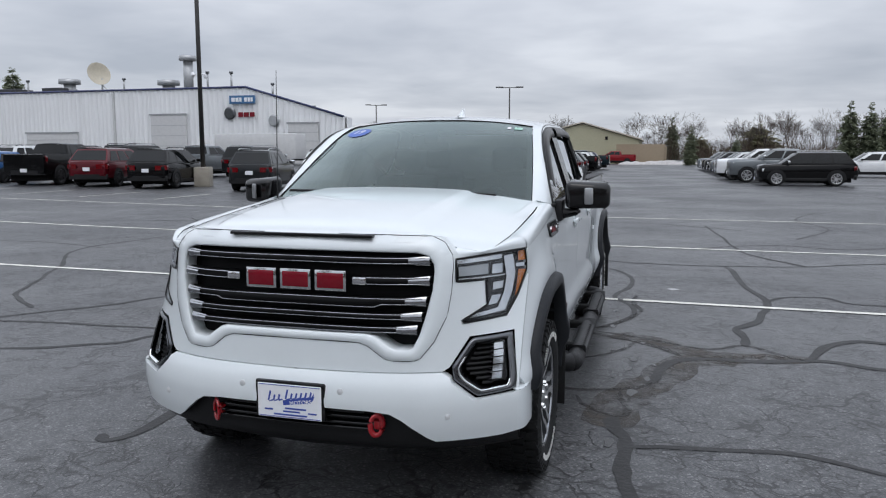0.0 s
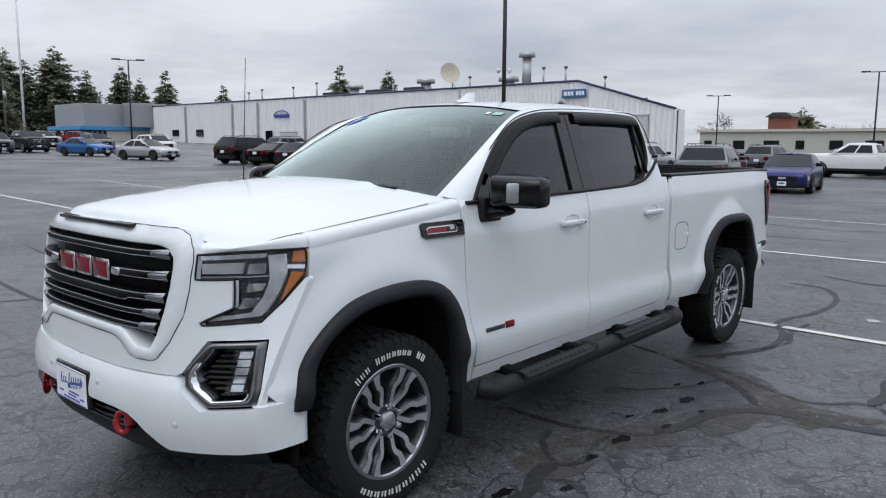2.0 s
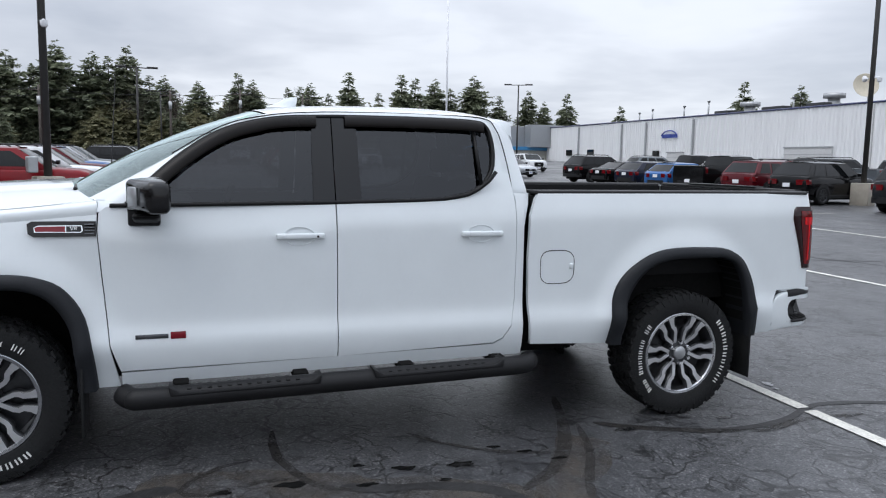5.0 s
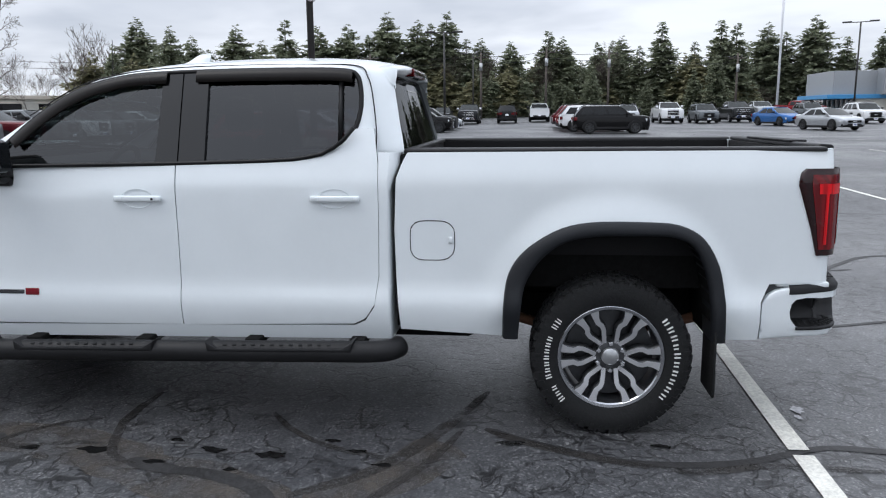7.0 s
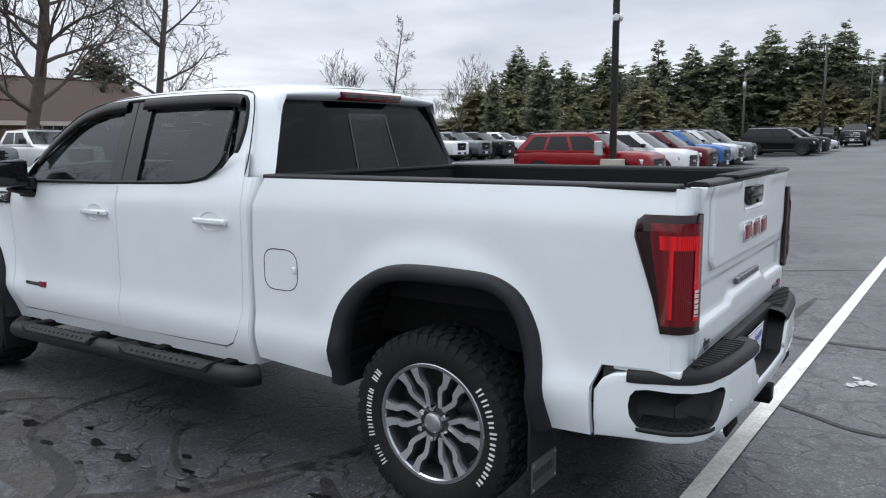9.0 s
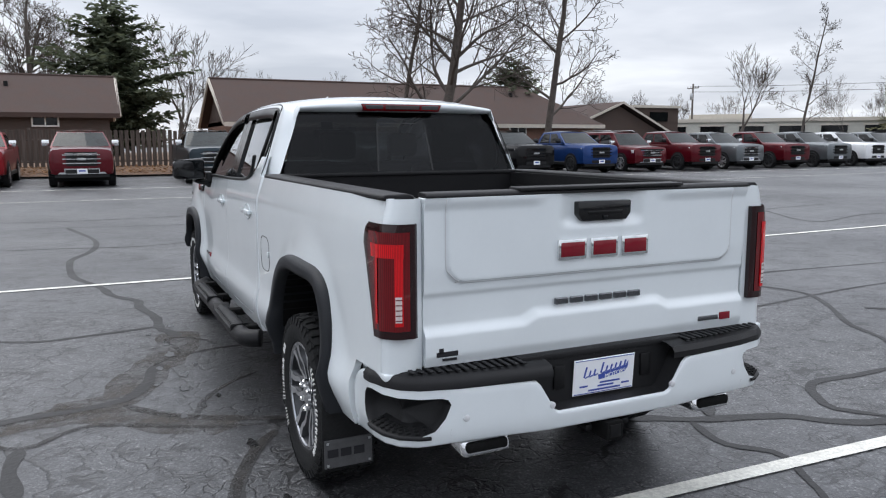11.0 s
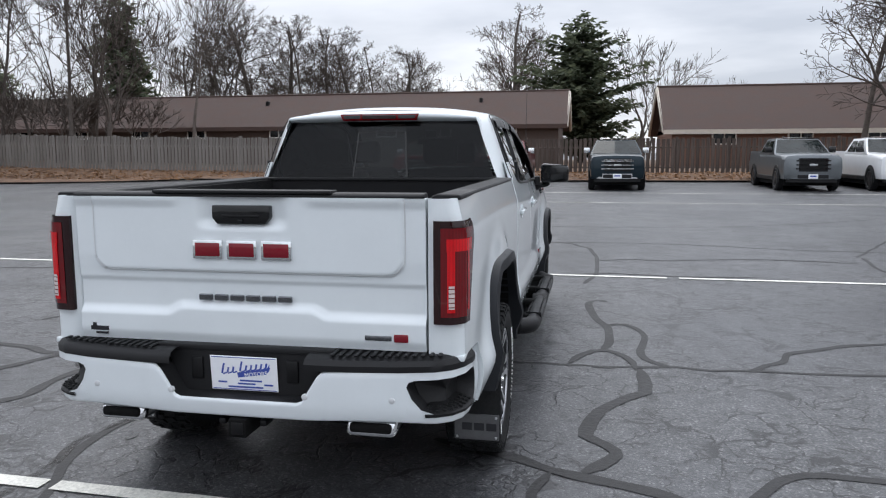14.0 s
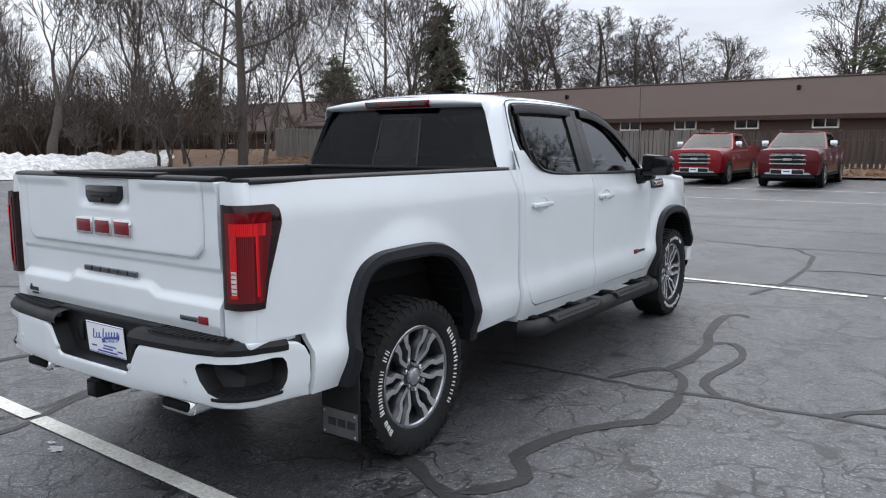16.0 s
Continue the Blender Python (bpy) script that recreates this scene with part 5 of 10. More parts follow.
def licence_plate(T, name, m, label):
    """A dealer's plate; its writing as bars, with the one plain word that is left."""
    p = part(name, box_bm(-0.1525, 0.1525, -0.002, 0.002, -0.0765, 0.0765, 0.0018, 1), "plate_white", T, label)
    p.matrix_local = m
    # script, as slanted bars over a sweep
    for k in range(9):
        x = -0.095 + k * 0.023 + (0.014 if k > 2 else 0)
        tall = 0.023 if k in (0, 3) else 0.013
        o = part("plate_bar", box_bm(-0.0042, 0.0042, -0.0035, -0.001, -tall, tall, 0.001, 1), "ink_blue", p)
        o.matrix_local = pose(x, 0, 0.024 + 0.14 * x + (tall - 0.013), 0, 14, 0)
        o = part("plate_bar", box_bm(-0.010, 0.010, -0.0033, -0.001, -0.003, 0.003, 0.001, 1), "ink_blue", p)
        o.matrix_local = pose(x + 0.008, 0, 0.012 + 0.14 * x, 0, -20, 0)
    o = part("plate_sweep", prism([(-0.03, -0.014), (0.1, -0.014), (0.118, 0.002), (0.125, 0.03), (0.108, 0.012), (-0.03, 0.008)], -0.0035, -0.001, "Y"), "ink_blue", p)
    o.matrix_local = pose(0, 0, 0, 0, -8, 0)
    for x0, x1, z in ((-0.02, 0.08, -0.031), (-0.03, 0.05, -0.045), (-0.075, 0.085, -0.06), (0.09, 0.13, -0.047), (-0.12, -0.08, -0.04)):
        part("plate_bar", box_bm(x0, x1, -0.0035, -0.001, z - 0.0035, z + 0.0035), "ink_blue", p)
    lettering("MOTORS", 0.026, "plate_white", 0.0008, "plate_word", p, pose(0.055, -0.004, -0.0005, 90, 0, 0) @ pose(0, 0, 0, 0, 0, 8))
    for x0, x1, z0, z1 in ((-0.1525, 0.1525, 0.0695, 0.0725), (-0.1525, 0.1525, -0.0725, -0.0695)):
        part("plate_rule", box_bm(x0 + 0.006, x1 - 0.006, -0.003, -0.001, z0, z1), "ink_blue", p)
    return p


def build_truck():
    T = thing("pickup_truck", "white full-size crew cab pickup with black trim and red tow hooks", "pickup truck")
    for y in (-HUB_Y, HUB_Y):
        for sx in (1, -1):
            wheel(T, y, sx)
    # ---- hood
    edge = spline([(0.80, -2.64, 1.245), (0.845, -2.5, 1.282), (0.862, -2.3, 1.308), (0.866, -2.0, 1.34), (0.864, -1.7, 1.37), (0.85, -1.48, 1.398)], 40)
    mid_line = spline([(0, -2.862, 1.33), (0, -2.78, 1.356), (0, -2.5, 1.396), (0, -2.05, 1.436), (0, -1.66, 1.456)], 40)
    rows = []
    for i, (c, e) in enumerate(zip(mid_line, edge)):
        row = []
        for u in np.linspace(-1, 1, 57):
            a = abs(u)
            z = c.z + (e.z - c.z) * a ** 2.7
            ridge = smooth01(0.585, 0.545, a) * 0.019 * smooth01(0, 12, i) + 0.008 * smooth01(0.93, 0.7, a) * smooth01(0, 8, i)
            row.append(Vector((e.x * u, c.y + (e.y - c.y) * a ** 2.6, z + ridge * (1 - 0.25 * a))))
        rows.append(row)
    hood = grid_bm(rows)
    rim = [e for e in hood.edges if len(e.link_faces) == 1]
    for v in bmesh.ops.extrude_edge_only(hood, edges=rim)["geom"]:
        if isinstance(v, bmesh.types.BMVert):
            v.co += Vector((-0.012 * (1 if v.co.x > 0 else -1) if abs(v.co.x) > 0.7 else 0, 0.015 if v.co.y < -2.5 else 0, -0.03))
    part("hood", hood, "paint_white", T, "white hood with a raised centre", 40)
    part("hood_vent", box_bm(-0.345, 0.345, -2.872, -2.83, 1.318, 1.333, 0.004), "gloss_black", T)
    # ---- cowl and wipers
    rows = []
    for u in np.linspace(-1, 1, 25):
        a = abs(u)
        rows.append([Vector((0.85 * u, -1.69 + 0.20 * a ** 2.6, 1.435 - 0.055 * a ** 2.5)), Vector((0.84 * u, -1.60 + 0.17 * a ** 2.6, 1.418 - 0.05 * a ** 2.5)), Vector((0.83 * u, -1.55 + 0.17 * a ** 2.6, 1.43 - 0.05 * a ** 2.5))])
    part("cowl", grid_bm(rows), "black_plastic", T)
    for x0, x1 in ((0.62, 0.02), (-0.12, -0.72)):
        pts = [(x0 + (x1 - x0) * t, -1.655 + 0.16 * abs(x0 + (x1 - x0) * t) ** 2 - 0.0 + 0.03 * t, 1.452 + 0.012 * t - 0.03 * abs(x0 + (x1 - x0) * t) ** 2) for t in np.linspace(0, 1, 8)]
        part("wiper", tube(pts, 0.009, 6), "dark_trim", T)
    for sx in (1, -1):
        # ---- front fender
        arch = mid(ARCH_F, ARCH_F_IN)
        poly = [(-1.372, 0.44)] + [tuple(p) for p in spline(arch, 30)][::-1] + [(-2.60, 0.635), (-2.655, 0.70), (-2.608, 0.80), (-2.535, 0.92), (-2.463, 1.04), (-2.424, 1.12), (-2.415, 1.24), (-2.2, 1.262), (-1.8, 1.297), (-1.46, 1.328),
                                                                                  (-1.462, 1.25), (-1.446, 1.02), (-1.415, 0.67)]
        bm = sheet(poly, on_side, 0.035, (-0.02, 0, 0))
        top = spline([(-2.415, 1.24), (-2.2, 1.262), (-1.8, 1.297), (-1.46, 1.328)], 24)
        seam = spline([(0.858, -2.405, 1.297), (0.866, -2.3, 1.306), (0.872, -2.0, 1.337), (0.87, -1.7, 1.367), (0.855, -1.46, 1.397)], 24)
        rows = []
        for p, q in zip(top, seam):
            a = Vector(on_side(p.x, p.y))
            rows.append([a.lerp(q, t) + Vector((0.028 * math.sin(math.pi * t) * (1 - t * 0.3), 0, 0.022 * math.sin(math.pi * t))) for t in np.linspace(0, 1, 9)])
        grid_bm(rows, bm=bm)
        bmesh.ops.remove_doubles(bm, verts=bm.verts, dist=0.002)
        part("front_fender", sided(sx, bm), "paint_white", T, "white front fender", 50)
        # the corner behind the hood, at the pillar's foot
        rows = [[a.lerp(b, t) for t in np.linspace(0, 1, 5)] for a, b in zip(
            [Vector((side_x(-1.455, z), -1.455, z)) for z in (1.33, 1.36, 1.39)], [Vector((0.855, -1.46, 1.397)), Vector((0.845, -1.47, 1.405)), Vector((0.835, -1.50, 1.41))])]
        part("fender_corner", sided(sx, grid_bm(rows)), "paint_white", T)
        # fender badge
        b = part("fender_vent", sided(sx, sheet([(-1.765, 1.238), (-1.74, 1.222), (-1.462, 1.222), (-1.462, 1.297), (-1.75, 1.297), (-1.77, 1.285)], lambda y, z: (side_x(y, z) + 0.012, y, z), 0.03, (-0.016, 0, 0))), "gloss_black", T, "black vent badge with a bright rim")
        part("badge_rim", sided(sx, sheet([(-1.735, 1.245), (-1.53, 1.242), (-1.52, 1.252), (-1.525, 1.278), (-1.72, 1.278), (-1.74, 1.268)], lambda y, z: (side_x(y, z) + 0.0165, y, z), 0.03, (-0.01, 0, 0))), "chrome", b)
        part("badge_face", sided(sx, sheet([(-1.73, 1.249), (-1.60, 1.247), (-1.60, 1.273), (-1.72, 1.273), (-1.735, 1.266)], lambda y, z: (side_x(y, z) + 0.019, y, z), 0.03, (-0.006, 0, 0))), "emblem_red", b)
        part("badge_face", sided(sx, sheet([(-1.595, 1.247), (-1.533, 1.2465), (-1.526, 1.254), (-1.53, 1.273), (-1.595, 1.273)], lambda y, z: (side_x(y, z) + 0.0188, y, z), 0.03, (-0.006, 0, 0))), "gloss_black", b)
        lettering("V8", 0.03, "plate_white", 0.001, "badge_word", b, (pose(side_x(-1.56, 1.26) + 0.019, -1.562, 1.261, 90, 0, 90) if sx > 0 else pose(-side_x(-1.56, 1.26) - 0.019, -1.562, 1.261, 90, 0, -90)))
        for k in range(4):
            part("vent_fin", sided(sx, box_bm(0.955, 0.975, -1.515, -1.468, 1.234 + 0.015 * k, 1.24 + 0.015 * k, 0.002, 1)), "dark_chrome", b)
        # ---- doors
        front = [(-1.368, 0.525), (-1.41, 0.67), (-1.441, 1.02), (-1.457, 1.25), (-1.452, 1.335), (-1.42, 1.365), (-1.33, 1.372), (-0.259, 1.385), (-0.254, 1.0), (-0.254, 0.532)]
        rear = [(-0.249, 0.532), (-0.249, 1.0), (-0.252, 1.385), (0.40, 1.402), (0.53, 1.428), (0.63, 1.483), (0.695, 1.56), (0.79, 1.56), (0.815, 1.38), (0.817, 1.1), (0.812, 0.81), (0.79, 0.66), (0.74, 0.585), (0.68, 0.555)]

        def door_x(y, z):
            if z > 1.40:
                return (side_x(y, 1.40) + (glass_x(z) - glass_x(1.40)) * 1.0, y, z)
            return on_side(y, z)

        for nm, poly in (("front_door", front), ("rear_door", rear)):
            d = part(nm, sided(sx, sheet(poly, door_x, 0.035, (-0.03, 0, 0))), "paint_white", T, "white door with a tinted window", 50)
            y0 = -0.585 if nm == "front_door" else 0.465
            cup = lathe([(0.0, 0.955), (0.035, 0.957), (0.048, 0.9615), (0.05, 0.9655)], 24)
            for v in cup.verts:
                v.co = Vector((v.co.x, y0 + 0.125 + v.co.y * 1.7, 1.207 + v.co.z))
            part("handle_cup", sided(sx, cup), "paint_white", d)
            hd = box_bm(0.985, 1.005, y0, y0 + 0.26, 1.192, 1.224, 0.009, 3)
            for v in hd.verts:
                v.co.x -= 0.02 * abs((v.co.y - y0 - 0.13) / 0.13) ** 3
            hd = part("door_handle", sided(sx, hd), "paint_white", d, "white pull handle")
            for yy in (y0 + 0.02, y0 + 0.225):
                part("handle_foot", sided(sx, box_bm(0.958, 0.99, yy, yy + 0.03, 1.198, 1.219, 0.004)), "paint_white", hd)
            if nm == "front_door":
                part("key_lock", sided(sx, box_bm(1.0, 1.0035, y0 + 0.215, y0 + 0.227, 1.202, 1.214, 0.003)), "dark_trim", hd)
        # belt moulding
        pts = [(glass_x(1.385) + 0.018, y, z) for y, z in ((-1.40, 1.372), (-0.8, 1.380), (-0.25, 1.387), (0.2, 1.398), (0.40, 1.408), (0.53, 1.434), (0.63, 1.489), (0.692, 1.566))]
        part("belt_trim", sided(sx, tube(even(pts, 30), 0.012, 6)), "dark_trim", T)
        # sill
        part("sill", sided(sx, sheet([(-1.365, 0.445), (-1.365, 0.515), (0.68, 0.545), (0.74, 0.575), (0.79, 0.65), (0.815, 0.81), (0.82, 1.1), (0.818, 1.40), (0.812, 1.44), (0.876, 1.44), (0.875, 1.40), (0.865, 1.30), (0.862, 0.8), (0.868, 0.52), (0.86, 0.47)], lambda y, z: door_x(y, z), 0.04, (-0.03, 0, 0))), "paint_white", T, "white sill and cab corner", 50)
        rows = []
        for z in np.linspace(0.47, 1.44, 16):
            xs = door_x(0.862, z)[0]
            a = 0.052 * smooth01(1.24, 1.43, z)
            rows.append([Vector((xs, 0.858 + a * 0.28, z)), Vector((xs - 0.003, 0.867 + a * 0.45, z)), Vector((xs - 0.012, 0.873 + a * 0.7, z)), Vector((xs - 0.035, 0.876 + a * 0.92, z)), Vector((xs - 0.065, 0.88 + a, z)), Vector((0.70, 0.88 + a, z))])
        part("cab_corner", sided(sx, grid_bm(rows)), "paint_white", T, "", 60)
        # ---- upper cab ring: pillar, roof rail, rear corner
        a, b = spline(DLO, 70), spline(RIM_EDGE, 70)
        rows = []
        for p, q in zip(a, b):
            i0 = Vector((glass_x(p.y) + 0.006, p.x, p.y))
            rows.append([i0 + Vector((-0.03, 0, 0)), i0] + [i0.lerp(q, t) + Vector((0.016, 0, 0.012)) * math.sin(math.pi * t) for t in np.linspace(0.08, 1, 7)])
        part("cab_frame", sided(sx, grid_bm(rows)), "paint_white", T, "white pillars and roof rail", 45)
        seam_pts = [Vector((glass_x(z) + dx, y, z)) for y, z, dx in ((0.803, 1.44, 0.024), (0.80, 1.55, 0.017), (0.775, 1.72, 0.014), (0.745, 1.82, 0.010), (0.68, 1.883, 0.0), (0.4, 1.894, -0.004), (0.0, 1.894, -0.004), (-0.35, 1.884, -0.003), (-0.62, 1.855, 0.0), (-0.85, 1.79, 0.006), (-1.1, 1.64, 0.01))]
        part("door_gap", sided(sx, tube(spline(seam_pts, 60), 0.0035, 5)), "dark_trim", T)
        # side glass, in front of a dark inner frame
        zc = lambda y, z: (glass_x(z) - 0.008, y, z)
        fr = [tuple(p) for p in spline(DLO, 70)]
        cut = -0.36
        f_poly = [p for p in fr if p[0] < cut] + [(cut, 1.858), (cut, 1.378), (-1.33, 1.365)]
        r_poly = [(-0.125, 1.385), (-0.125, 1.862)] + [p for p in fr if p[0] > -0.12]
        part("side_window", sided(sx, sheet(f_poly, zc, 0.06)), "glass_side", T, "tinted front door glass")
        part("side_window", sided(sx, sheet(r_poly, zc, 0.06)), "glass_side", T, "tinted rear door glass")
        part("centre_pillar", sided(sx, sheet([(-0.375, 1.37), (-0.365, 1.868), (-0.258, 1.872), (-0.256, 1.38)], lambda y, z: (glass_x(z) + 0.008, y, z), 0.05, (-0.02, 0, 0))), "gloss_black", T, "black pillar trim")
        part("centre_pillar", sided(sx, sheet([(-0.249, 1.38), (-0.251, 1.872), (-0.115, 1.872), (-0.108, 1.385)], lambda y, z: (glass_x(z) + 0.008, y, z), 0.05, (-0.02, 0, 0))), "gloss_black", T, "black pillar trim")
        frame_pts = [Vector((glass_x(p[1]) + 0.002, p[0], p[1])) for p in fr]
        part("window_seal", sided(sx, tube(frame_pts, 0.014, 6)), "dark_trim", T)
        # quarter pane divider of the rear door
        part("window_bar", sided(sx, tube([(glass_x(1.42), 0.615, 1.475), (glass_x(1.84), 0.60, 1.845)], 0.012, 6)), "dark_trim", T)
        # wind deflectors over the door windows
        for y0, y1 in ((-1.20, -0.335), (-0.20, 0.685)):
            pts = [p for p in fr if y0 <= p[0] <= y1 and p[1] > 1.5]
            rows = []
            for i, p in enumerate(pts):
                q0 = Vector((glass_x(p[1]) + 0.006, p[0], p[1] + 0.008))
                n = pts[min(i + 1, len(pts) - 1)]
                o = pts[max(i - 1, 0)]
                d = Vector((n[0] - o[0], n[1] - o[1])).normalized()
                if d.y < -0.45:
                    continue
                down = Vector((0, d.y * 0.07, -d.x * 0.07)) if p[1] < 1.83 else Vector((0, 0, -0.066))
                rows.append([q0, q0 + down * 0.12 + Vector((0.020, 0, 0)), q0 + down * 0.5 + Vector((0.033, 0, 0)), q0 + down * 0.95 + Vector((0.040, 0, 0)), q0 + down + Vector((0.037, 0, 0)), q0 + down * 0.6 + Vector((0.025, 0, 0))])
            part("wind_deflector", sided(sx, grid_bm(rows)), "visor_smoke", T, "smoked plastic window visor", 40)
        # ---- mirror
        mr = new("door_mirror")
        mr.parent = T
        tagged(mr, "large black door mirror")
        hs = box_bm(0.985, 1.245, -1.315, -1.125, 1.338, 1.522, 0.035, 4)
        for v in hs.verts:
            v.co.y += 0.10 * smooth01(1.05, 1.25, v.co.x) * (1 if v.co.y < -1.2 else 0.25)
            v.co.z -= 0.02 * smooth01(1.05, 1.25, v.co.x) * (1 if v.co.z > 1.43 else -0.5)
            if v.co.y < -1.2:
                v.co.z = 1.43 + (v.co.z - 1.43) * 0.88
        part("mirror_housing", sided(sx, hs), "gloss_black", mr)
        part("mirror_glass", sided(sx, box_bm(1.0, 1.228, -1.122, -1.118, 1.355, 1.505, 0.0015, 1)), "car_glass", mr)
        arm = box_bm(0.90, 1.07, -1.29, -1.16, 1.275, 1.345, 0.025, 3)
        for v in arm.verts:
            v.co.z += (v.co.x - 0.93) * 0.25 if v.co.z < 1.31 else 0
        part("mirror_arm", sided(sx, arm), "black_plastic", mr)
        part("mirror_foot", sided(sx, box_bm(0.92, 0.972, -1.315, -1.16, 1.27, 1.40, 0.014, 2)), "black_plastic", mr)
        lamp = box_bm(1.10, 1.15, -1.318, -1.30, 1.375, 1.475, 0.008, 2)
        for v in lamp.verts:
            v.co.y += 0.10 * smooth01(1.05, 1.25, v.co.x) - 0.004
        part("mirror_lamp", sided(sx, lamp), "satin_silver", mr, "bright marker lamp")
        part("fender_corner", sided(sx, grid_bm([[Vector((0.846, -1.62, 1.381)), Vector((0.85, -1.50, 1.397)), Vector((0.838, -1.42, 1.405)), Vector((0.84, -1.34, 1.40))],
                                                 [Vector((0.92, -1.62, 1.366)), Vector((0.92, -1.50, 1.378)), Vector((0.905, -1.42, 1.388)), Vector((0.90, -1.34, 1.385))],
                                                 [Vector(on_side(-1.62, 1.32)), Vector(on_side(-1.50, 1.33)), Vector(on_side(-1.42, 1.345)), Vector(on_side(-1.34, 1.35))]])), "paint_white", T, "", 60)
        part("splash_shield", sided(sx, box_bm(0.45, 0.93, -2.51, -2.47, 0.33, 0.95, 0.01, 1)), "underbody", T)
        # ---- flares and wells
        flare(T, sx, ARCH_F, ARCH_F_IN)
        flare(T, sx, ARCH_R, ARCH_R_IN)
        well(T, sx, ARCH_F_IN)
        well(T, sx, ARCH_R_IN)
        # ---- bed side, with its rear corner
        arch = mid(ARCH_R, ARCH_R_IN)
        poly = [(0.925, 0.53), (0.905, 0.8), (0.899, 1.05), (0.91, 1.31), (0.945, 1.40), (0.968, 1.44), (3.0, 1.445), (3.01, 1.33), (3.01, 0.80), (2.76, 0.79), (2.72, 0.70), (2.72, 0.505)] + [tuple(p) for p in spline(arch, 30)][::-1] + [(1.2, 0.515)]
        bm = sheet(poly, on_side, 0.04, (-0.03, 0, 0))
        rows = []
        for z in np.linspace(0.80, 1.445, 20):
            xs = side_x(3.01, z)
            rows.append([Vector((xs, 3.0, z)), Vector((xs - 0.006, 3.024, z)), Vector((xs - 0.02, 3.04, z)), Vector((xs - 0.05, 3.05, z)), Vector((0.797, 3.052, z)), Vector((0.797, 2.98, z))])
        grid_bm(rows, bm=bm)
        part("bed_side", sided(sx, bm), "paint_white", T, "white cargo bed side", 50)
        part("bed_corner_foot", sided(sx, box_bm(0.795, 0.945, 2.80, 3.048, 0.775, 0.80, 0.006)), "paint_white", T)
        # fuel door ring, on the left alone
        if sx > 0:
            ring = [(0.98, 1.0), (0.985, 1.06), (1.02, 1.092), (1.09, 1.097), (1.16, 1.092), (1.2, 1.06), (1.207, 1.0), (1.2, 0.935), (1.16, 0.9), (1.09, 0.895), (1.02, 0.9), (0.985, 0.935), (0.98, 1.0)]
            part("fuel_door_gap", tube([Vector((side_x(y, z) - 0.001, y, z)) for y, z in [tuple(p) for p in spline(ring, 60)]], 0.003, 5), "dark_trim", T)
            part("fuel_door_latch", box_bm(0.956, 0.972, 1.175, 1.20, 0.983, 1.017, 0.007, 3), "paint_white", T)
        # bed rail cap and inner wall
        part("bed_rail_cap", sided(sx, prism([(0.80, 1.425), (0.80, 1.452), (0.82, 1.46), (0.912, 1.459), (0.925, 1.452), (0.924, 1.438)], 0.965, 3.0, "Y", 0.004, 1)), "black_plastic", T)
        part("bed_wall", sided(sx, box_bm(0.775, 0.802, 0.97, 2.98, 0.94, 1.44)), "bed_liner", T)
        for k in range(9):
            yy = 1.08 + k * 0.215
            part("liner_rib", sided(sx, box_bm(0.762, 0.776, yy, yy + 0.1, 0.96, 1.36, 0.006, 1)), "bed_liner", T)
        part("wheel_house", sided(sx, prism([(1.55, 0.94), (1.6, 1.12), (1.68, 1.17), (2.32, 1.17), (2.4, 1.12), (2.45, 0.94)], 0.56, 0.78, "X", 0.02, 2)), "bed_liner", T)
        part("tie_down", sided(sx, tube([(0.772, 2.86, 1.30), (0.75, 2.86, 1.30), (0.75, 2.86, 1.25), (0.772, 2.86, 1.25)], 0.006, 6)), "satin_silver", T)
        # ---- tail light
        def tl(z, s, push):
            """a point of the lens: s 0 at its front edge on the side, 1 at its inner edge on the back"""
            yf = float(np.interp(z, [0.93, 1.06, 1.28, 1.335, 1.36], [2.972, 2.94, 2.868, 2.875, 2.905]))
            xs = side_x(2.95, z) - 0.004
            pts = [(side_x(yf, z) + push, yf), (xs + push, 2.985), (xs - 0.006 + push, 3.03), (xs - 0.03, 3.056 + push), (0.89, 3.064 + push), (0.822, 3.066 + push)]
            d = [0, 0.3, 0.45, 0.58, 0.78, 1.0]
            return Vector((float(np.interp(s, d, [p[0] for p in pts])), float(np.interp(s, d, [p[1] for p in pts])), z))

        zs = np.linspace(0.935, 1.357, 22)
        lp = part("tail_light", sided(sx, grid_bm([[tl(z, 0, -0.01)] + [tl(z, s, 0.012 if 0.04 < s < 0.98 else 0.006) for s in np.linspace(0, 1, 22)] + [tl(z, 1, -0.02)] for z in zs])), "lens_red_dark", T, "tall red tail light in a dark housing")
        for z0, z1, s0, s1, mt, nm in ((0.965, 1.328, 0.15, 0.9, "lens_red", "lens"), (0.985, 1.26, 0.58, 0.81, "lens_red_bright", "light_guide"), (1.235, 1.285, 0.24, 0.82, "lens_red_bright", "light_guide"), (0.99, 1.235, 0.34, 0.39, "lens_red_bright", "light_guide"),
                                       (1.0, 1.095, 0.60, 0.79, "reverse_lens", "reverse_lamp")):
            off = {"lens": 0.0145, "light_guide": 0.0175, "reverse_lamp": 0.020}[nm]
            rows = [[tl(z, s, off) for s in np.linspace(s0 + (0.06 * (1.34 - z) if nm == "lens" else 0), s1, 14)] for z in np.linspace(z0, z1, 10)]
            part(nm, sided(sx, grid_bm(rows)), mt, lp)
        for k in range(5):
            part("lamp_louvre", sided(sx, grid_bm([[tl(z, s, 0.0215) for s in np.linspace(0.60, 0.79, 4)] for z in (1.006 + 0.019 * k, 1.01 + 0.019 * k)])), "lens_red", lp)
        # ---- running board
        rb = new("running_board")
        rb.parent = T
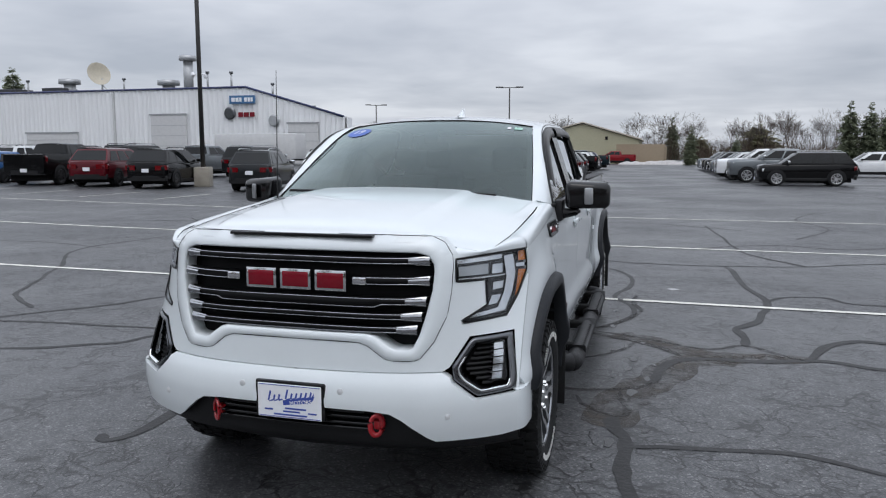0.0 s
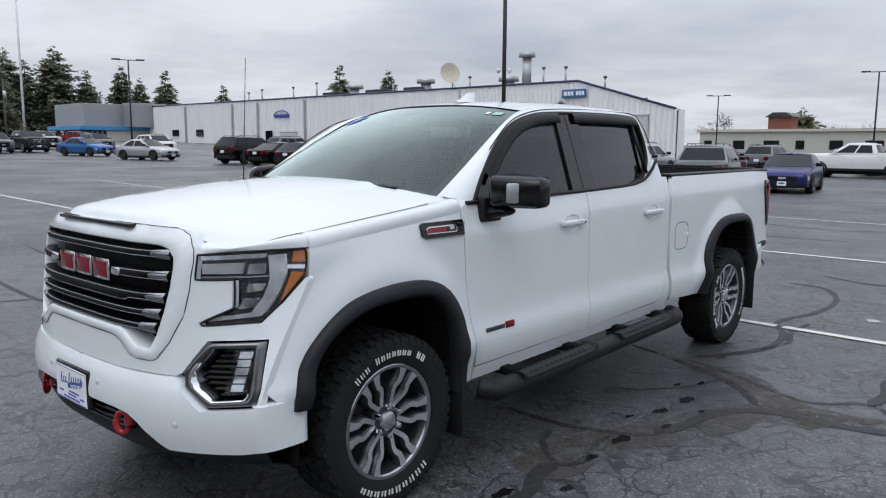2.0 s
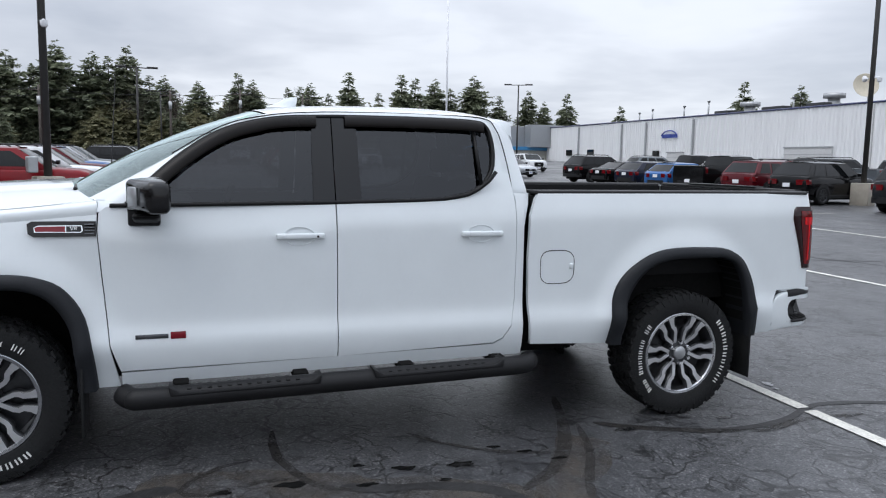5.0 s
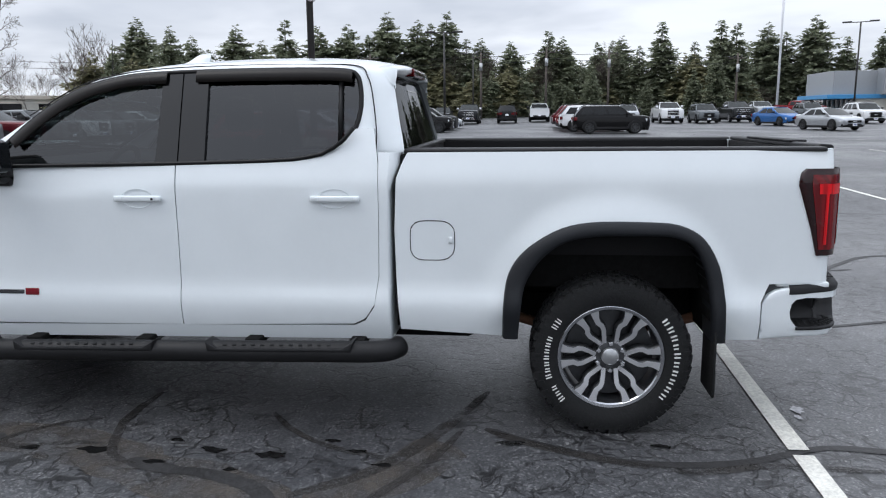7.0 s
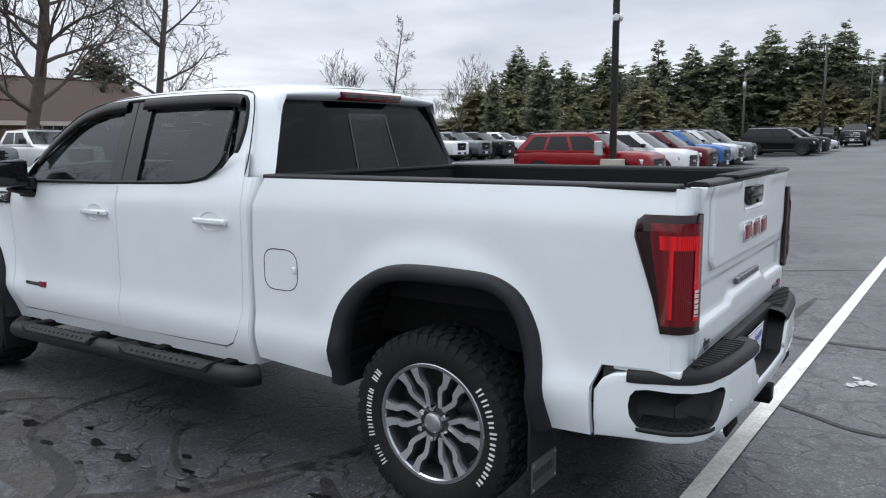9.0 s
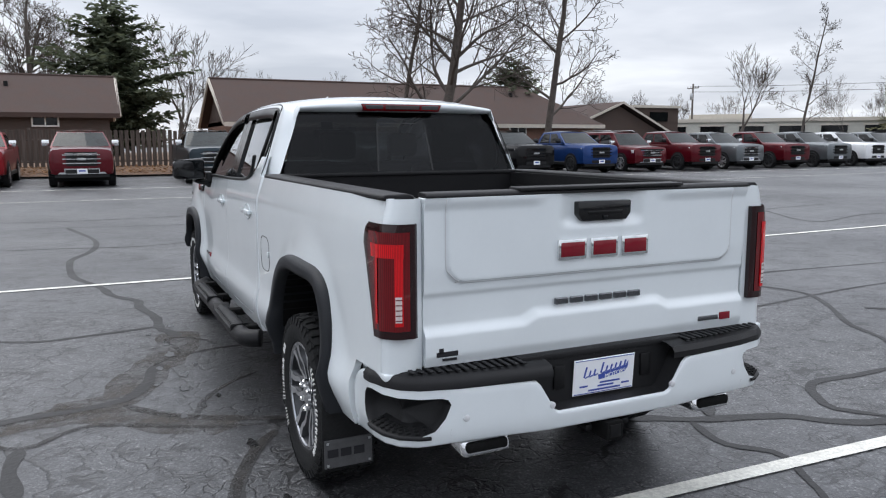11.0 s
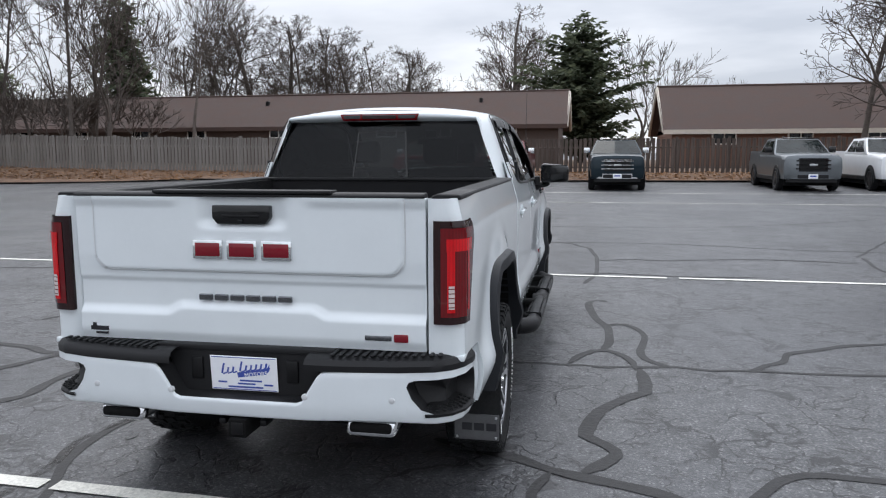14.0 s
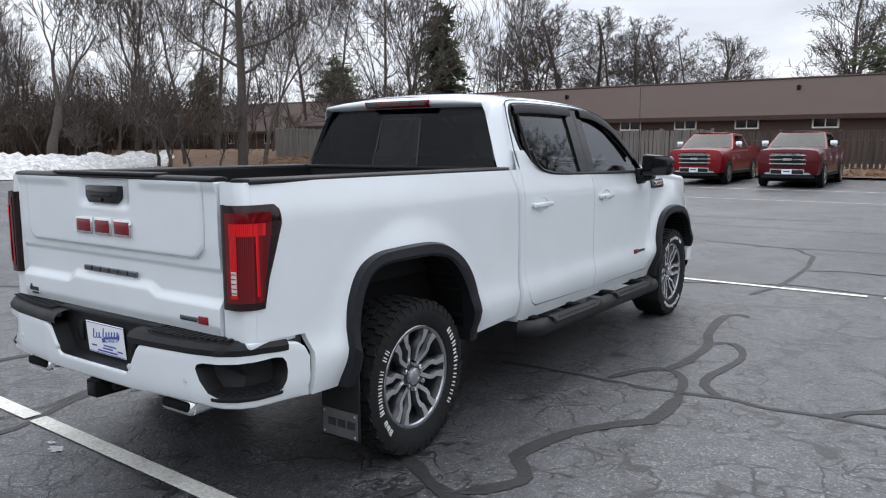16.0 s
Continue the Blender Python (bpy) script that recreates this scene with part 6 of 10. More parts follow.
        tagged(rb, "black tubular side step with moulded treads")
        pts = spline([(0.98, -1.36, 0.41), (1.035, -1.31, 0.398), (1.06, -1.2, 0.40), (1.06, -0.4, 0.412), (1.06, 0.4, 0.425), (1.06, 0.78, 0.432), (1.03, 0.88, 0.435), (0.97, 0.915, 0.437)], 40)
        part("step_tube", sided(sx, tube(pts, 0.056, 14)), "black_plastic", rb)
        for y0, y1, z in ((-1.08, -0.42, 0.405), (-0.02, 0.64, 0.42)):
            pad = prism([(y0 - 0.06, z + 0.066), (y0, z + 0.03), (y1, z + 0.03 + 0.01), (y1 + 0.06, z + 0.075), (y1 + 0.05, z + 0.02), (y0 - 0.05, z + 0.01)], 1.0, 1.118, "X", 0.008, 2)
            part("step_pad", sided(sx, pad), "black_plastic", rb)
            for k in range(12):
                yy = y0 + 0.03 + k * (y1 - y0 - 0.06) / 12
                part("tread_bar", sided(sx, box_bm(1.015, 1.10, yy, yy + 0.022, z + 0.036 + 0.01 * k / 12, z + 0.046 + 0.01 * k / 12, 0.003, 1)), "rubber", rb)
        for yy in (-1.12, -0.5, 0.1, 0.66):
            part("step_bracket", sided(sx, box_bm(0.70, 1.03, yy, yy + 0.08, 0.43 + 0.01 * yy, 0.475 + 0.01 * yy, 0.008)), "underbody", rb)
        # ---- mud flaps
        for y, z0, z1, x0, x1 in ((-1.545, 0.21, 0.62, 0.845, 1.035), (2.50, 0.222, 0.66, 0.80, 1.035)):
            fl = part("mud_flap", sided(sx, box_bm(x0, x1, y - 0.007, y + 0.007, z0, z1, 0.005, 2)), "rubber", T, "black rubber mud flap")
            if y > 0:
                pl = part("flap_plate", sided(sx, box_bm(x0 + 0.008, x1 - 0.006, y + 0.006, y + 0.012, z0 + 0.012, z0 + 0.142, 0.003, 1)), "flap_plate", fl, "grey metal flap plate")
                for k in range(3):
                    xa = x0 + 0.045 + k * 0.06
                    part("plate_bar", sided(sx, box_bm(xa, xa + 0.05, y + 0.011, y + 0.014, z0 + 0.06, z0 + 0.098, 0.003, 1)), "ink_black", pl)
                for xa, za in ((x0 + 0.022, z0 + 0.026), (x1 - 0.022, z0 + 0.026), (x0 + 0.022, z0 + 0.126), (x1 - 0.022, z0 + 0.126)):
                    part("plate_bolt", sided(sx, box_bm(xa - 0.006, xa + 0.006, y + 0.011, y + 0.015, za - 0.006, za + 0.006, 0.003, 1)), "galvanised", pl)
        # door badge: a grey bar and a red one
        part("door_badge", sided(sx, box_bm(side_x(-1.2, 0.70) - 0.004, side_x(-1.2, 0.70) + 0.006, -1.295, -1.135, 0.69, 0.713, 0.003)), "dark_chrome", T)
        part("door_badge", sided(sx, box_bm(side_x(-1.1, 0.70) - 0.004, side_x(-1.1, 0.70) + 0.007, -1.125, -1.05, 0.685, 0.722, 0.003)), "emblem_red", T)
    build_truck_front(T)
    build_truck_back(T)
    build_truck_cab(T)
    return T


RING_OUT = [(0.0, 1.333), (0.40, 1.333), (0.59, 1.327), (0.645, 1.30), (0.678, 1.25), (0.684, 1.20), (0.682, 1.10), (0.668, 0.99), (0.62, 0.88), (0.566, 0.809), (0.54, 0.799), (0.45, 0.799), (0.415, 0.809), (0.345, 0.861), (0.305, 0.875), (0.0, 0.876)]
RING_IN = [(0.0, 1.262), (0.38, 1.262), (0.54, 1.259), (0.585, 1.245), (0.608, 1.21), (0.612, 1.18), (0.607, 1.10), (0.585, 1.0), (0.56, 0.91), (0.535, 0.858), (0.52, 0.849), (0.462, 0.848), (0.44, 0.856), (0.375, 0.902), (0.335, 0.912), (0.0, 0.912)]


def both(half):
    """A half outline from the middle over the top to the middle below, made whole."""
    return half + [(-x, z) for x, z in half[-2:0:-1]]


def build_truck_front(T):
    # ---- fascia panels between grille, lamps and bumper
    ring_mid = [(a[0] * 0.6 + b[0] * 0.4, a[1] * 0.6 + b[1] * 0.4) for a, b in zip(RING_OUT, RING_IN)]
    lamp_in = [(0.688, 1.231), (0.692, 1.126), (0.798, 1.125), (0.808, 1.021), (0.718, 0.964), (0.726, 0.946), (0.889, 0.959), (0.922, 1.035), (0.949, 1.13)]
    for sx in (1, -1):
        poly = [(0.0, 0.745), (0.66, 0.752), (0.684, 0.768), (0.757, 0.894), (0.921, 0.897), (0.948, 0.70), (0.947, 0.646), (0.957, 0.646), (0.956, 0.70), (0.953, 0.92), (0.953, 1.04), (0.954, 1.12)] + lamp_in[::-1] + [(0.70, 1.25), (0.64, 1.318), (0.55, 1.332), (0.0, 1.336)] + ring_mid
        fas = part("front_fascia", sided(sx, sheet(poly, on_front, 0.03, (0, 0.03, 0))), "paint_white", T, "white front fascia", 50)
        # ---- headlamp
        hl = [(0.692, 1.227), (0.698, 1.132), (0.804, 1.131), (0.815, 1.018), (0.726, 0.961), (0.732, 0.953), (0.887, 0.966), (0.918, 1.04), (0.945, 1.145), (0.943, 1.18), (0.934, 1.244), (0.88, 1.241), (0.80, 1.238)]
        deep = lambda d: (lambda x, z: (x - 0.25 * d * smooth01(0.8, 0.93, x), front_y(x, z) + d, z))
        h = part("headlight", sided(sx, sheet(hl, deep(0.03), 0.025)), "lamp_inner", T, "LED headlight with a bright C-shaped bar")
        for nm, poly, d, mt in (("bezel", [(0.893, 1.225), (0.907, 1.14), (0.90, 1.06), (0.880, 0.985), (0.742, 0.967), (0.757, 0.983), (0.852, 1.0), (0.870, 1.06), (0.876, 1.13), (0.861, 1.222)], 0.012, "lamp_bezel"),
                                ("lamp_unit", [(0.822, 1.19), (0.822, 1.15), (0.860, 1.15), (0.858, 1.19)], 0.016, "chrome"), ("lamp_unit", [(0.828, 1.112), (0.828, 1.078), (0.864, 1.083), (0.866, 1.112)], 0.016, "chrome"),
                                ("lamp_unit", [(0.826, 1.055), (0.815, 1.014), (0.848, 1.018), (0.860, 1.055)], 0.016, "chrome"), ("lamp_strip", [(0.698, 1.19), (0.704, 1.152), (0.808, 1.152), (0.806, 1.195)], 0.018, "satin_silver"),
                                ("lamp_strip", [(0.690, 1.221), (0.694, 1.205), (0.855, 1.212), (0.852, 1.231)], 0.016, "lamp_bezel"), ("lamp_shelf", [(0.704, 1.143), (0.706, 1.137), (0.87, 1.137), (0.87, 1.143)], 0.01, "lamp_bezel"),
                                ("marker_lens", [(0.917, 1.153), (0.944, 1.148), (0.924, 1.066), (0.912, 1.04), (0.914, 1.08)], 0.006, "amber"), ("marker_bar", [(0.905, 1.183), (0.941, 1.179), (0.943, 1.163), (0.907, 1.167)], 0.005, "chrome"),
                                ("marker_lens", [(0.913, 1.193), (0.939, 1.191), (0.933, 1.237), (0.911, 1.234)], 0.006, "amber")):
            part(nm, sided(sx, sheet(poly, deep(d), 0.02, (0, 0.01, 0))), mt, h)
        lens = part("lens_cover", sided(sx, sheet(hl, deep(0.001), 0.025)), "lamp_glass", h, "clear lamp cover")
        lens.visible_shadow = False
        part("lamp_gasket", sided(sx, tube([deep(-0.001)(p.x, p.y) for p in even(hl + hl[:1], 120)], 0.004, 5)), "dark_trim", h)
        # ---- fog lamp bezel
        fog = [(0.706, 0.716), (0.694, 0.768), (0.765, 0.886), (0.915, 0.889), (0.945, 0.70), (0.943, 0.652), (0.80, 0.640)]
        fin = [(0.733, 0.728), (0.726, 0.765), (0.782, 0.862), (0.893, 0.865), (0.917, 0.70), (0.914, 0.676), (0.812, 0.668)]
        rows = []
        for a, b in zip(even(fog + fog[:1], 48), even(fin + fin[:1], 48)):
            rows.append([Vector(on_front(*(a.lerp(b, t)))) + Vector((0, dy, 0)) for t, dy in ((0, 0.01), (0.0, -0.006), (0.4, -0.014), (0.85, -0.008), (1, 0.02), (1.0, 0.09))])
        fz = part("fog_bezel", sided(sx, grid_bm(rows)), "dark_chrome", T, "dark metal fog lamp surround with a chrome edge", 30)
        rows = []
        turn = fog[4:] + fog[:4]
        turn_in = fin[4:] + fin[:4]
        for a, b in zip(even(turn + turn[:1], 48), even(turn_in + turn_in[:1], 48)):
            if a.x < 0.72 or a.y < 0.70:
                rows.append([Vector(on_front(*(a.lerp(b, t)))) + Vector((0, dy, 0)) for t, dy in ((0.72, -0.013), (0.78, -0.018), (0.98, -0.01), (1.0, 0.012))])
        part("bezel_edge", sided(sx, grid_bm(rows[:-1])), "chrome", fz)
        part("fog_back", sided(sx, sheet(fin, lambda x, z: (x - 0.02, front_y(x, z) + 0.08, z), 0.05)), "black_plastic", fz)
        for k in range(9):
            z = 0.682 + k * 0.021
            x0 = 0.735 + 0.56 * max(0, z - 0.765) + 1.2 * max(0, 0.735 - z)
            part("bezel_rib", sided(sx, grid_bm([[Vector((x, front_y(x, z) + dy, z + dz)) for x in np.linspace(x0 + 0.01, 0.845, 5)] for dy, dz in ((0.08, 0.008), (0.035, 0.004), (0.035, -0.004), (0.08, -0.008))])), "black_plastic", fz)
        for k in range(5):
            z = 0.70 + k * 0.031
            part("fog_lamp", sided(sx, sheet([(0.848, z), (0.848, z + 0.026), (0.885, z + 0.026), (0.885, z)], lambda x, zz: (x, front_y(x, zz) + 0.018, zz), 0.02, (0, 0.03, 0))), "chrome", fz)
        part("lens_cover", sided(sx, sheet([(0.84, 0.69), (0.84, 0.862), (0.892, 0.862), (0.908, 0.69)], lambda x, zz: (x, front_y(x, zz) + 0.008, zz), 0.02, (0, 0.03, 0))), "lamp_glass", fz)
        # ---- bumper wing: white, wrapping to the wheel
        wing = [(0.0, 0.742), (0.655, 0.748), (0.69, 0.728), (0.70, 0.708), (0.79, 0.630), (0.94, 0.641), (0.955, 0.648), (0.955, 0.46), (0.90, 0.452), (0.635, 0.447), (0.60, 0.468), (0.50, 0.55), (0.45, 0.578), (0.36, 0.588), (0.0, 0.592)]
        bp = sheet(wing, lambda x, z: (x, front_y(x, z) - 0.008 - 0.018 * smooth01(0.745, 0.70, z), z), 0.03, (0, 0.04, 0))
        rows = []
        for z in np.linspace(0.46, 0.648, 8):
            y0 = front_y(0.955, z) - 0.026
            rows.append([Vector((0.955 + dx, y0 + dy, z)) for dx, dy in ((0, 0), (0.008, 0.009), (0.015, 0.02), (0.022, 0.037), (0.028, 0.062), (0.032, 0.095), (0.035, 0.15))] + [Vector((0.99, -2.50, z)), Vector((0.985, -2.475, z)), Vector((0.93, -2.475, z))])
        grid_bm(rows, bm=bp)
        top = [Vector((0.955, front_y(0.955, 0.648) - 0.026, 0.648)), Vector((0.977, front_y(0.955, 0.648) + 0.011, 0.648)), Vector((0.987, front_y(0.955, 0.648) + 0.069, 0.648)), Vector((0.99, -2.475, 0.648)), Vector((0.91, -2.475, 0.66)), Vector((0.91, front_y(0.93, 0.66), 0.66))]
        bp.faces.new([bp.verts.new(p) for p in top])
        part("front_bumper", sided(sx, bp), "paint_white", T, "white front bumper", 50)
        # parking sensors
        for x, z in ((0.235, 0.665), (0.687, 0.565)):
            s = lathe([(0.0, -0.004), (0.011, -0.004), (0.014, -0.002), (0.014, 0.01)], 16, "Y")
            for v in s.verts:
                v.co += Vector((x, front_y(x, z) - 0.026, z))
            part("parking_sensor", sided(sx, s), "sensor_grey", T)
        # tow hooks
        hook = tube([(0.392 + 0.03 * math.cos(a), -2.97 + 0.03 * math.sin(a) * 0, 0.52 + 0.044 * math.sin(a)) for a in np.linspace(-math.pi, math.pi, 25)], 0.0115, 10, cap=False)
        for v in hook.verts:
            v.co = Vector((0.385 + (v.co.x - 0.385) * 0.75, -2.965 + (v.co.y + 2.97) + (v.co.x - 0.385) * 0.6, v.co.z))
        hk = part("tow_hook", sided(sx, hook), "hook_red", T, "red recovery hook")
        part("hook_shank", sided(sx, box_bm(0.37, 0.402, -2.95, -2.78, 0.495, 0.535, 0.008)), "hook_red", hk)
        # rounded shoulder between hood and headlight
        xs = np.linspace(0.675, 0.936, 22)
        low = [Vector(on_front(x, z)) for x, z in zip(xs, np.interp(xs, [0.68, 0.80, 0.936], [1.231, 1.243, 1.249]))]
        high = even([(0.684, -2.862 + 0.222 * 0.855 ** 2.6, 1.33 - 0.085 * 0.855 ** 2.7), (0.75, -2.862 + 0.222 * 0.9375 ** 2.6, 1.33 - 0.085 * 0.9375 ** 2.7), (0.80, -2.64, 1.2455), (0.845, -2.5, 1.283), (0.857, -2.405, 1.296)], 22)
        low[-1], high[-1] = Vector(on_side(-2.39, 1.246)) - Vector((0.001, 0, 0)), Vector((0.859, -2.38, 1.2975))
        rows = []
        for k, (a, b) in enumerate(zip(low, high)):
            f = k / 21
            out = Vector((0.026 * f, -0.012, 0.012 + 0.012 * f)) * min(1.0, (b - a).length / 0.07)
            rows.append([a.lerp(b, t) + out * math.sin(math.pi * t) * (1 - 0.3 * t) for t in np.linspace(0, 1, 7)])
        part("hood_edge", sided(sx, grid_bm(rows)), "paint_white", T, "", 60)
        part("hood_gap", sided(sx, tube([b + Vector((0.003, -0.001, 0.001)) for b in high[9:]], 0.0024, 5)), "dark_trim", T)
    # ---- black lower valence and intake
    rows = []
    for x in np.linspace(-0.95, 0.95, 41):
        a = abs(x)
        rows.append([Vector((x, front_y(x, 0.5) + 0.035, min(0.60, 0.47 + 1.2 * max(0, 0.6 - a)) if a < 0.62 else 0.452)), Vector((x, front_y(x, 0.45) + 0.012, 0.452)), Vector((x, front_y(x, 0.42) + 0.03, 0.40)), Vector((x, front_y(x, 0.42) + 0.16, 0.33 + 0.02 * a)), Vector((x, front_y(x, 0.42) + 0.4, 0.31 + 0.02 * a))])
    val = part("front_valence", grid_bm(rows), "black_plastic", T, "black lower valence with an intake", 40)
    for z in (0.49, 0.515, 0.545, 0.57):
        w = 0.33 + (0.57 - z) * 0.9
        part("intake_bar", grid_bm([[Vector((x, front_y(x, z) + dy, z + dz)) for x in np.linspace(-w, w, 17)] for dy, dz in ((0.03, 0.008), (0.004, 0.006), (0.004, -0.004), (0.03, -0.008))]), "gloss_black", val)
    # ---- grille
    out, inn = both(RING_OUT), both(RING_IN)
    n = len(out)
    rows = []
    for i in range(n + 1):
        a, b = Vector(out[i % n]), Vector(inn[i % n])
        row = []
        for t, dy in ((0, 0.012), (0.0, -0.002), (0.02, -0.0035), (0.45, -0.004), (0.90, -0.004), (1.0, 0.006), (1.0, 0.10)):
            q = a.lerp(b, t)
            row.append(Vector((q.x, front_y(q.x, q.y) + dy, q.y)))
        rows.append(row)
    G = new("grille")
    G.parent = T
    tagged(G, "black grille with dark chrome bars in a white surround")
    part("grille_surround", grid_bm(rows), "paint_white", G, "", 24)
    part("panel_gap", tube([(p.x, front_y(p.x, p.y) - 0.001, p.y) for p in even([Vector(q) for q in out + out[:1]], 160)], 0.0020, 5, cap=False), "dark_trim", G)
    part("grille_back", sheet(both([(a * 1.02, b) for a, b in RING_IN]), lambda x, z: (x, front_y(x, z) + 0.095, z), 0.06), "grille_black", G)

    def bar(x0, x1, z, h, mt="dark_chrome", step_in=None):
        xs = np.linspace(x0, x1, 25)
        rows = []
        for dy, f in ((0.06, 1.0), (0.018, 1.0), (0.004, 0.7), (0.004, -0.7), (0.02, -1.0), (0.06, -1.0)):
            row = []
            for x in xs:
                zz = z + f * h / 2
                if step_in and f < 0 and abs(x) < step_in:
                    zz -= 0.012
                row.append(Vector((x, front_y(x, z) + dy, zz)))
            rows.append(row)
        return grid_bm(rows)

    for z, w, h, st in ((1.225, 0.59, 0.028, None), (1.052, 0.585, 0.03, 0.37), (0.987, 0.57, 0.024, None), (0.93, 0.535, 0.024, None)):
        b = part("grille_bar", bar(-w, w, z, h, step_in=st), "grille_black", G, "black grille bar with bright edges", 60)
        for s in (0.5, -0.5):
            part("bar_edge", tube([(x, front_y(x, z) + 0.006, z + s * h * 0.8 - (0.012 if st and s < 0 and abs(x) < st else 0)) for x in np.linspace(-w * 0.97, w * 0.97, 41)], 0.003, 5), "smoked_chrome", b)
    for sx in (1, -1):
        b = part("grille_bar", sided(sx, bar(0.30, 0.6, 1.14, 0.034)), "grille_black", G)
        for s in (0.5, -0.5):
            part("bar_edge", sided(sx, tube([(x, front_y(x, 1.14) + 0.006, 1.14 + s * 0.027) for x in np.linspace(0.31, 0.59, 15)], 0.003, 5)), "smoked_chrome", b)
        part("bar_tip", sided(sx, box_bm(0.27, 0.335, -2.925, -2.90, 1.122, 1.158, 0.008, 2)), "chrome", b)
        for z, w in ((1.225, 0.592), (1.14, 0.596), (1.052, 0.584), (0.987, 0.568), (0.93, 0.55)):
            rows = []
            for t in np.linspace(0, 1, 4):
                x = w - 0.085 * t
                rows.append([Vector((x, front_y(x, z) + dy, z + s * (0.023 - 0.007 * t))) for dy, s in ((0.012, 0.9), (-0.002, 0.2), (0.006, -0.9))])
            part("bar_end", sided(sx, grid_bm(rows)), "smoked_chrome", G)
    emblem(G, 0.50, 0.092, 3, -2.905, 0.0, 1.135, "emblem_red", 0.016, -1)
    # plate
    part("plate_holder", box_bm(-0.168, 0.168, -3.0, -2.97, 0.523, 0.693, 0.01, 2), "gloss_black", T)
    licence_plate(T, "front_plate", pose(0, -3.003, 0.604), "white dealer plate with blue script bars")
    # mast aerial on the right fender
    part("aerial", tube([(-0.80, -1.56, 1.39), (-0.805, -1.55, 1.45), (-0.82, -1.50, 2.2)], [0.008, 0.004, 0.002], 6), "dark_trim", T)


def tailgate_y(x, z):
    a = abs(x)
    # upper shield panel, raised inside a groove, with rounded lower corners
    r = 0.075
    qx, qz = a - (0.70 - r), (1.126 + r) - z
    sdf = math.hypot(max(qx, 0), max(qz, 0)) + min(max(qx, qz), 0) - r
    inside = smooth01(0.006, -0.010, sdf)
    shelf = smooth01(1.095, 1.07, z) * smooth01(0.972 - 0.03 * smooth01(0.30, 0.38, a), 1.0 - 0.03 * smooth01(0.30, 0.38, a), z)
    low = smooth01(0.985 - 0.03 * smooth01(0.29, 0.37, a), 0.955 - 0.03 * smooth01(0.29, 0.37, a), z)
    pocket = smooth01(0.22, 0.15, a) * smooth01(1.30, 1.36, z)
    y = 3.062 + 0.014 * inside - 0.006 * (1 - inside) * smooth01(1.2, 1.1, z) - 0.010 * shelf + 0.014 * low - 0.022 * pocket
    y += 0.02 * smooth01(1.395, 1.44, z) * smooth01(0.25, 0.35, a) * 0.6
    y -= 0.014 * smooth01(0.86, 0.80, z)
    return y


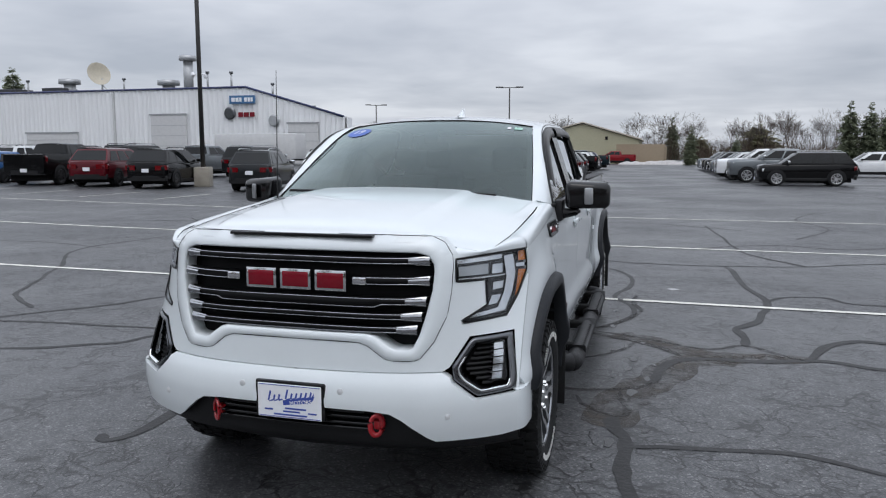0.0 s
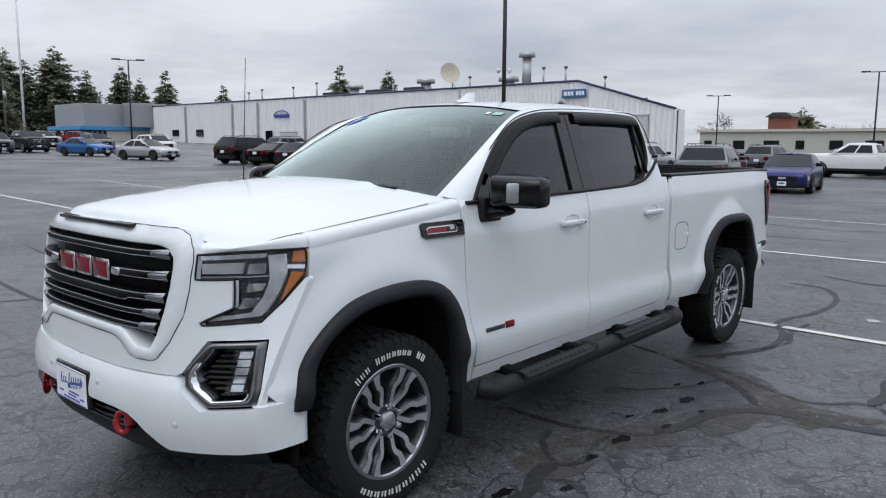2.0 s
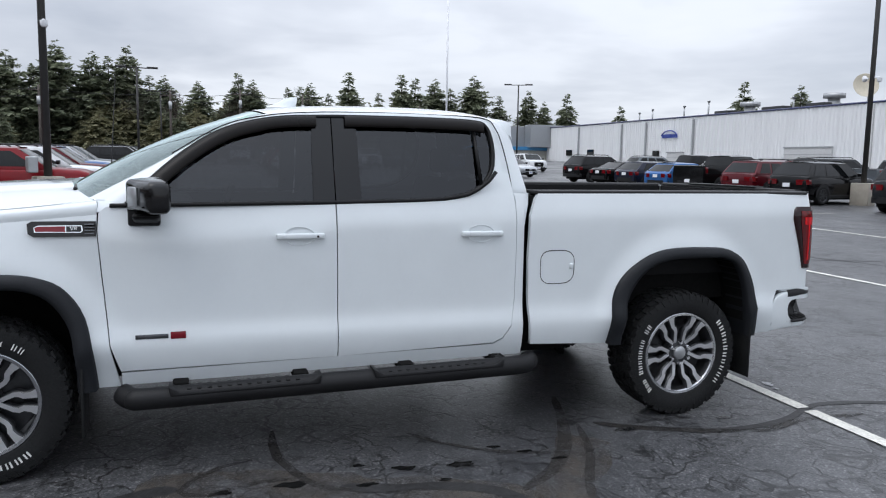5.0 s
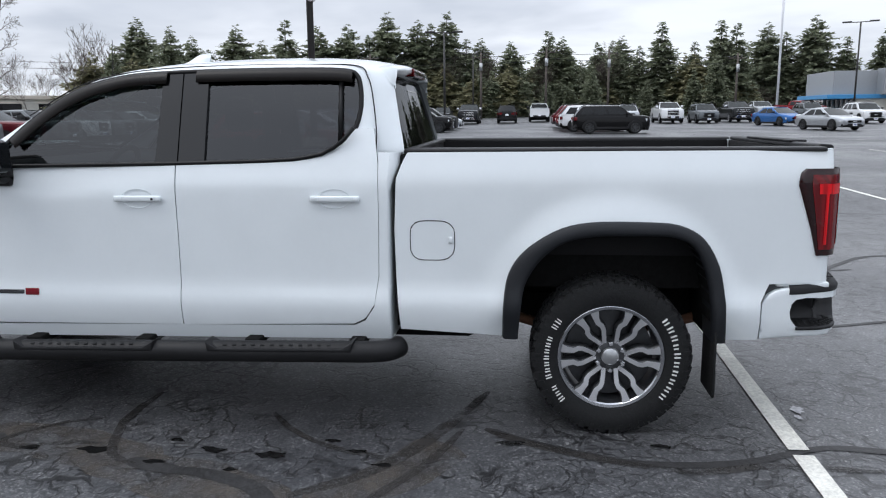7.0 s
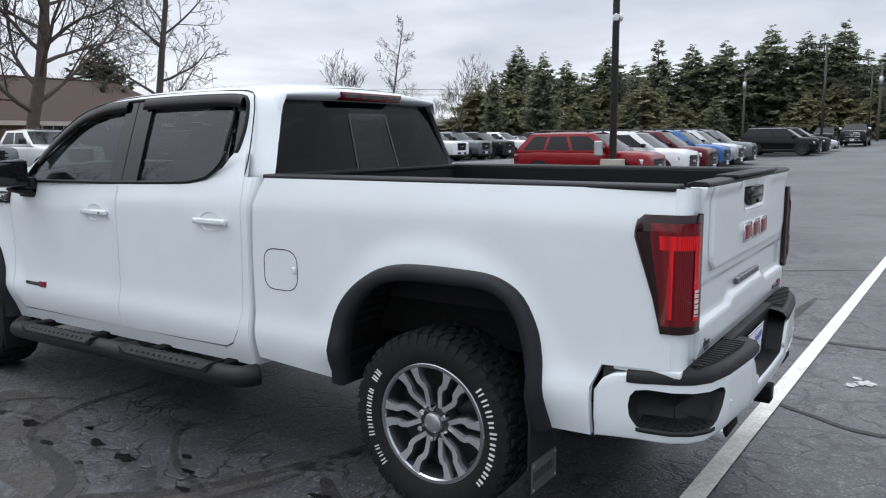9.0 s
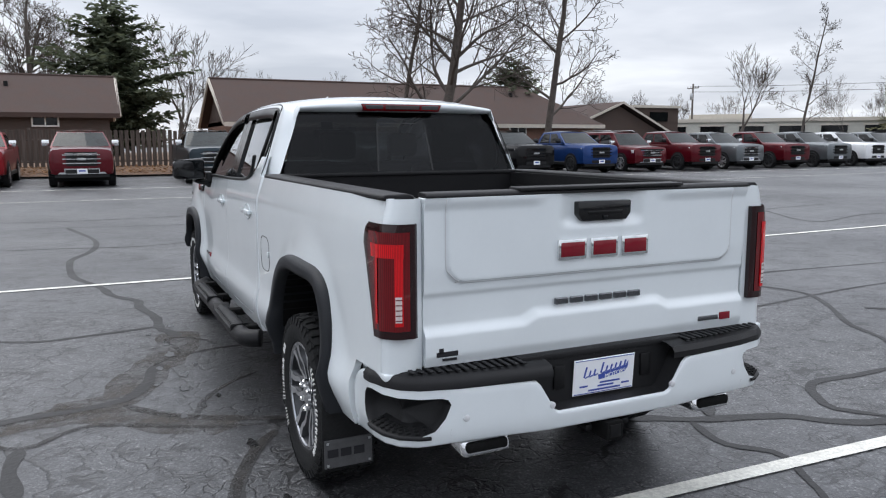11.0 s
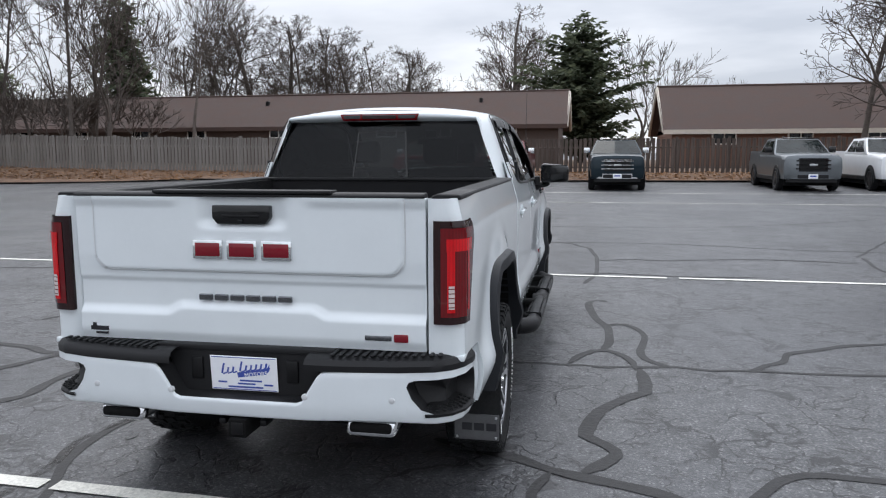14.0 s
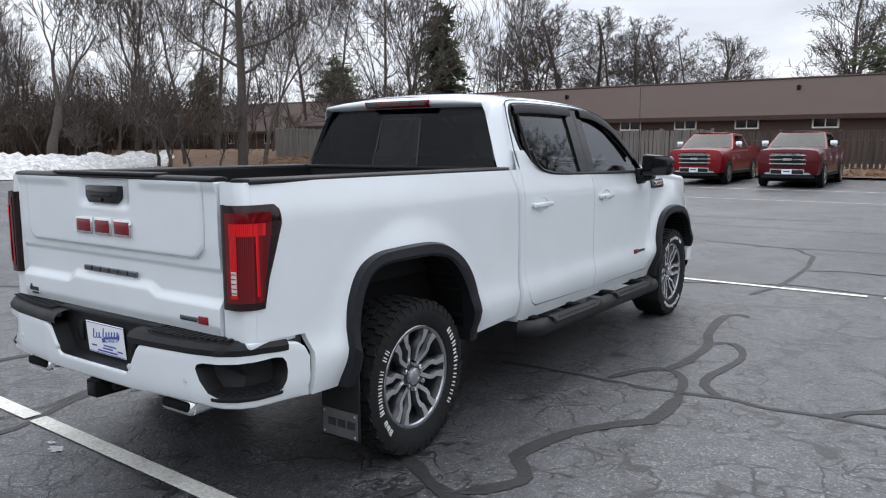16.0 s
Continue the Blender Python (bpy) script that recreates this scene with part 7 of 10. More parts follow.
def build_truck_back(T):
    # ---- tailgate
    xs, zs = np.linspace(-0.789, 0.789, 170), np.linspace(0.812, 1.447, 100)
    tg = grid_bm([[Vector((x, tailgate_y(x, z), z)) for x in xs] for z in zs])
    rim = [e for e in tg.edges if len(e.link_faces) == 1]
    for v in bmesh.ops.extrude_edge_only(tg, edges=rim)["geom"]:
        if isinstance(v, bmesh.types.BMVert):
            v.co.y -= 0.06
    gate = part("tailgate", tg, "paint_white", T, "white tailgate with a black release handle", 30)
    part("gate_inner", box_bm(-0.785, 0.785, 2.99, 3.02, 0.93, 1.44, 0.004), "bed_liner", gate)
    cap = prism([(3.0, 1.442), (3.0, 1.46), (3.02, 1.468), (3.07, 1.465), (3.082, 1.455), (3.08, 1.447)], -0.787, 0.787, "X", 0.003, 1)
    part("gate_cap", cap, "black_plastic", gate)
    part("gate_lip", box_bm(-0.40, 0.40, 3.0, 3.09, 1.462, 1.476, 0.005), "black_plastic", gate)
    part("gate_groove", tube([(x, tailgate_y(x, z) + 0.0005, z) for x, z in [tuple(p) for p in spline([(-0.703, 1.44), (-0.703, 1.21), (-0.69, 1.165), (-0.655, 1.135), (-0.6, 1.126), (0.0, 1.126), (0.6, 1.126), (0.655, 1.135), (0.69, 1.165), (0.703, 1.21), (0.703, 1.44)], 90)]], 0.0028, 5), "sensor_grey", gate)
    hd = part("release_handle", prism([(-0.13, 1.412), (0.13, 1.412), (0.13, 1.36), (0.108, 1.332), (-0.108, 1.332), (-0.13, 1.36)], 3.03, 3.085, "Y", 0.006, 2), "gloss_black", gate, "black handle with a camera")
    part("handle_grip", box_bm(-0.085, 0.085, 3.083, 3.089, 1.36, 1.374, 0.003), "dark_trim", hd)
    part("camera_eye", box_bm(-0.012, 0.012, 3.083, 3.092, 1.338, 1.354, 0.004), "car_glass", hd)
    emblem(gate, 0.465, 0.082, 3, 3.074, 0.0, 1.224, "emblem_red", 0.014, 1)
    for k in range(6):
        xa = 0.216 - k * 0.0728
        part("name_block", box_bm(xa - 0.06, xa, 3.05, 3.066, 1.0, 1.026, 0.003, 1), "dark_chrome", gate)
    part("trim_badge", box_bm(-0.645, -0.53, 3.05, tailgate_y(0.6, 0.87) + 0.006, 0.856, 0.876, 0.003), "dark_chrome", gate)
    part("trim_badge", box_bm(-0.715, -0.655, 3.05, tailgate_y(0.7, 0.87) + 0.007, 0.852, 0.885, 0.003), "emblem_red", gate)
    for x0, x1, z0, z1 in ((0.745, 0.655, 0.848, 0.868), (0.72, 0.66, 0.832, 0.842), (0.735, 0.715, 0.862, 0.882)):
        o = part("dealer_decal", box_bm(x1, x0, tailgate_y(0.7, 0.85) - 0.001, tailgate_y(0.7, 0.85) + 0.0015, z0, z1, 0.0006, 1), "ink_black", gate)
    # ---- rear bumper
    def back_y(x):
        return 3.185 - 0.075 * (abs(x) / 0.92) ** 3.5

    def wrap(s, z, push=0.0):
        """s: from 0 in the middle, past the corner at 0.92, and on along the side"""
        pts = [(0.0, 3.185), (0.4, 3.18), (0.7, 3.158), (0.84, 3.128), (0.905, 3.085), (0.945, 3.02), (0.96, 2.93), (0.958, 2.75), (0.957, 2.70)]
        d = [0.0, 0.4, 0.70, 0.843, 0.92, 0.995, 1.087, 1.267, 1.317]
        tuck = 0.014 * smooth01(0.60, 0.50, z)
        x, y = float(np.interp(s, d, [p[0] for p in pts])), float(np.interp(s, d, [p[1] for p in pts]))
        return Vector((x + (push - tuck) * smooth01(0.85, 1.0, s), y + (push - tuck) * (1 - smooth01(0.88, 1.05, s)), z))

    for sx in (1, -1):
        col = lambda s, tab: float(np.interp(s, tab[0], tab[1]))
        foot = ([0.0, 0.30, 0.46, 0.70, 0.80, 1.10, 1.20, 1.285], [0.525, 0.525, 0.532, 0.535, 0.528, 0.522, 0.512, 0.502])
        head = ([0.0, 0.262, 0.285, 0.352, 0.372, 0.40, 0.70, 0.95, 1.16, 1.215, 1.258, 1.285], [0.602, 0.602, 0.612, 0.72, 0.738, 0.744, 0.757, 0.768, 0.772, 0.762, 0.735, 0.69])
        low_rim = ([0.725, 0.745, 0.785, 0.85, 1.08, 1.12, 1.145, 1.152], [0.690, 0.640, 0.592, 0.570, 0.566, 0.580, 0.612, 0.65])
        top_rim = ([0.725, 0.735, 0.76, 1.08, 1.125, 1.145, 1.152], [0.690, 0.708, 0.716, 0.724, 0.714, 0.69, 0.65])
        A, B = 0.725, 1.152
        marks = [0.262, 0.285, 0.352, 0.372, 0.40, 0.735, 0.745, 0.76, 0.785, 1.08, 1.12, 1.125, 1.145, A, B]
        ss = sorted(set([round(v, 4) for v in np.linspace(0.0, 1.285, 86)] + marks))
        bm = bmesh.new()

        def shell(cols, lo, hi, turn_lo, turn_hi):
            """A skin between two edges; an edge may turn in."""
            rows = []
            if turn_lo:
                rows += [[wrap(s, lo(s), -0.04) for s in cols], [wrap(s, lo(s) + 0.001, -0.008) for s in cols], [wrap(s, lo(s) + 0.004, -0.002) for s in cols]]
            a, b = (0.012 if turn_lo else 0.0), (0.010 if turn_hi else 0.0)
            rows += [[wrap(s, (lo(s) + a) * (1 - t) + (hi(s) - b) * t) for s in cols] for t in np.linspace(0, 1, 9)]
            if turn_hi:
                rows += [[wrap(s, hi(s) - 0.003, -0.003) for s in cols], [wrap(s, hi(s), -0.010) for s in cols], [wrap(s, hi(s), -0.05) for s in cols]]
            grid_bm(rows, bm=bm)

        f_foot, f_head = (lambda s: col(s, foot)), (lambda s: col(s, head))
        shell([s for s in ss if s <= A], f_foot, f_head, True, True)
        shell([s for s in ss if A <= s <= B], f_foot, lambda s: col(s, low_rim), True, False)
        shell([s for s in ss if A <= s <= B], lambda s: col(s, top_rim), f_head, False, True)
        shell([s for s in ss if s >= B], f_foot, f_head, True, True)
        grid_bm([[wrap(1.285, z, p) for z in np.linspace(f_foot(1.285), f_head(1.285), 8)] for p in (0.0, -0.01, -0.05)], bm=bm)
        bmesh.ops.remove_doubles(bm, verts=bm.verts, dist=0.0008)
        bmesh.ops.recalc_face_normals(bm, faces=bm.faces)
        mouth = [(s, col(s, low_rim)) for s in ss if A <= s <= B] + [(s, col(s, top_rim)) for s in reversed(ss) if A < s < B]
        mouth.append(mouth[0])
        gap = sheet([(1.0, 0.74), (1.0, 0.80), (1.26, 0.80), (1.27, 0.52), (1.20, 0.52), (1.20, 0.70)], lambda s, z: wrap(s, z, -0.03), 0.05)
        part("bumper_gap", sided(sx, gap), "alloy_dark", T)
        bw = part("rear_bumper", sided(sx, bm), "paint_white", T, "white rear bumper with corner steps", 45)
        inner = [(v, col(v, head)) for v in (0.42, 0.40, 0.385, 0.372, 0.352, 0.318, 0.285, 0.262, 0.13, 0.0)]
        part("recess_side", sided(sx, grid_bm([[wrap(v, z) - Vector((0, 0.012, 0)) for v, z in inner], [Vector((v * 0.97, 3.085, z + 0.004)) for v, z in inner]])), "black_plastic", bw)
        # corner step pocket
        mid_s, mid_z = 0.94, 0.645
        rows = [[wrap(mid_s + (v - mid_s) * k, mid_z + (z - mid_z) * k, p) for v, z in mouth] for k, p in ((1.0, 0.001), (0.985, -0.004), (0.96, -0.03), (0.93, -0.075), (0.02, -0.085))]
        part("step_pocket", sided(sx, grid_bm(rows)), "black_plastic", bw, "black recessed step pocket", 40)
        rows = [[wrap(s, 0.572, p) + Vector((0, 0, dz)) for s in np.linspace(0.80, 1.12, 20)] for p, dz in ((-0.08, 0.03), (-0.04, 0.018), (-0.004, 0.004), (0.006, 0.0), (0.004, -0.012), (-0.02, -0.016))]
        part("corner_step", sided(sx, grid_bm(rows)), "black_plastic", bw, "black rubber corner step", 30)
        for i in range(3):
            for k in range(9):
                s = 0.81 + k * 0.036
                p = wrap(s, 0.580 + 0.006 * i, -0.015 - 0.018 * i)
                part("tread_stud", sided(sx, box_bm(p.x - 0.008, p.x + 0.008, p.y - 0.006, p.y + 0.006, p.z, p.z + 0.006)), "rubber", bw)
        # top pad
        rows = [[wrap(s, z, p) for s in np.linspace(0.30, 1.16, 36)] for p, z in ((0.002, 0.745), (0.003, 0.770), (-0.012, 0.790), (-0.05, 0.800), (-0.16, 0.802), (-0.16, 0.76))]
        for r in rows:
            for i, v in enumerate(r):
                v.z += 0.006 * smooth01(0.4, 0.95, 0.30 + 0.86 * i / 35) - 0.012 * smooth01(1.0, 1.16, 0.30 + 0.86 * i / 35)
        pad = part("bumper_pad", sided(sx, grid_bm(rows)), "black_plastic", bw, "black ribbed bumper top", 35)
        for k in range(14):
            x = 0.40 + k * 0.034
            part("pad_rib", sided(sx, box_bm(x, x + 0.018, 3.06, back_y(x) - 0.03, 0.803 + 0.006 * smooth01(0.4, 0.95, x), 0.810 + 0.006 * smooth01(0.4, 0.95, x), 0.003, 1)), "black_plastic", pad)
        for s in (0.30, 0.665):
            p = wrap(s, 0.632)
            st = lathe([(0.0, 0.004), (0.010, 0.004), (0.013, 0.002), (0.013, -0.01)], 16, "Y")
            for v in st.verts:
                v.co += p
            part("parking_sensor", sided(sx, st), "sensor_grey", bw)
        # exhaust tip
        ex = box_bm(0.462, 0.675, 2.98, 3.15, 0.465, 0.54, 0.022, 3)
        for v in ex.verts:
            v.co.y -= 0.25 * (v.co.z - 0.465)
        et = part("exhaust_tip", sided(sx, ex), "chrome", T, "chromed rectangular exhaust tip")
        part("tip_mouth", sided(sx, box_bm(0.478, 0.659, 3.09, 3.1525, 0.481, 0.524, 0.014, 2)), "underbody", et)
    # plate recess
    part("plate_recess", prism([(-0.37, 0.80), (0.37, 0.80), (0.345, 0.73), (0.29, 0.60), (-0.29, 0.60), (-0.345, 0.73)], 3.05, 3.095, "Y", 0.006, 1), "black_plastic", T)
    part("recess_top", box_bm(-0.40, 0.40, 3.04, 3.10, 0.785, 0.812, 0.006), "black_plastic", T)
    for sx in (1, -1):
        part("recess_knob", sided(sx, box_bm(0.19, 0.245, 3.09, 3.106, 0.66, 0.76, 0.01)), "dark_trim", T)
    licence_plate(T, "rear_plate", pose(0, 3.104, 0.694, 0, 0, 180) @ pose(0, 0, 0, 4, 0, 0), "white dealer plate with blue script bars")
    # hitch
    hi = part("hitch_receiver", box_bm(-0.04, 0.04, 2.95, 3.19, 0.44, 0.52, 0.006), "underbody", T, "black trailer hitch receiver")
    part("hitch_hole", box_bm(-0.027, 0.027, 3.15, 3.1925, 0.453, 0.507, 0.003), "dark_trim", hi)
    part("hitch_beam", box_bm(-0.6, 0.6, 2.9, 2.98, 0.45, 0.53, 0.01), "underbody", hi)
    for sx in (1, -1):
        part("hitch_socket", sided(sx, box_bm(0.075, 0.11, 3.05, 3.14, 0.475, 0.505, 0.01)), "dark_trim", hi)


def build_truck_cab(T):
    part("roof", grid_bm(roof_rows()), "paint_white", T, "white roof panel", 60)
    # ---- windscreen
    edge = spline(RIM_EDGE[:5], 20)
    base_c, top_c = Vector((0, -1.70, 1.435)), Vector((0, -0.675, 1.907))
    rows = []
    for i, e in enumerate(edge):
        t = i / 19
        c = base_c.lerp(top_c, t) + Vector((0, -0.03, 0.035)) * math.sin(math.pi * t)
        rows.append([Vector((e.x * u * 0.995, c.y + (e.y - c.y) * abs(u) ** 2.4, c.z + (e.z - 0.006 - c.z) * abs(u) ** 2.4)) for u in np.linspace(-1, 1, 31)])
    ws = part("windscreen", grid_bm(rows), "glass_front", T, "lightly tinted windscreen", 60)
    ws.visible_shadow = False

    def on_screen(u, t):
        r = rows[0], rows[-1]
        i = min(18, int(t * 19))
        k = t * 19 - i
        j = min(29, int((u + 1) / 2 * 30))
        f = (u + 1) / 2 * 30 - j
        a = rows[i][j].lerp(rows[i][j + 1], f)
        b = rows[i + 1][j].lerp(rows[i + 1][j + 1], f)
        return a.lerp(b, k) + Vector((0, -0.003, 0.003))

    # dark band round the screen
    for u0, u1, t0, t1 in ((-0.995, 0.995, 0.0, 0.05), (-0.995, 0.995, 0.955, 0.998), (-0.995, -0.955, 0.0, 1.0), (0.955, 0.995, 0.0, 1.0)):
        part("screen_band", grid_bm([[on_screen(u, t) + Vector((0, 0.005, -0.005)) for u in np.linspace(u0, u1, 20)] for t in np.linspace(t0, t1, 12)]), "dark_trim", T)
    # stickers on the screen: a year star and two small labels
    st = bmesh.new()
    cu, ct = -0.78, 0.80
    vs = []
    for k in range(32):
        r = 1.0 if k % 2 else 0.78
        a = 2 * math.pi * k / 32
        vs.append(st.verts.new(on_screen(cu + 0.15 * r * math.cos(a), ct + 0.10 * r * math.sin(a))))
    st.faces.new(vs)
    o = part("year_sticker", st, "sticker_blue", T, "blue and white star sticker")
    ob = lettering("19", 0.10, "plate_white", 0.0008, "sticker_number", o)
    p0, px_, pz_ = on_screen(cu, ct), on_screen(cu + 0.02, ct), on_screen(cu, ct + 0.02)
    ax, az = (px_ - p0).normalized(), (pz_ - p0).normalized()
    an = ax.cross(az).normalized()
    az = an.cross(ax)
    ob.matrix_local = Matrix(((ax.x, az.x, an.x, p0.x), (ax.y, az.y, an.y, p0.y), (ax.z, az.z, an.z, p0.z), (0, 0, 0, 1))) @ pose(0, 0, 0.003)
    for u0, u1, t0, t1, mt in ((0.83, 0.91, 0.86, 0.92, "sticker_green"), (0.765, 0.80, 0.868, 0.91, "plate_white")):
        part("inspection_label", grid_bm([[on_screen(u, t) for u in np.linspace(u0, u1, 4)] for t in np.linspace(t0, t1, 4)]), mt, T)
    part("mirror_mount", box_bm(-0.05, 0.05, -0.86, -0.80, 1.74, 1.83, 0.015), "dark_trim", T)
    part("inside_mirror", box_bm(-0.12, 0.12, -0.80, -0.775, 1.70, 1.76, 0.012), "dark_trim", T)
    # ---- rear window with its slider, spoiler lip and brake lamp
    def rear_pt(u, t):
        w = 0.822 + (0.678 - 0.822) * t
        return Vector((w * u * 0.985, 0.955 - 0.115 * t - 0.02 * abs(u) ** 3, 1.42 + 0.425 * t))

    for u0, u1, mt, lab in ((-1, -0.25, "glass_rear", "dark tinted rear window"), (-0.25, 0.232, "glass_slider", "tinted sliding pane"), (0.232, 1, "glass_rear", "dark tinted rear window")):
        part("rear_window", grid_bm([[rear_pt(u, t) for u in np.linspace(u0, u1, 12)] for t in np.linspace(0, 1, 12)]), mt, T, lab, 60)
    for u0, u1, t0, t1 in ((-0.26, 0.24, 0.815, 0.83), (-0.26, -0.243, 0.1, 0.83), (0.225, 0.24, 0.1, 0.83)):
        part("slider_frame", grid_bm([[rear_pt(u, t) + Vector((0, 0.004, 0)) for u in np.linspace(u0, u1, 6)] for t in np.linspace(t0, t1, 6)]), "gloss_black", T)
    part("window_seal", grid_bm([[rear_pt(u, t) + Vector((0, 0.003, 0)) for u in np.linspace(-1, 1, 25)] for t in (0.0, 0.03)]), "dark_trim", T)
    rows = []
    for u in np.linspace(-1, 1, 25):
        x = 0.672 * u
        c = 1 - abs(u) ** 2.6
        rows.append([Vector((x, 0.775 + 0.03 * c, 1.876 + 0.046 * c)), Vector((x, 0.84 + 0.03 * c, 1.878 + 0.034 * c)), Vector((x, 0.885 + 0.025 * c, 1.868 + 0.026 * c)), Vector((x, 0.885 + 0.02 * c, 1.855 + 0.01 * c)), Vector((x, 0.83, 1.84))])
    part("roof_spoiler", grid_bm(rows), "paint_white", T, "white roof lip", 30)
    for sx in (1, -1):
        part("spoiler_end", sided(sx, grid_bm([[Vector((0.672, 0.775, 1.877)), Vector((0.672, 0.84, 1.878)), Vector((0.672, 0.885, 1.868)), Vector((0.672, 0.884, 1.852))],
                                               [Vector((0.690, 0.785, 1.862)), Vector((0.694, 0.83, 1.845)), Vector((0.698, 0.872, 1.825)), Vector((0.696, 0.878, 1.80))],
                                               [Vector((0.700, 0.80, 1.82)), Vector((0.706, 0.84, 1.80)), Vector((0.708, 0.872, 1.78)), Vector((0.706, 0.88, 1.76))]])), "paint_white", T, "", 60)
    bl = part("brake_lamp", prism([(-0.282, 1.893), (0.282, 1.893), (0.262, 1.848), (-0.262, 1.848)], 0.86, 0.918, "Y", 0.006, 2), "lens_red", T, "high brake lamp with clear ends")
    part("lamp_lens", prism([(-0.12, 1.884), (0.12, 1.884), (0.12, 1.857), (-0.12, 1.857)], 0.91, 0.922, "Y", 0.003, 1), "lens_red_dark", bl)
    for sx in (1, -1):
        part("cargo_lens", sided(sx, prism([(0.135, 1.884), (0.26, 1.884), (0.25, 1.858), (0.135, 1.858)], 0.91, 0.921, "Y", 0.003, 1)), "lamp_inner", bl)
    # ---- shark fin aerial
    fin = bmesh.new()
    rows = []
    for t in np.linspace(0, 1, 10):
        h = 0.05 * smooth01(0, 0.75, t) ** 1.1
        w = 0.012 + 0.022 * math.sin(math.pi * min(1, 0.2 + t * 0.8))
        y = -0.56 + 0.19 * t
        z = 1.937 + 0.012 * t
        rows.append([Vector((0.12 - w, y, z)), Vector((0.12 - w * 0.4, y + 0.01, z + h * 0.6)), Vector((0.12, y + 0.012, z + h + 0.012)), Vector((0.12 + w * 0.4, y + 0.01, z + h * 0.6)), Vector((0.12 + w, y, z))])
    grid_bm(rows, bm=fin)
    part("roof_aerial", fin, "paint_white", T, "white shark fin aerial")
    # ---- inside of the cab
    part("cab_floor", box_bm(-0.84, 0.84, -1.4, 0.86, 0.5, 0.56), "upholstery", T)
    part("cab_back", box_bm(-0.80, 0.80, 0.86, 0.90, 0.5, 1.42), "upholstery", T)
    part("headliner", grid_bm([[p - Vector((0, 0, 0.03)) for p in r] for r in roof_rows()]), "upholstery", T)
    for sx in (1, -1):
        part("door_card", sided(sx, box_bm(0.855, 0.90, -1.42, 0.86, 0.5, 1.36)), "upholstery", T)
        for y, back in ((-0.62, 22), (0.36, 12)):
            seat = new("seat")
            seat.parent = T
            part("cushion", sided(sx, box_bm(0.14, 0.66, y - 0.28, y + 0.25, 0.80, 0.96, 0.05, 3)), "upholstery", seat)
            bk = box_bm(0.15, 0.65, -0.07, 0.07, 0.0, 0.64, 0.05, 3)
            for v in bk.verts:
                v.co = Vector((v.co.x, y + 0.22 + v.co.y + v.co.z * math.tan(radians(back)), 0.9 + v.co.z * 0.95))
            part("backrest", sided(sx, bk), "upholstery", seat)
            part("headrest", sided(sx, box_bm(0.28, 0.52, y + 0.42 + (0.05 if back > 15 else -0.06), y + 0.53 + (0.05 if back > 15 else -0.06), 1.54, 1.72, 0.04, 3)), "upholstery", seat)
    dash = prism([(-1.56, 1.36), (-1.30, 1.40), (-1.02, 1.36), (-0.96, 1.2), (-1.0, 0.95), (-1.4, 0.9)], -0.82, 0.82, "X", 0.03, 2)
    part("dashboard", dash, "upholstery", T)
    wheel_bm = tube([(0.40 + 0.19 * math.cos(a), 0, 0.19 * math.sin(a)) for a in np.linspace(0, 2 * math.pi, 33)], 0.017, 8, cap=False)
    box_bm(0.33, 0.47, -0.02, 0.02, -0.06, 0.06, 0.02, bm=wheel_bm)
    box_bm(0.22, 0.58, -0.01, 0.01, -0.02, 0.02, 0.005, bm=wheel_bm)
    for v in wheel_bm.verts:
        p = Matrix.Rotation(radians(-25), 3, "X") @ v.co
        v.co = p + Vector((0, -0.86, 1.28))
    part("steering_wheel", wheel_bm, "upholstery", T)
    # ---- bed floor and front wall, frame and axles
    part("bed_floor", box_bm(-0.80, 0.80, 0.96, 3.0, 0.90, 0.945), "bed_liner", T)
    for k in range(8):
        x = -0.5 + k * 0.143
        part("floor_rib", box_bm(x - 0.04, x + 0.04, 1.0, 2.98, 0.944, 0.956, 0.004, 1), "bed_liner", T)
    part("bed_front", box_bm(-0.80, 0.80, 0.955, 0.985, 0.94, 1.445), "bed_liner", T)
    part("bed_front_cap", box_bm(-0.92, 0.92, 0.948, 0.995, 1.435, 1.458, 0.006), "black_plastic", T)
    # near-black, not body white: the shade in the cab-to-bed gap is its colour
    part("bed_front_skin", box_bm(-0.90, 0.90, 0.925, 0.953, 0.52, 1.43, 0.01), "underbody", T)
    for x in (-0.42, 0.42):
        part("frame_rail", box_bm(x - 0.05, x + 0.05, -2.6, 2.95, 0.47, 0.62, 0.01), "underbody", T)
    part("rear_axle", tube([(-0.78, HUB_Y, HUB_Z), (-0.12, HUB_Y, HUB_Z), (0, HUB_Y, HUB_Z), (0.12, HUB_Y, HUB_Z), (0.78, HUB_Y, HUB_Z)], [0.045, 0.05, 0.14, 0.05, 0.045], 12), "underbody", T)
    part("front_axle", tube([(-0.75, -HUB_Y, HUB_Z), (0.75, -HUB_Y, HUB_Z)], 0.04, 10), "underbody", T)
    part("exhaust_pipe", tube([(-0.3, -0.5, 0.45), (-0.3, 1.2, 0.47), (-0.45, 1.5, 0.55), (-0.5, 2.4, 0.55), (-0.56, 3.05, 0.5)], 0.04, 10), "rust", T)
    for sx in (1, -1):
        part("leaf_spring", sided(sx, tube([(0.55, 1.3, 0.56), (0.56, 1.7, 0.45), (0.56, 2.0, 0.43), (0.56, 2.3, 0.46), (0.55, 2.75, 0.58)], 0.03, 6)), "rust", T)
    part("belly", box_bm(-0.55, 0.55, -2.3, 0.9, 0.38, 0.5, 0.03), "underbody", T)
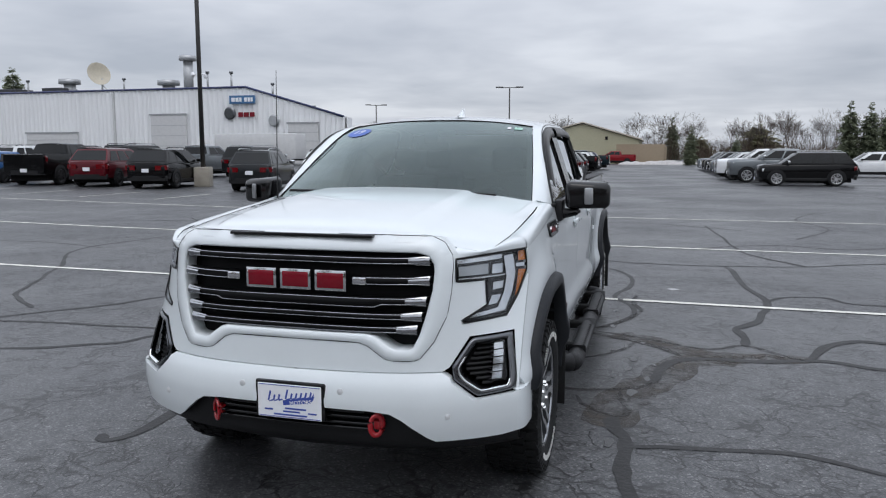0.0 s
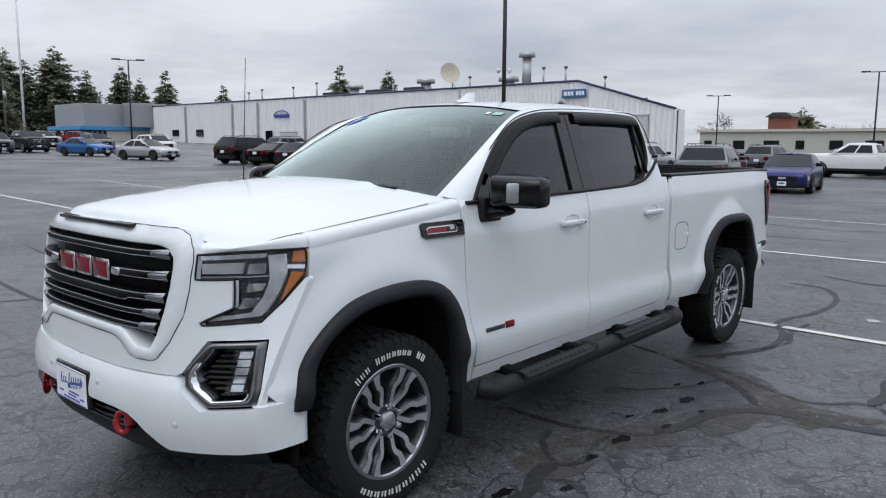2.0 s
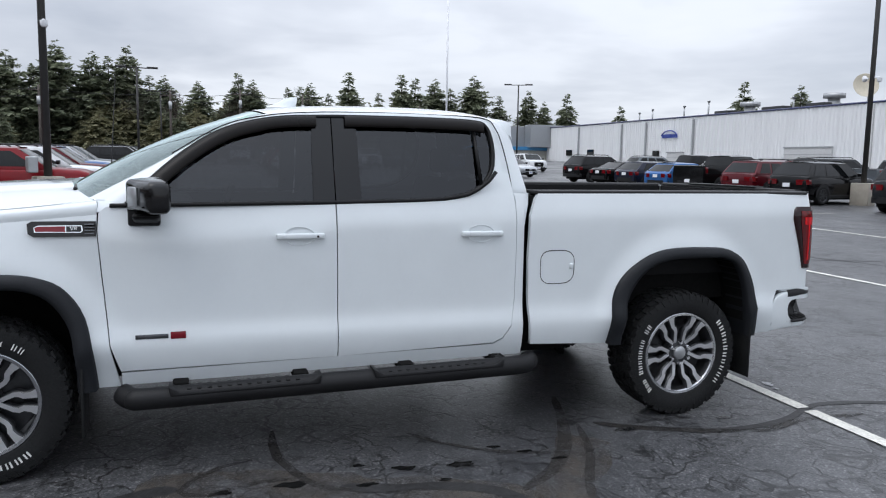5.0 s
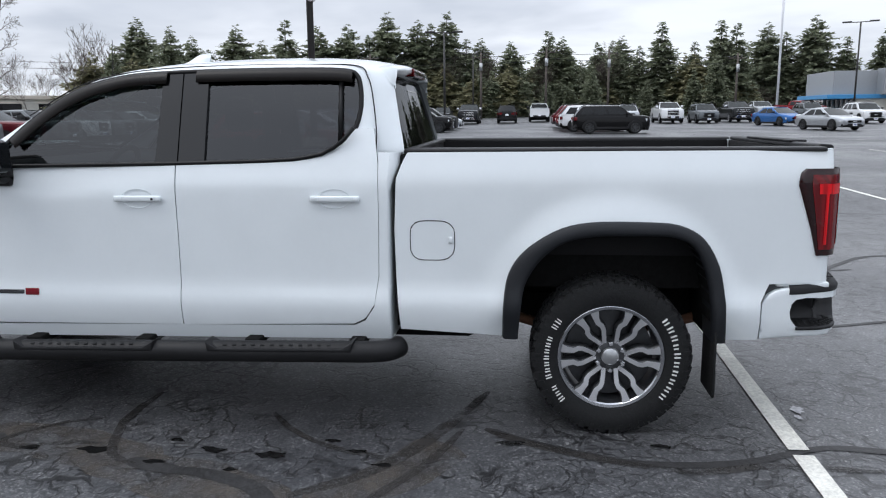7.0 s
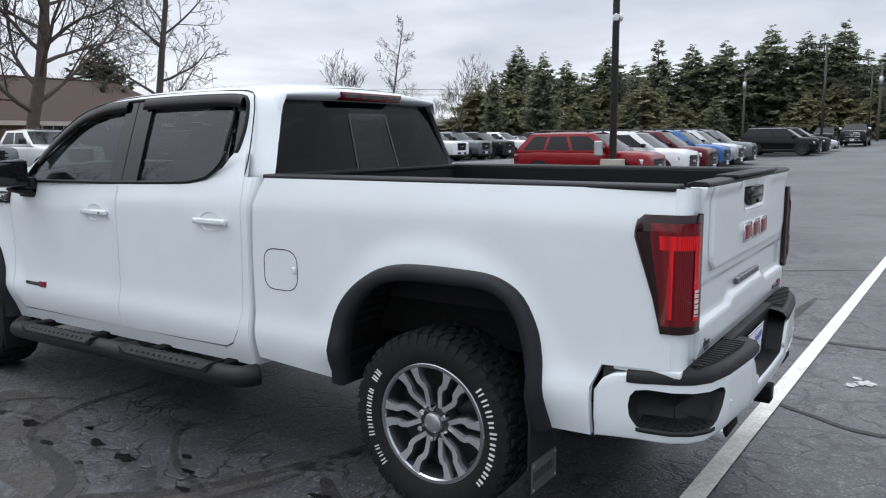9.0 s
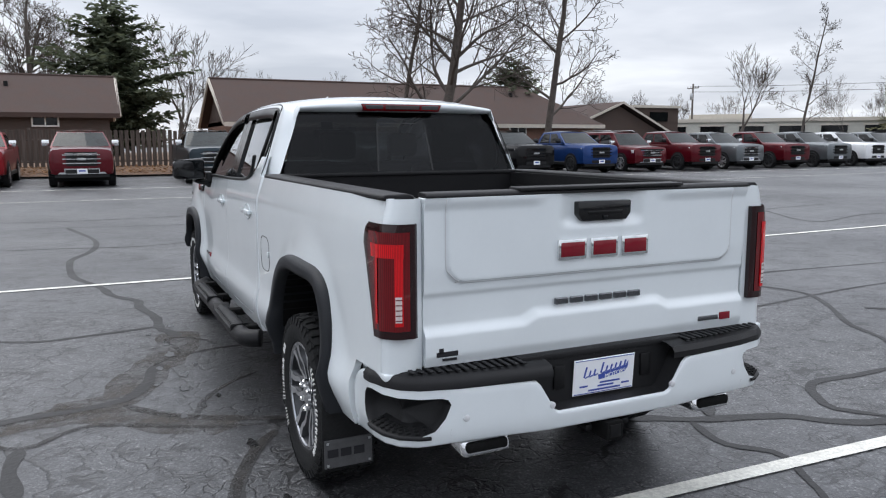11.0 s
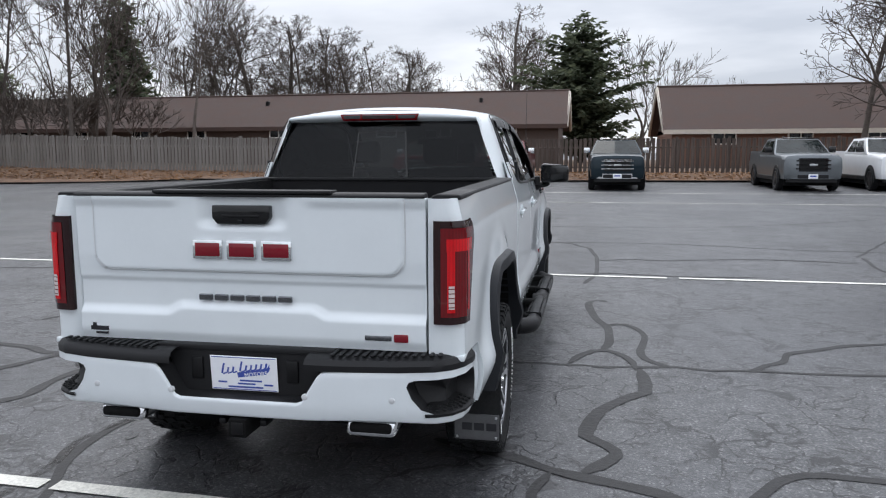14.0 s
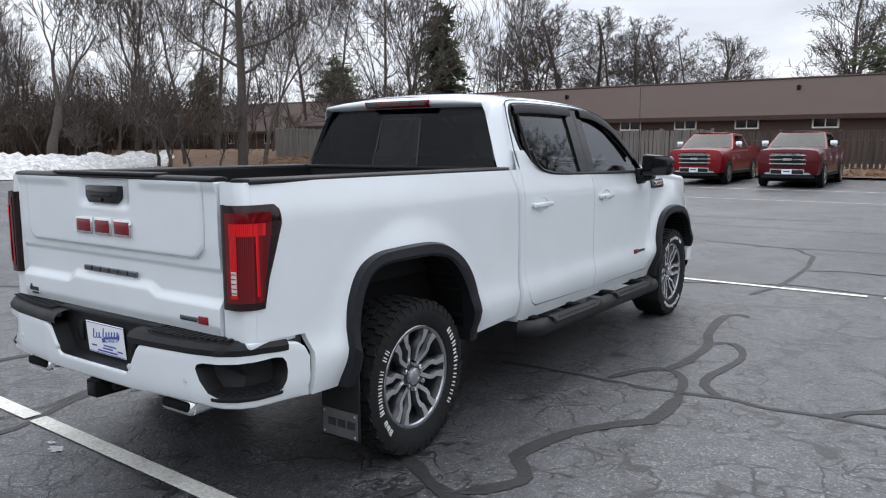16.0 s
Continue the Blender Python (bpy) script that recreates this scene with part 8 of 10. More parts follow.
    part("engine_block", box_bm(-0.42, 0.42, -2.72, -1.5, 0.45, 1.2, 0.03), "underbody", T)
    part("bed_under", box_bm(-0.76, 0.76, 0.96, 2.97, 0.72, 0.9), "underbody", T)
    part("fuel_tank", box_bm(0.1, 0.62, 0.2, 1.3, 0.38, 0.6, 0.05), "underbody", T)

# ---------------------------------------------------------------- parked vehicles
# nose to -y; each kind: width, body stations (y, half-width factor, bottom, top), cabin (screen foot, screen top, rear top, rear foot), belt, roof, wheels, tyre radius
KINDS = {
    "pickup": dict(w=1.0, st=((-2.93, 0.84, 0.50, 1.14), (-2.87, 0.95, 0.42, 1.24), (-2.6, 0.985, 0.40, 1.28), (-1.5, 1.0, 0.42, 1.32), (-1.3, 1.0, 0.42, 1.32), (0.9, 1.0, 0.44, 1.34), (0.95, 1.0, 0.44, 1.38), (2.8, 0.99, 0.48, 1.40), (2.92, 0.95, 0.52, 1.38)),
                   cab=(-1.42, -0.62, 0.72, 0.94), belt=1.32, roof=1.92, wheels=(-1.98, 1.75), r=0.415),
    "suv": dict(w=0.94, st=((-2.32, 0.76, 0.44, 0.86), (-2.25, 0.91, 0.35, 1.0), (-2.0, 0.97, 0.31, 1.07), (-1.15, 1.0, 0.31, 1.12), (0.0, 1.0, 0.31, 1.13), (1.5, 1.0, 0.33, 1.17), (2.1, 0.97, 0.39, 1.17), (2.28, 0.90, 0.45, 1.1), (2.33, 0.84, 0.5, 0.95)),
                cab=(-1.22, -0.42, 1.74, 2.2), belt=1.11, roof=1.73, wheels=(-1.42, 1.34), r=0.378),
    "wagon": dict(w=1.0, st=((-2.65, 0.78, 0.48, 0.95), (-2.55, 0.93, 0.38, 1.12), (-2.2, 0.98, 0.36, 1.16), (-1.4, 1.0, 0.36, 1.22), (0.0, 1.0, 0.36, 1.22), (2.0, 1.0, 0.38, 1.24), (2.5, 0.97, 0.44, 1.24), (2.62, 0.92, 0.5, 1.1)),
                  cab=(-1.36, -0.62, 2.28, 2.55), belt=1.21, roof=1.9, wheels=(-1.6, 1.5), r=0.41),
    "sedan": dict(w=0.9, st=((-2.3, 0.72, 0.36, 0.62), (-2.2, 0.90, 0.26, 0.74), (-1.9, 0.97, 0.22, 0.83), (-1.0, 1.0, 0.22, 0.93), (0.2, 1.0, 0.22, 0.94), (1.5, 1.0, 0.24, 0.99), (2.1, 0.96, 0.28, 1.0), (2.28, 0.88, 0.36, 0.9)),
                  cab=(-1.05, -0.15, 0.85, 1.72), belt=0.93, roof=1.45, wheels=(-1.38, 1.32), r=0.325),
    "hatch": dict(w=0.9, st=((-2.1, 0.72, 0.38, 0.64), (-2.02, 0.90, 0.28, 0.76), (-1.75, 0.97, 0.24, 0.86), (-0.95, 1.0, 0.24, 0.95), (0.2, 1.0, 0.24, 0.96), (1.4, 1.0, 0.26, 1.0), (1.95, 0.96, 0.32, 1.0), (2.1, 0.9, 0.4, 0.88)),
                  cab=(-1.0, -0.2, 1.35, 1.98), belt=0.95, roof=1.49, wheels=(-1.3, 1.3), r=0.325),
}


def car_meshes(kind, paint, trim):
    key = (kind, paint, trim)
    if key in CACHE:
        return CACHE[key]
    K = KINDS[kind]
    W = K["w"]
    out = {}
    # body: cross-sections from sill to shoulder to deck
    rows = []
    ys = [s[0] for s in K["st"]]
    dense = sorted(set(list(np.linspace(ys[0], ys[-1], 40)) + ys))
    for y in dense:
        f, zb, zt = (float(np.interp(y, ys, [s[k] for s in K["st"]])) for k in (1, 2, 3))
        w = W * f
        h = zt - zb
        half = [(0.80, 0.0), (0.96, 0.04), (0.985, 0.25), (1.0, 0.45), (0.992, 0.62), (0.975, 0.82), (0.95, 0.92), (0.88, 0.985), (0.6, 1.02), (0.0, 1.035)]
        if kind == "pickup" and y > 0.93:
            half = [(0.80, 0.0), (0.96, 0.04), (0.985, 0.25), (1.0, 0.45), (0.992, 0.62), (0.98, 0.82), (0.965, 0.95), (0.95, 1.0), (0.86, 1.0), (0.0, 1.0)]
        ring = [Vector((w * a, y, zb + h * b)) for a, b in half]
        rows.append([Vector((-p.x, p.y, p.z)) for p in ring[:-1]][::1] + ring[::-1])
    bm = grid_bm(rows)
    for r in (rows[0], rows[-1]):
        bm.faces.new([bm.verts.new(p) for p in r])
    bmesh.ops.remove_doubles(bm, verts=bm.verts, dist=0.002)
    bmesh.ops.recalc_face_normals(bm, faces=bm.faces)
    out["body"] = (mesh_of("body", bm, paint, 40), "")
    a, b, c, d = K["cab"]
    zb, zr = K["belt"], K["roof"]
    wb, wr = W * 0.955, W * 0.735

    def cp(u, v, t, push=0.0):
        """a cabin point: u -1..1 across, v 0..1 from screen to back, t 0..1 from belt to roof"""
        y = (a + (d - a) * v) * (1 - t) + (b + (c - b) * v) * t
        w = (wb + (wr - wb) * max(0.0, t) ** 1.15) + push
        bow = 0.10 * (1 - u * u) * (1 - 2 * v) * (1 if v < 0.5 else 0.6)
        return Vector((w * u, y - bow * (abs(2 * v - 1) ** 6) - (push if v < 0.02 else -push if v > 0.98 else 0), zb + (zr - 0.07 - zb) * t + (push if t > 0.99 else 0)))

    bm = bmesh.new()
    ring = [(u, 0.0) for u in np.linspace(-1, 1, 9)] + [(1.0, v) for v in np.linspace(0.05, 1, 14)] + [(u, 1.0) for u in np.linspace(0.75, -1, 8)] + [(-1.0, v) for v in np.linspace(0.95, 0.05, 14)]
    grid_bm([[cp(u, v, t) for u, v in ring] for t in (-0.08, 0.0, 0.3, 0.65, 0.93, 1.0)], True, bm)
    bmesh.ops.recalc_face_normals(bm, faces=bm.faces)
    out["cabin_frame"] = (mesh_of("cabin_frame", bm, paint, 40), "")
    rows = []
    for v in np.linspace(0, 1, 12):
        rows.append([cp(u, v, 1.0) * 1.0 + Vector((0, 0, 0.07 * (1 - abs(u) ** 3) * (0.35 + 0.65 * math.sin(math.pi * min(1, max(0, 0.12 + 0.8 * v)))))) for u in np.linspace(-1, 1, 13)])
    bm = grid_bm(rows)
    out["roof"] = (mesh_of("roof", bm, paint, 50), "")
    out["windscreen"] = (mesh_of("windscreen", grid_bm([[cp(u, 0.0, t, 0.012) for u in np.linspace(-0.93, 0.93, 9)] for t in np.linspace(0.05, 0.95, 5)]), "screen_glass"), "")
    out["rear_window"] = (mesh_of("rear_window", grid_bm([[cp(u, 1.0, t, 0.012) for u in np.linspace(-0.9, 0.9, 9)] for t in np.linspace(0.12, 0.9, 5)]), "car_glass"), "")
    spans = {"pickup": ((0.10, 0.50), (0.535, 0.90)), "suv": ((0.07, 0.40), (0.43, 0.68), (0.71, 0.93)), "wagon": ((0.06, 0.36), (0.39, 0.64), (0.67, 0.95)), "sedan": ((0.12, 0.50), (0.53, 0.86)), "hatch": ((0.10, 0.46), (0.49, 0.84))}[kind]
    for s in (1, -1):
        for v0, v1 in spans:
            me = mesh_of("side_window", grid_bm([[cp(s * 1.0, v, t, 0.010) for v in np.linspace(v0 + 0.05 * (t if v0 < 0.15 else 0), v1 - 0.02 * t, 6)] for t in np.linspace(0.08, 0.86, 4)]), "car_glass")
            out[f"side_window{s}{v0}"] = (me, "")
    # ends
    st = K["st"]
    fy, ry = st[0][0], st[-1][0]
    ft, rt = st[1][3], st[-2][3]
    hz = ft - (0.10 if kind in ("pickup", "wagon") else 0.12)
    gz0, gz1 = (0.70, 1.16) if kind == "pickup" else (0.70, 1.06) if kind == "wagon" else (0.48, hz)

    def curved(x0, x1, y, z0, z1, depth, mt, nm, wrap=0.18, sign=-1):
        rr = [[Vector((x, y - sign * wrap * (abs(x) / W) ** 3 * 1.0 + sign * 0.02, z)) for x in np.linspace(x0, x1, 9)] for z in np.linspace(z0, z1, 4)]
        bm = grid_bm(rr)
        edges = [e for e in bm.edges if len(e.link_faces) == 1]
        for v in bmesh.ops.extrude_edge_only(bm, edges=edges)["geom"]:
            if isinstance(v, bmesh.types.BMVert):
                v.co.y -= sign * 0.14
        return mesh_of(nm, bm, mt)

    big = kind in ("pickup", "wagon")
    out["grille"] = (curved(-W * 0.70, W * 0.70, fy, gz0, gz1, 0.1, "dark_trim", "grille"), "black grille")
    for k in range(3):
        z = gz0 + (gz1 - gz0) * (0.2 + 0.3 * k)
        out[f"grille_bar{k}"] = (curved(-W * 0.67, W * 0.67, fy - 0.015, z - 0.018, z + 0.018, 0.05, "chrome" if trim == "chrome" else "gloss_black", "grille_bar"), "")
    out["front_bumper"] = (curved(-W * 0.9, W * 0.9, fy - 0.01, 0.44 if big else 0.28, 0.62 if big else 0.42, 0.1, "chrome" if trim == "chrome" and big else paint if kind == "pickup" else "black_plastic", "front_bumper"), "")
    if big:
        out["lower_grille"] = (curved(-W * 0.5, W * 0.5, fy - 0.02, 0.46, 0.585, 0.1, "black_plastic", "lower_grille"), "")
        out["grille_crossbar"] = (curved(-W * 0.9, W * 0.9, fy - 0.012, hz - 0.045, hz - 0.015, 0.1, "chrome" if trim == "chrome" else "gloss_black", "grille_crossbar", 0.24), "")
    out["lower_lip"] = (curved(-W * 0.82, W * 0.82, fy + 0.03, 0.32 if big else 0.2, 0.46 if big else 0.3, 0.1, "black_plastic", "lower_lip"), "")
    out["emblem"] = (mesh_of("emblem", box_bm(-0.13, 0.13, fy - 0.05, fy - 0.01, (gz0 + gz1) / 2 - 0.035, (gz0 + gz1) / 2 + 0.035, 0.01, 1), "satin_silver"), "")
    out["front_plate"] = (mesh_of("front_plate", box_bm(-0.155, 0.155, fy - 0.06, fy - 0.03, (0.53 if big else 0.36) - 0.08, (0.53 if big else 0.36) + 0.08, 0.006, 1), "plate_white"), "white dealer plate")
    out["front_plate_bar"] = (mesh_of("plate_bar", box_bm(-0.1, 0.1, fy - 0.064, fy - 0.058, (0.53 if big else 0.36) - 0.01, (0.53 if big else 0.36) + 0.035), "ink_blue"), "")
    tz = 1.12 if kind == "pickup" else rt - 0.22
    out["rear_plate"] = (mesh_of("rear_plate", box_bm(-0.155, 0.155, ry + 0.02, ry + 0.05, (0.66 if kind == "pickup" else 0.78) - 0.08, (0.66 if kind == "pickup" else 0.78) + 0.08, 0.006, 1), "plate_white"), "white dealer plate")
    out["rear_bumper"] = (curved(-W * 0.93, W * 0.93, ry + 0.02, 0.46 if big else 0.34, 0.66 if big else 0.56, 0.1, "chrome" if trim == "chrome" and kind == "pickup" else "black_plastic", "rear_bumper", 0.15, 1), "")
    for s in (1, -1):
        x0, x1 = sorted((s * W * 0.66, s * W * 0.95))
        out[f"headlight{s}"] = (curved(x0, x1, fy + 0.01, hz - 0.15, hz - 0.005, 0.1, "lamp_clear", "headlight", 0.26), "clear headlight")
        x0, x1 = sorted((s * W * (0.80 if kind == "pickup" else 0.48), s * W * 0.985))
        zz = (1.0, 1.32) if kind == "pickup" else (rt - 0.30, rt - 0.10)
        out[f"tail_light{s}"] = (curved(x0, x1, ry + (0.015 if kind == "pickup" else 0.045), zz[0], zz[1], 0.1, "lens_red", "tail_light", 0.16, 1), "red tail light")
        mb = box_bm(W * 0.98, W * 0.98 + 0.24, a + 0.26, a + 0.38, zb + 0.03, zb + (0.24 if big else 0.17), 0.03, 2)
        out[f"mirror{s}"] = (mesh_of("door_mirror", sided(s, mb), paint if trim == "body" else ("chrome" if trim == "chrome" else "gloss_black")), "")
        for wy in K["wheels"]:
            R = K["r"]
            ar = lathe([(R + 0.075, 0.0), (R + 0.075, 0.012), (R + 0.02, 0.014), (0.0, 0.013)], 28)
            for v in ar.verts:
                v.co += Vector((W - 0.008, wy, R))
                v.co.z = max(v.co.z, 0.30 if v.co.z < 0.3 else v.co.z)
            out[f"wheel_arch{s}{wy}"] = (mesh_of("wheel_arch", sided(s, ar), "black_plastic"), "")
        sk = box_bm(W * 0.93, W * 0.99, K["wheels"][0] + K["r"], K["wheels"][1] - K["r"], K["st"][3][2] - 0.06, K["st"][3][2] + 0.1, 0.03, 1)
        out[f"side_skirt{s}"] = (mesh_of("side_skirt", sided(s, sk), "black_plastic"), "")
    out["underbody"] = (mesh_of("underbody", box_bm(-W * 0.85, W * 0.85, fy + 0.3, ry - 0.3, 0.2, 0.6), "underbody"), "")
    if kind == "pickup":
        out["bed_well"] = (mesh_of("bed_well", box_bm(-W * 0.83, W * 0.83, 1.05, 2.78, 1.34, 1.408), "bed_liner"), "")
        out["tailgate_line"] = (mesh_of("tailgate_line", box_bm(-W * 0.8, W * 0.8, ry - 0.005, ry + 0.012, 1.335, 1.35), "dark_trim"), "")
    else:
        for s in (1, -1):
            if kind in ("suv", "wagon"):
                out[f"roof_rail{s}"] = (mesh_of("roof_rail", tube([(s * wr * 0.93, b + 0.15, zr - 0.03), (s * wr * 0.93, b + 0.3, zr + 0.035), (s * wr * 0.93, c - 0.3, zr + 0.035), (s * wr * 0.93, c - 0.12, zr - 0.02)], 0.022, 6), "satin_silver" if trim == "chrome" else "gloss_black"), "")
    CACHE[key] = out
    return out


def wheel_meshes(r, dark):
    key = ("wheel", r, dark)
    if key not in CACHE:
        ty = mesh_of("tyre", lathe([(r * 0.66, 0.10), (r * 0.72, 0.118), (r * 0.9, 0.122), (r, 0.09), (r, -0.09), (r * 0.9, -0.11)], 32), "rubber")
        bm = bmesh.new()
        R = r * 0.67
        for k in range(5):
            for s in (-1, 1):
                a = 2 * math.pi * k / 5 + s * 0.17
                a2 = 2 * math.pi * k / 5 + s * 0.26
                p, q = Vector((0.105, R * 0.2 * math.cos(a), R * 0.2 * math.sin(a))), Vector((0.112, R * 0.97 * math.cos(a2), R * 0.97 * math.sin(a2)))
                n = Vector((0, -(q - p).z, (q - p).y)).normalized() * r * 0.055
                bm.faces.new([bm.verts.new(v) for v in (p + n, p - n, q - n, q + n)])
        lathe([(R * 0.92, 0.104), (R, 0.118), (R * 1.03, 0.112)], 32, bm=bm)
        lathe([(0, 0.112), (R * 0.22, 0.11), (R * 0.26, 0.09)], 16, bm=bm)
        bmesh.ops.recalc_face_normals(bm, faces=bm.faces)
        rim = mesh_of("rim", bm, "alloy_dark" if dark else "machined_alloy")
        back = mesh_of("wheel_back", lathe([(0, 0.06), (R, 0.06), (R, 0.1)], 24), "dark_trim")
        CACHE[key] = (ty, rim, back)
    return CACHE[key]


def vehicle(kind, paint, x, y, yaw, label, group, trim="black", dark_wheels=True, size=1.0, extra=None):
    cat = {"pickup": "pickup truck", "suv": "SUV", "wagon": "SUV", "sedan": "car", "hatch": "car"}[kind]
    m = pose(x, y, lot_z(x, y), 0, 0, yaw)
    V = thing("parked_" + {"pickup": "pickup", "suv": "suv", "wagon": "suv", "sedan": "sedan", "hatch": "hatchback"}[kind], label, cat, m, group)
    V.scale = (size, size, size)
    for nm, (me, lab) in car_meshes(kind, paint, trim).items():
        o = new(me.name.split(".")[0], me)
        o.parent = V
        if lab:
            tagged(o, lab)
    K = KINDS[kind]
    ty, rim, back = wheel_meshes(K["r"], dark_wheels)
    for s in (1, -1):
        for wy in K["wheels"]:
            w = new("wheel")
            w.parent = V
            w.matrix_local = pose(s * (K["w"] - 0.095), wy, K["r"], 0, 0, 0 if s > 0 else 180)
            for me, nm in ((ty, "tyre"), (rim, "rim"), (back, "wheel_back")):
                o = new(nm, me)
                o.parent = w
    return V


car_paint("paint_lot_white", (0.78, 0.79, 0.8), 0.0, 0.3, 0.05)
car_paint("paint_black", (0.004, 0.004, 0.0045), 0.0, 0.2, 0.1, 0.32, 0.12)
car_paint("paint_charcoal", (0.018, 0.02, 0.022), 0.5, 0.3, 0.1, 0.42, 0.18)
car_paint("paint_grey", (0.16, 0.175, 0.185), 0.6, 0.32, 0.1, 0.42, 0.18)
car_paint("paint_silver", (0.48, 0.5, 0.52), 0.7, 0.3, 0.08)
car_paint("paint_red", (0.21, 0.005, 0.01), 0.2, 0.28, 0.1, 0.42, 0.18)
car_paint("paint_burgundy", (0.095, 0.0035, 0.009), 0.3, 0.28, 0.1, 0.42, 0.18)
car_paint("paint_blue", (0.032, 0.13, 0.36), 0.3, 0.28, 0.1, 0.42, 0.18)
car_paint("paint_deep_blue", (0.012, 0.045, 0.17), 0.4, 0.28, 0.1, 0.42, 0.18)
car_paint("paint_navy", (0.012, 0.016, 0.035), 0.3, 0.28, 0.1, 0.42, 0.18)
car_paint("paint_indigo", (0.02, 0.022, 0.13), 0.4, 0.28, 0.1, 0.42, 0.18)
car_paint("paint_teal", (0.009, 0.02, 0.028), 0.4, 0.28, 0.1, 0.42, 0.18)
plain("lamp_clear", (0.66, 0.68, 0.7), 0.15, metal=0.2, vary=0.35, grain=25)

# ---------------------------------------------------------------- trees
def bare_tree_bm(seed, h, spread=0.5, depth=6, trunk=0.2, lean=(0, 0), fork=0.25, wild=0.35, kids=(2, 3)):
    """A leafless tree: tapered trunk, limbs and twigs."""
    rnd = random.Random(seed)
    bm, fine = bmesh.new(), bmesh.new()

    def limb(p, d, length, r, level):
        n = 4 if level < 3 else 3
        pts, rad = [p], [r]
        q = p.copy()
        dd = d.copy()
        for i in range(n):
            dd = (dd + Vector((rnd.gauss(0, 1), rnd.gauss(0, 1), rnd.gauss(0, 0.6) + 0.7)) * wild * 0.35).normalized()
            q = q + dd * length / n
            pts.append(q.copy())
            rad.append(r * (1 - 0.42 * (i + 1) / n))
        tube(pts, rad, 7 if level == 0 else 5 if level < 3 else 3, bm if level < 3 else fine, cap=False)
        if level >= depth:
            return
        m = rnd.randint(*kids) + (1 if level in (1, 2) else 0)
        ax = rnd.uniform(0, 6.28)
        for k in range(m):
            t = 1.0 if k < 2 else rnd.uniform(0.35, 0.95)
            j = min(n, int(t * n + 0.5))
            a = ax + 6.28 * k / m + rnd.uniform(-0.5, 0.5)
            side = dd.cross(Vector((math.cos(a), math.sin(a), 0.3))).normalized()
            tilt = rnd.uniform(0.55, 1.15) * spread * (1.5 if k >= 2 else 1.0)
            nd = (dd * math.cos(tilt) + side * math.sin(tilt)).normalized()
            if level < 2:
                nd.z = max(nd.z, 0.15)
            limb(pts[j], nd.normalized(), length * rnd.uniform(0.63, 0.86), max(0.0155 * (h / 14) ** 0.5, rad[j] * (0.72 if k < 2 else 0.5)), level + 1)

    limb(Vector((0, 0, -0.3)), Vector((lean[0], lean[1], 1)).normalized(), h * fork, trunk, 0)
    return bm, fine


def conifer_bms(seed, h, r, rows=40, sparse=0.0, droop=0.25, base=0.08, lift=0.1, full=0.85, fine=1.0):
    """Trunk, and tiers of boughs with many small sprays."""
    rnd = random.Random(seed)
    trunk = tube([(0, 0, -0.3), (0, 0, h * 0.5), (0.05, 0, h)], [h * 0.013 + 0.06, h * 0.008 + 0.04, 0.02], 7, cap=False)
    crown = bmesh.new()
    for i in range(rows):
        t = i / (rows - 1)
        z = h * (base + (1 - base) * t ** 0.95) + rnd.uniform(-0.1, 0.1)
        rad = r * min(1.0, (1 - t) * (1.0 + full * t)) * rnd.uniform(0.72, 1.15) * (0.75 + 0.25 * smooth01(0, 0.2, t)) + 0.2
        n = max(5, int(11 * (1 - t) + 5))
        off = rnd.uniform(0, 6.28)
        for k in range(n):
            if rnd.random() < sparse:
                continue
            a = off + 6.28 * k / n + rnd.uniform(-0.3, 0.3)
            L = rad * rnd.uniform(0.55, 1.2)
            d = Vector((math.cos(a), math.sin(a), 0))
            s = Vector((-d.y, d.x, 0))
            m = max(2, int(L / (0.42 * fine)))
            zz = z + rnd.uniform(-0.45, 0.45)
            for j in range(m):
                u = (j + 0.8) / m
                c = d * L * u + Vector((0, 0, zz + L * (lift * u - droop * u * u)))
                w = (0.44 + 0.26 * (1 - u)) * min(1.0, 0.5 + rad / r) * rnd.uniform(0.75, 1.3) * fine ** 0.5
                for q in (-1, 1, 0):
                    e = (s * q * rnd.uniform(0.6, 1.1) + d * rnd.uniform(0.25, 0.9) + Vector((0, 0, rnd.uniform(-0.6, 0.45)))).normalized()
                    tip = c + e * w * 1.5
                    f = e.cross(Vector((rnd.uniform(-0.8, 0.8), rnd.uniform(-0.8, 0.8), 1))).normalized() * w * 0.42
                    crown.faces.new([crown.verts.new(v) for v in (c - f * 0.5, c + e * w * 0.7 - f, tip, c + e * w * 0.7 + f)])
    return trunk, crown


def tree_thing(name, label, trunk_me, crown_me, x, y, yaw, s=1.0, group="", z=None):
    t = thing(name, label, "tree", pose(x, y, lot_z(x, y) if z is None else z, 0, 0, yaw), group)
    t.scale = (s, s, s)
    o = new("trunk", trunk_me)
    o.parent = t
    if crown_me:
        o = new("crown", crown_me)
        o.parent = t
    return t


def polar(az, d):
    return -d * math.sin(radians(az)), d * math.cos(radians(az))


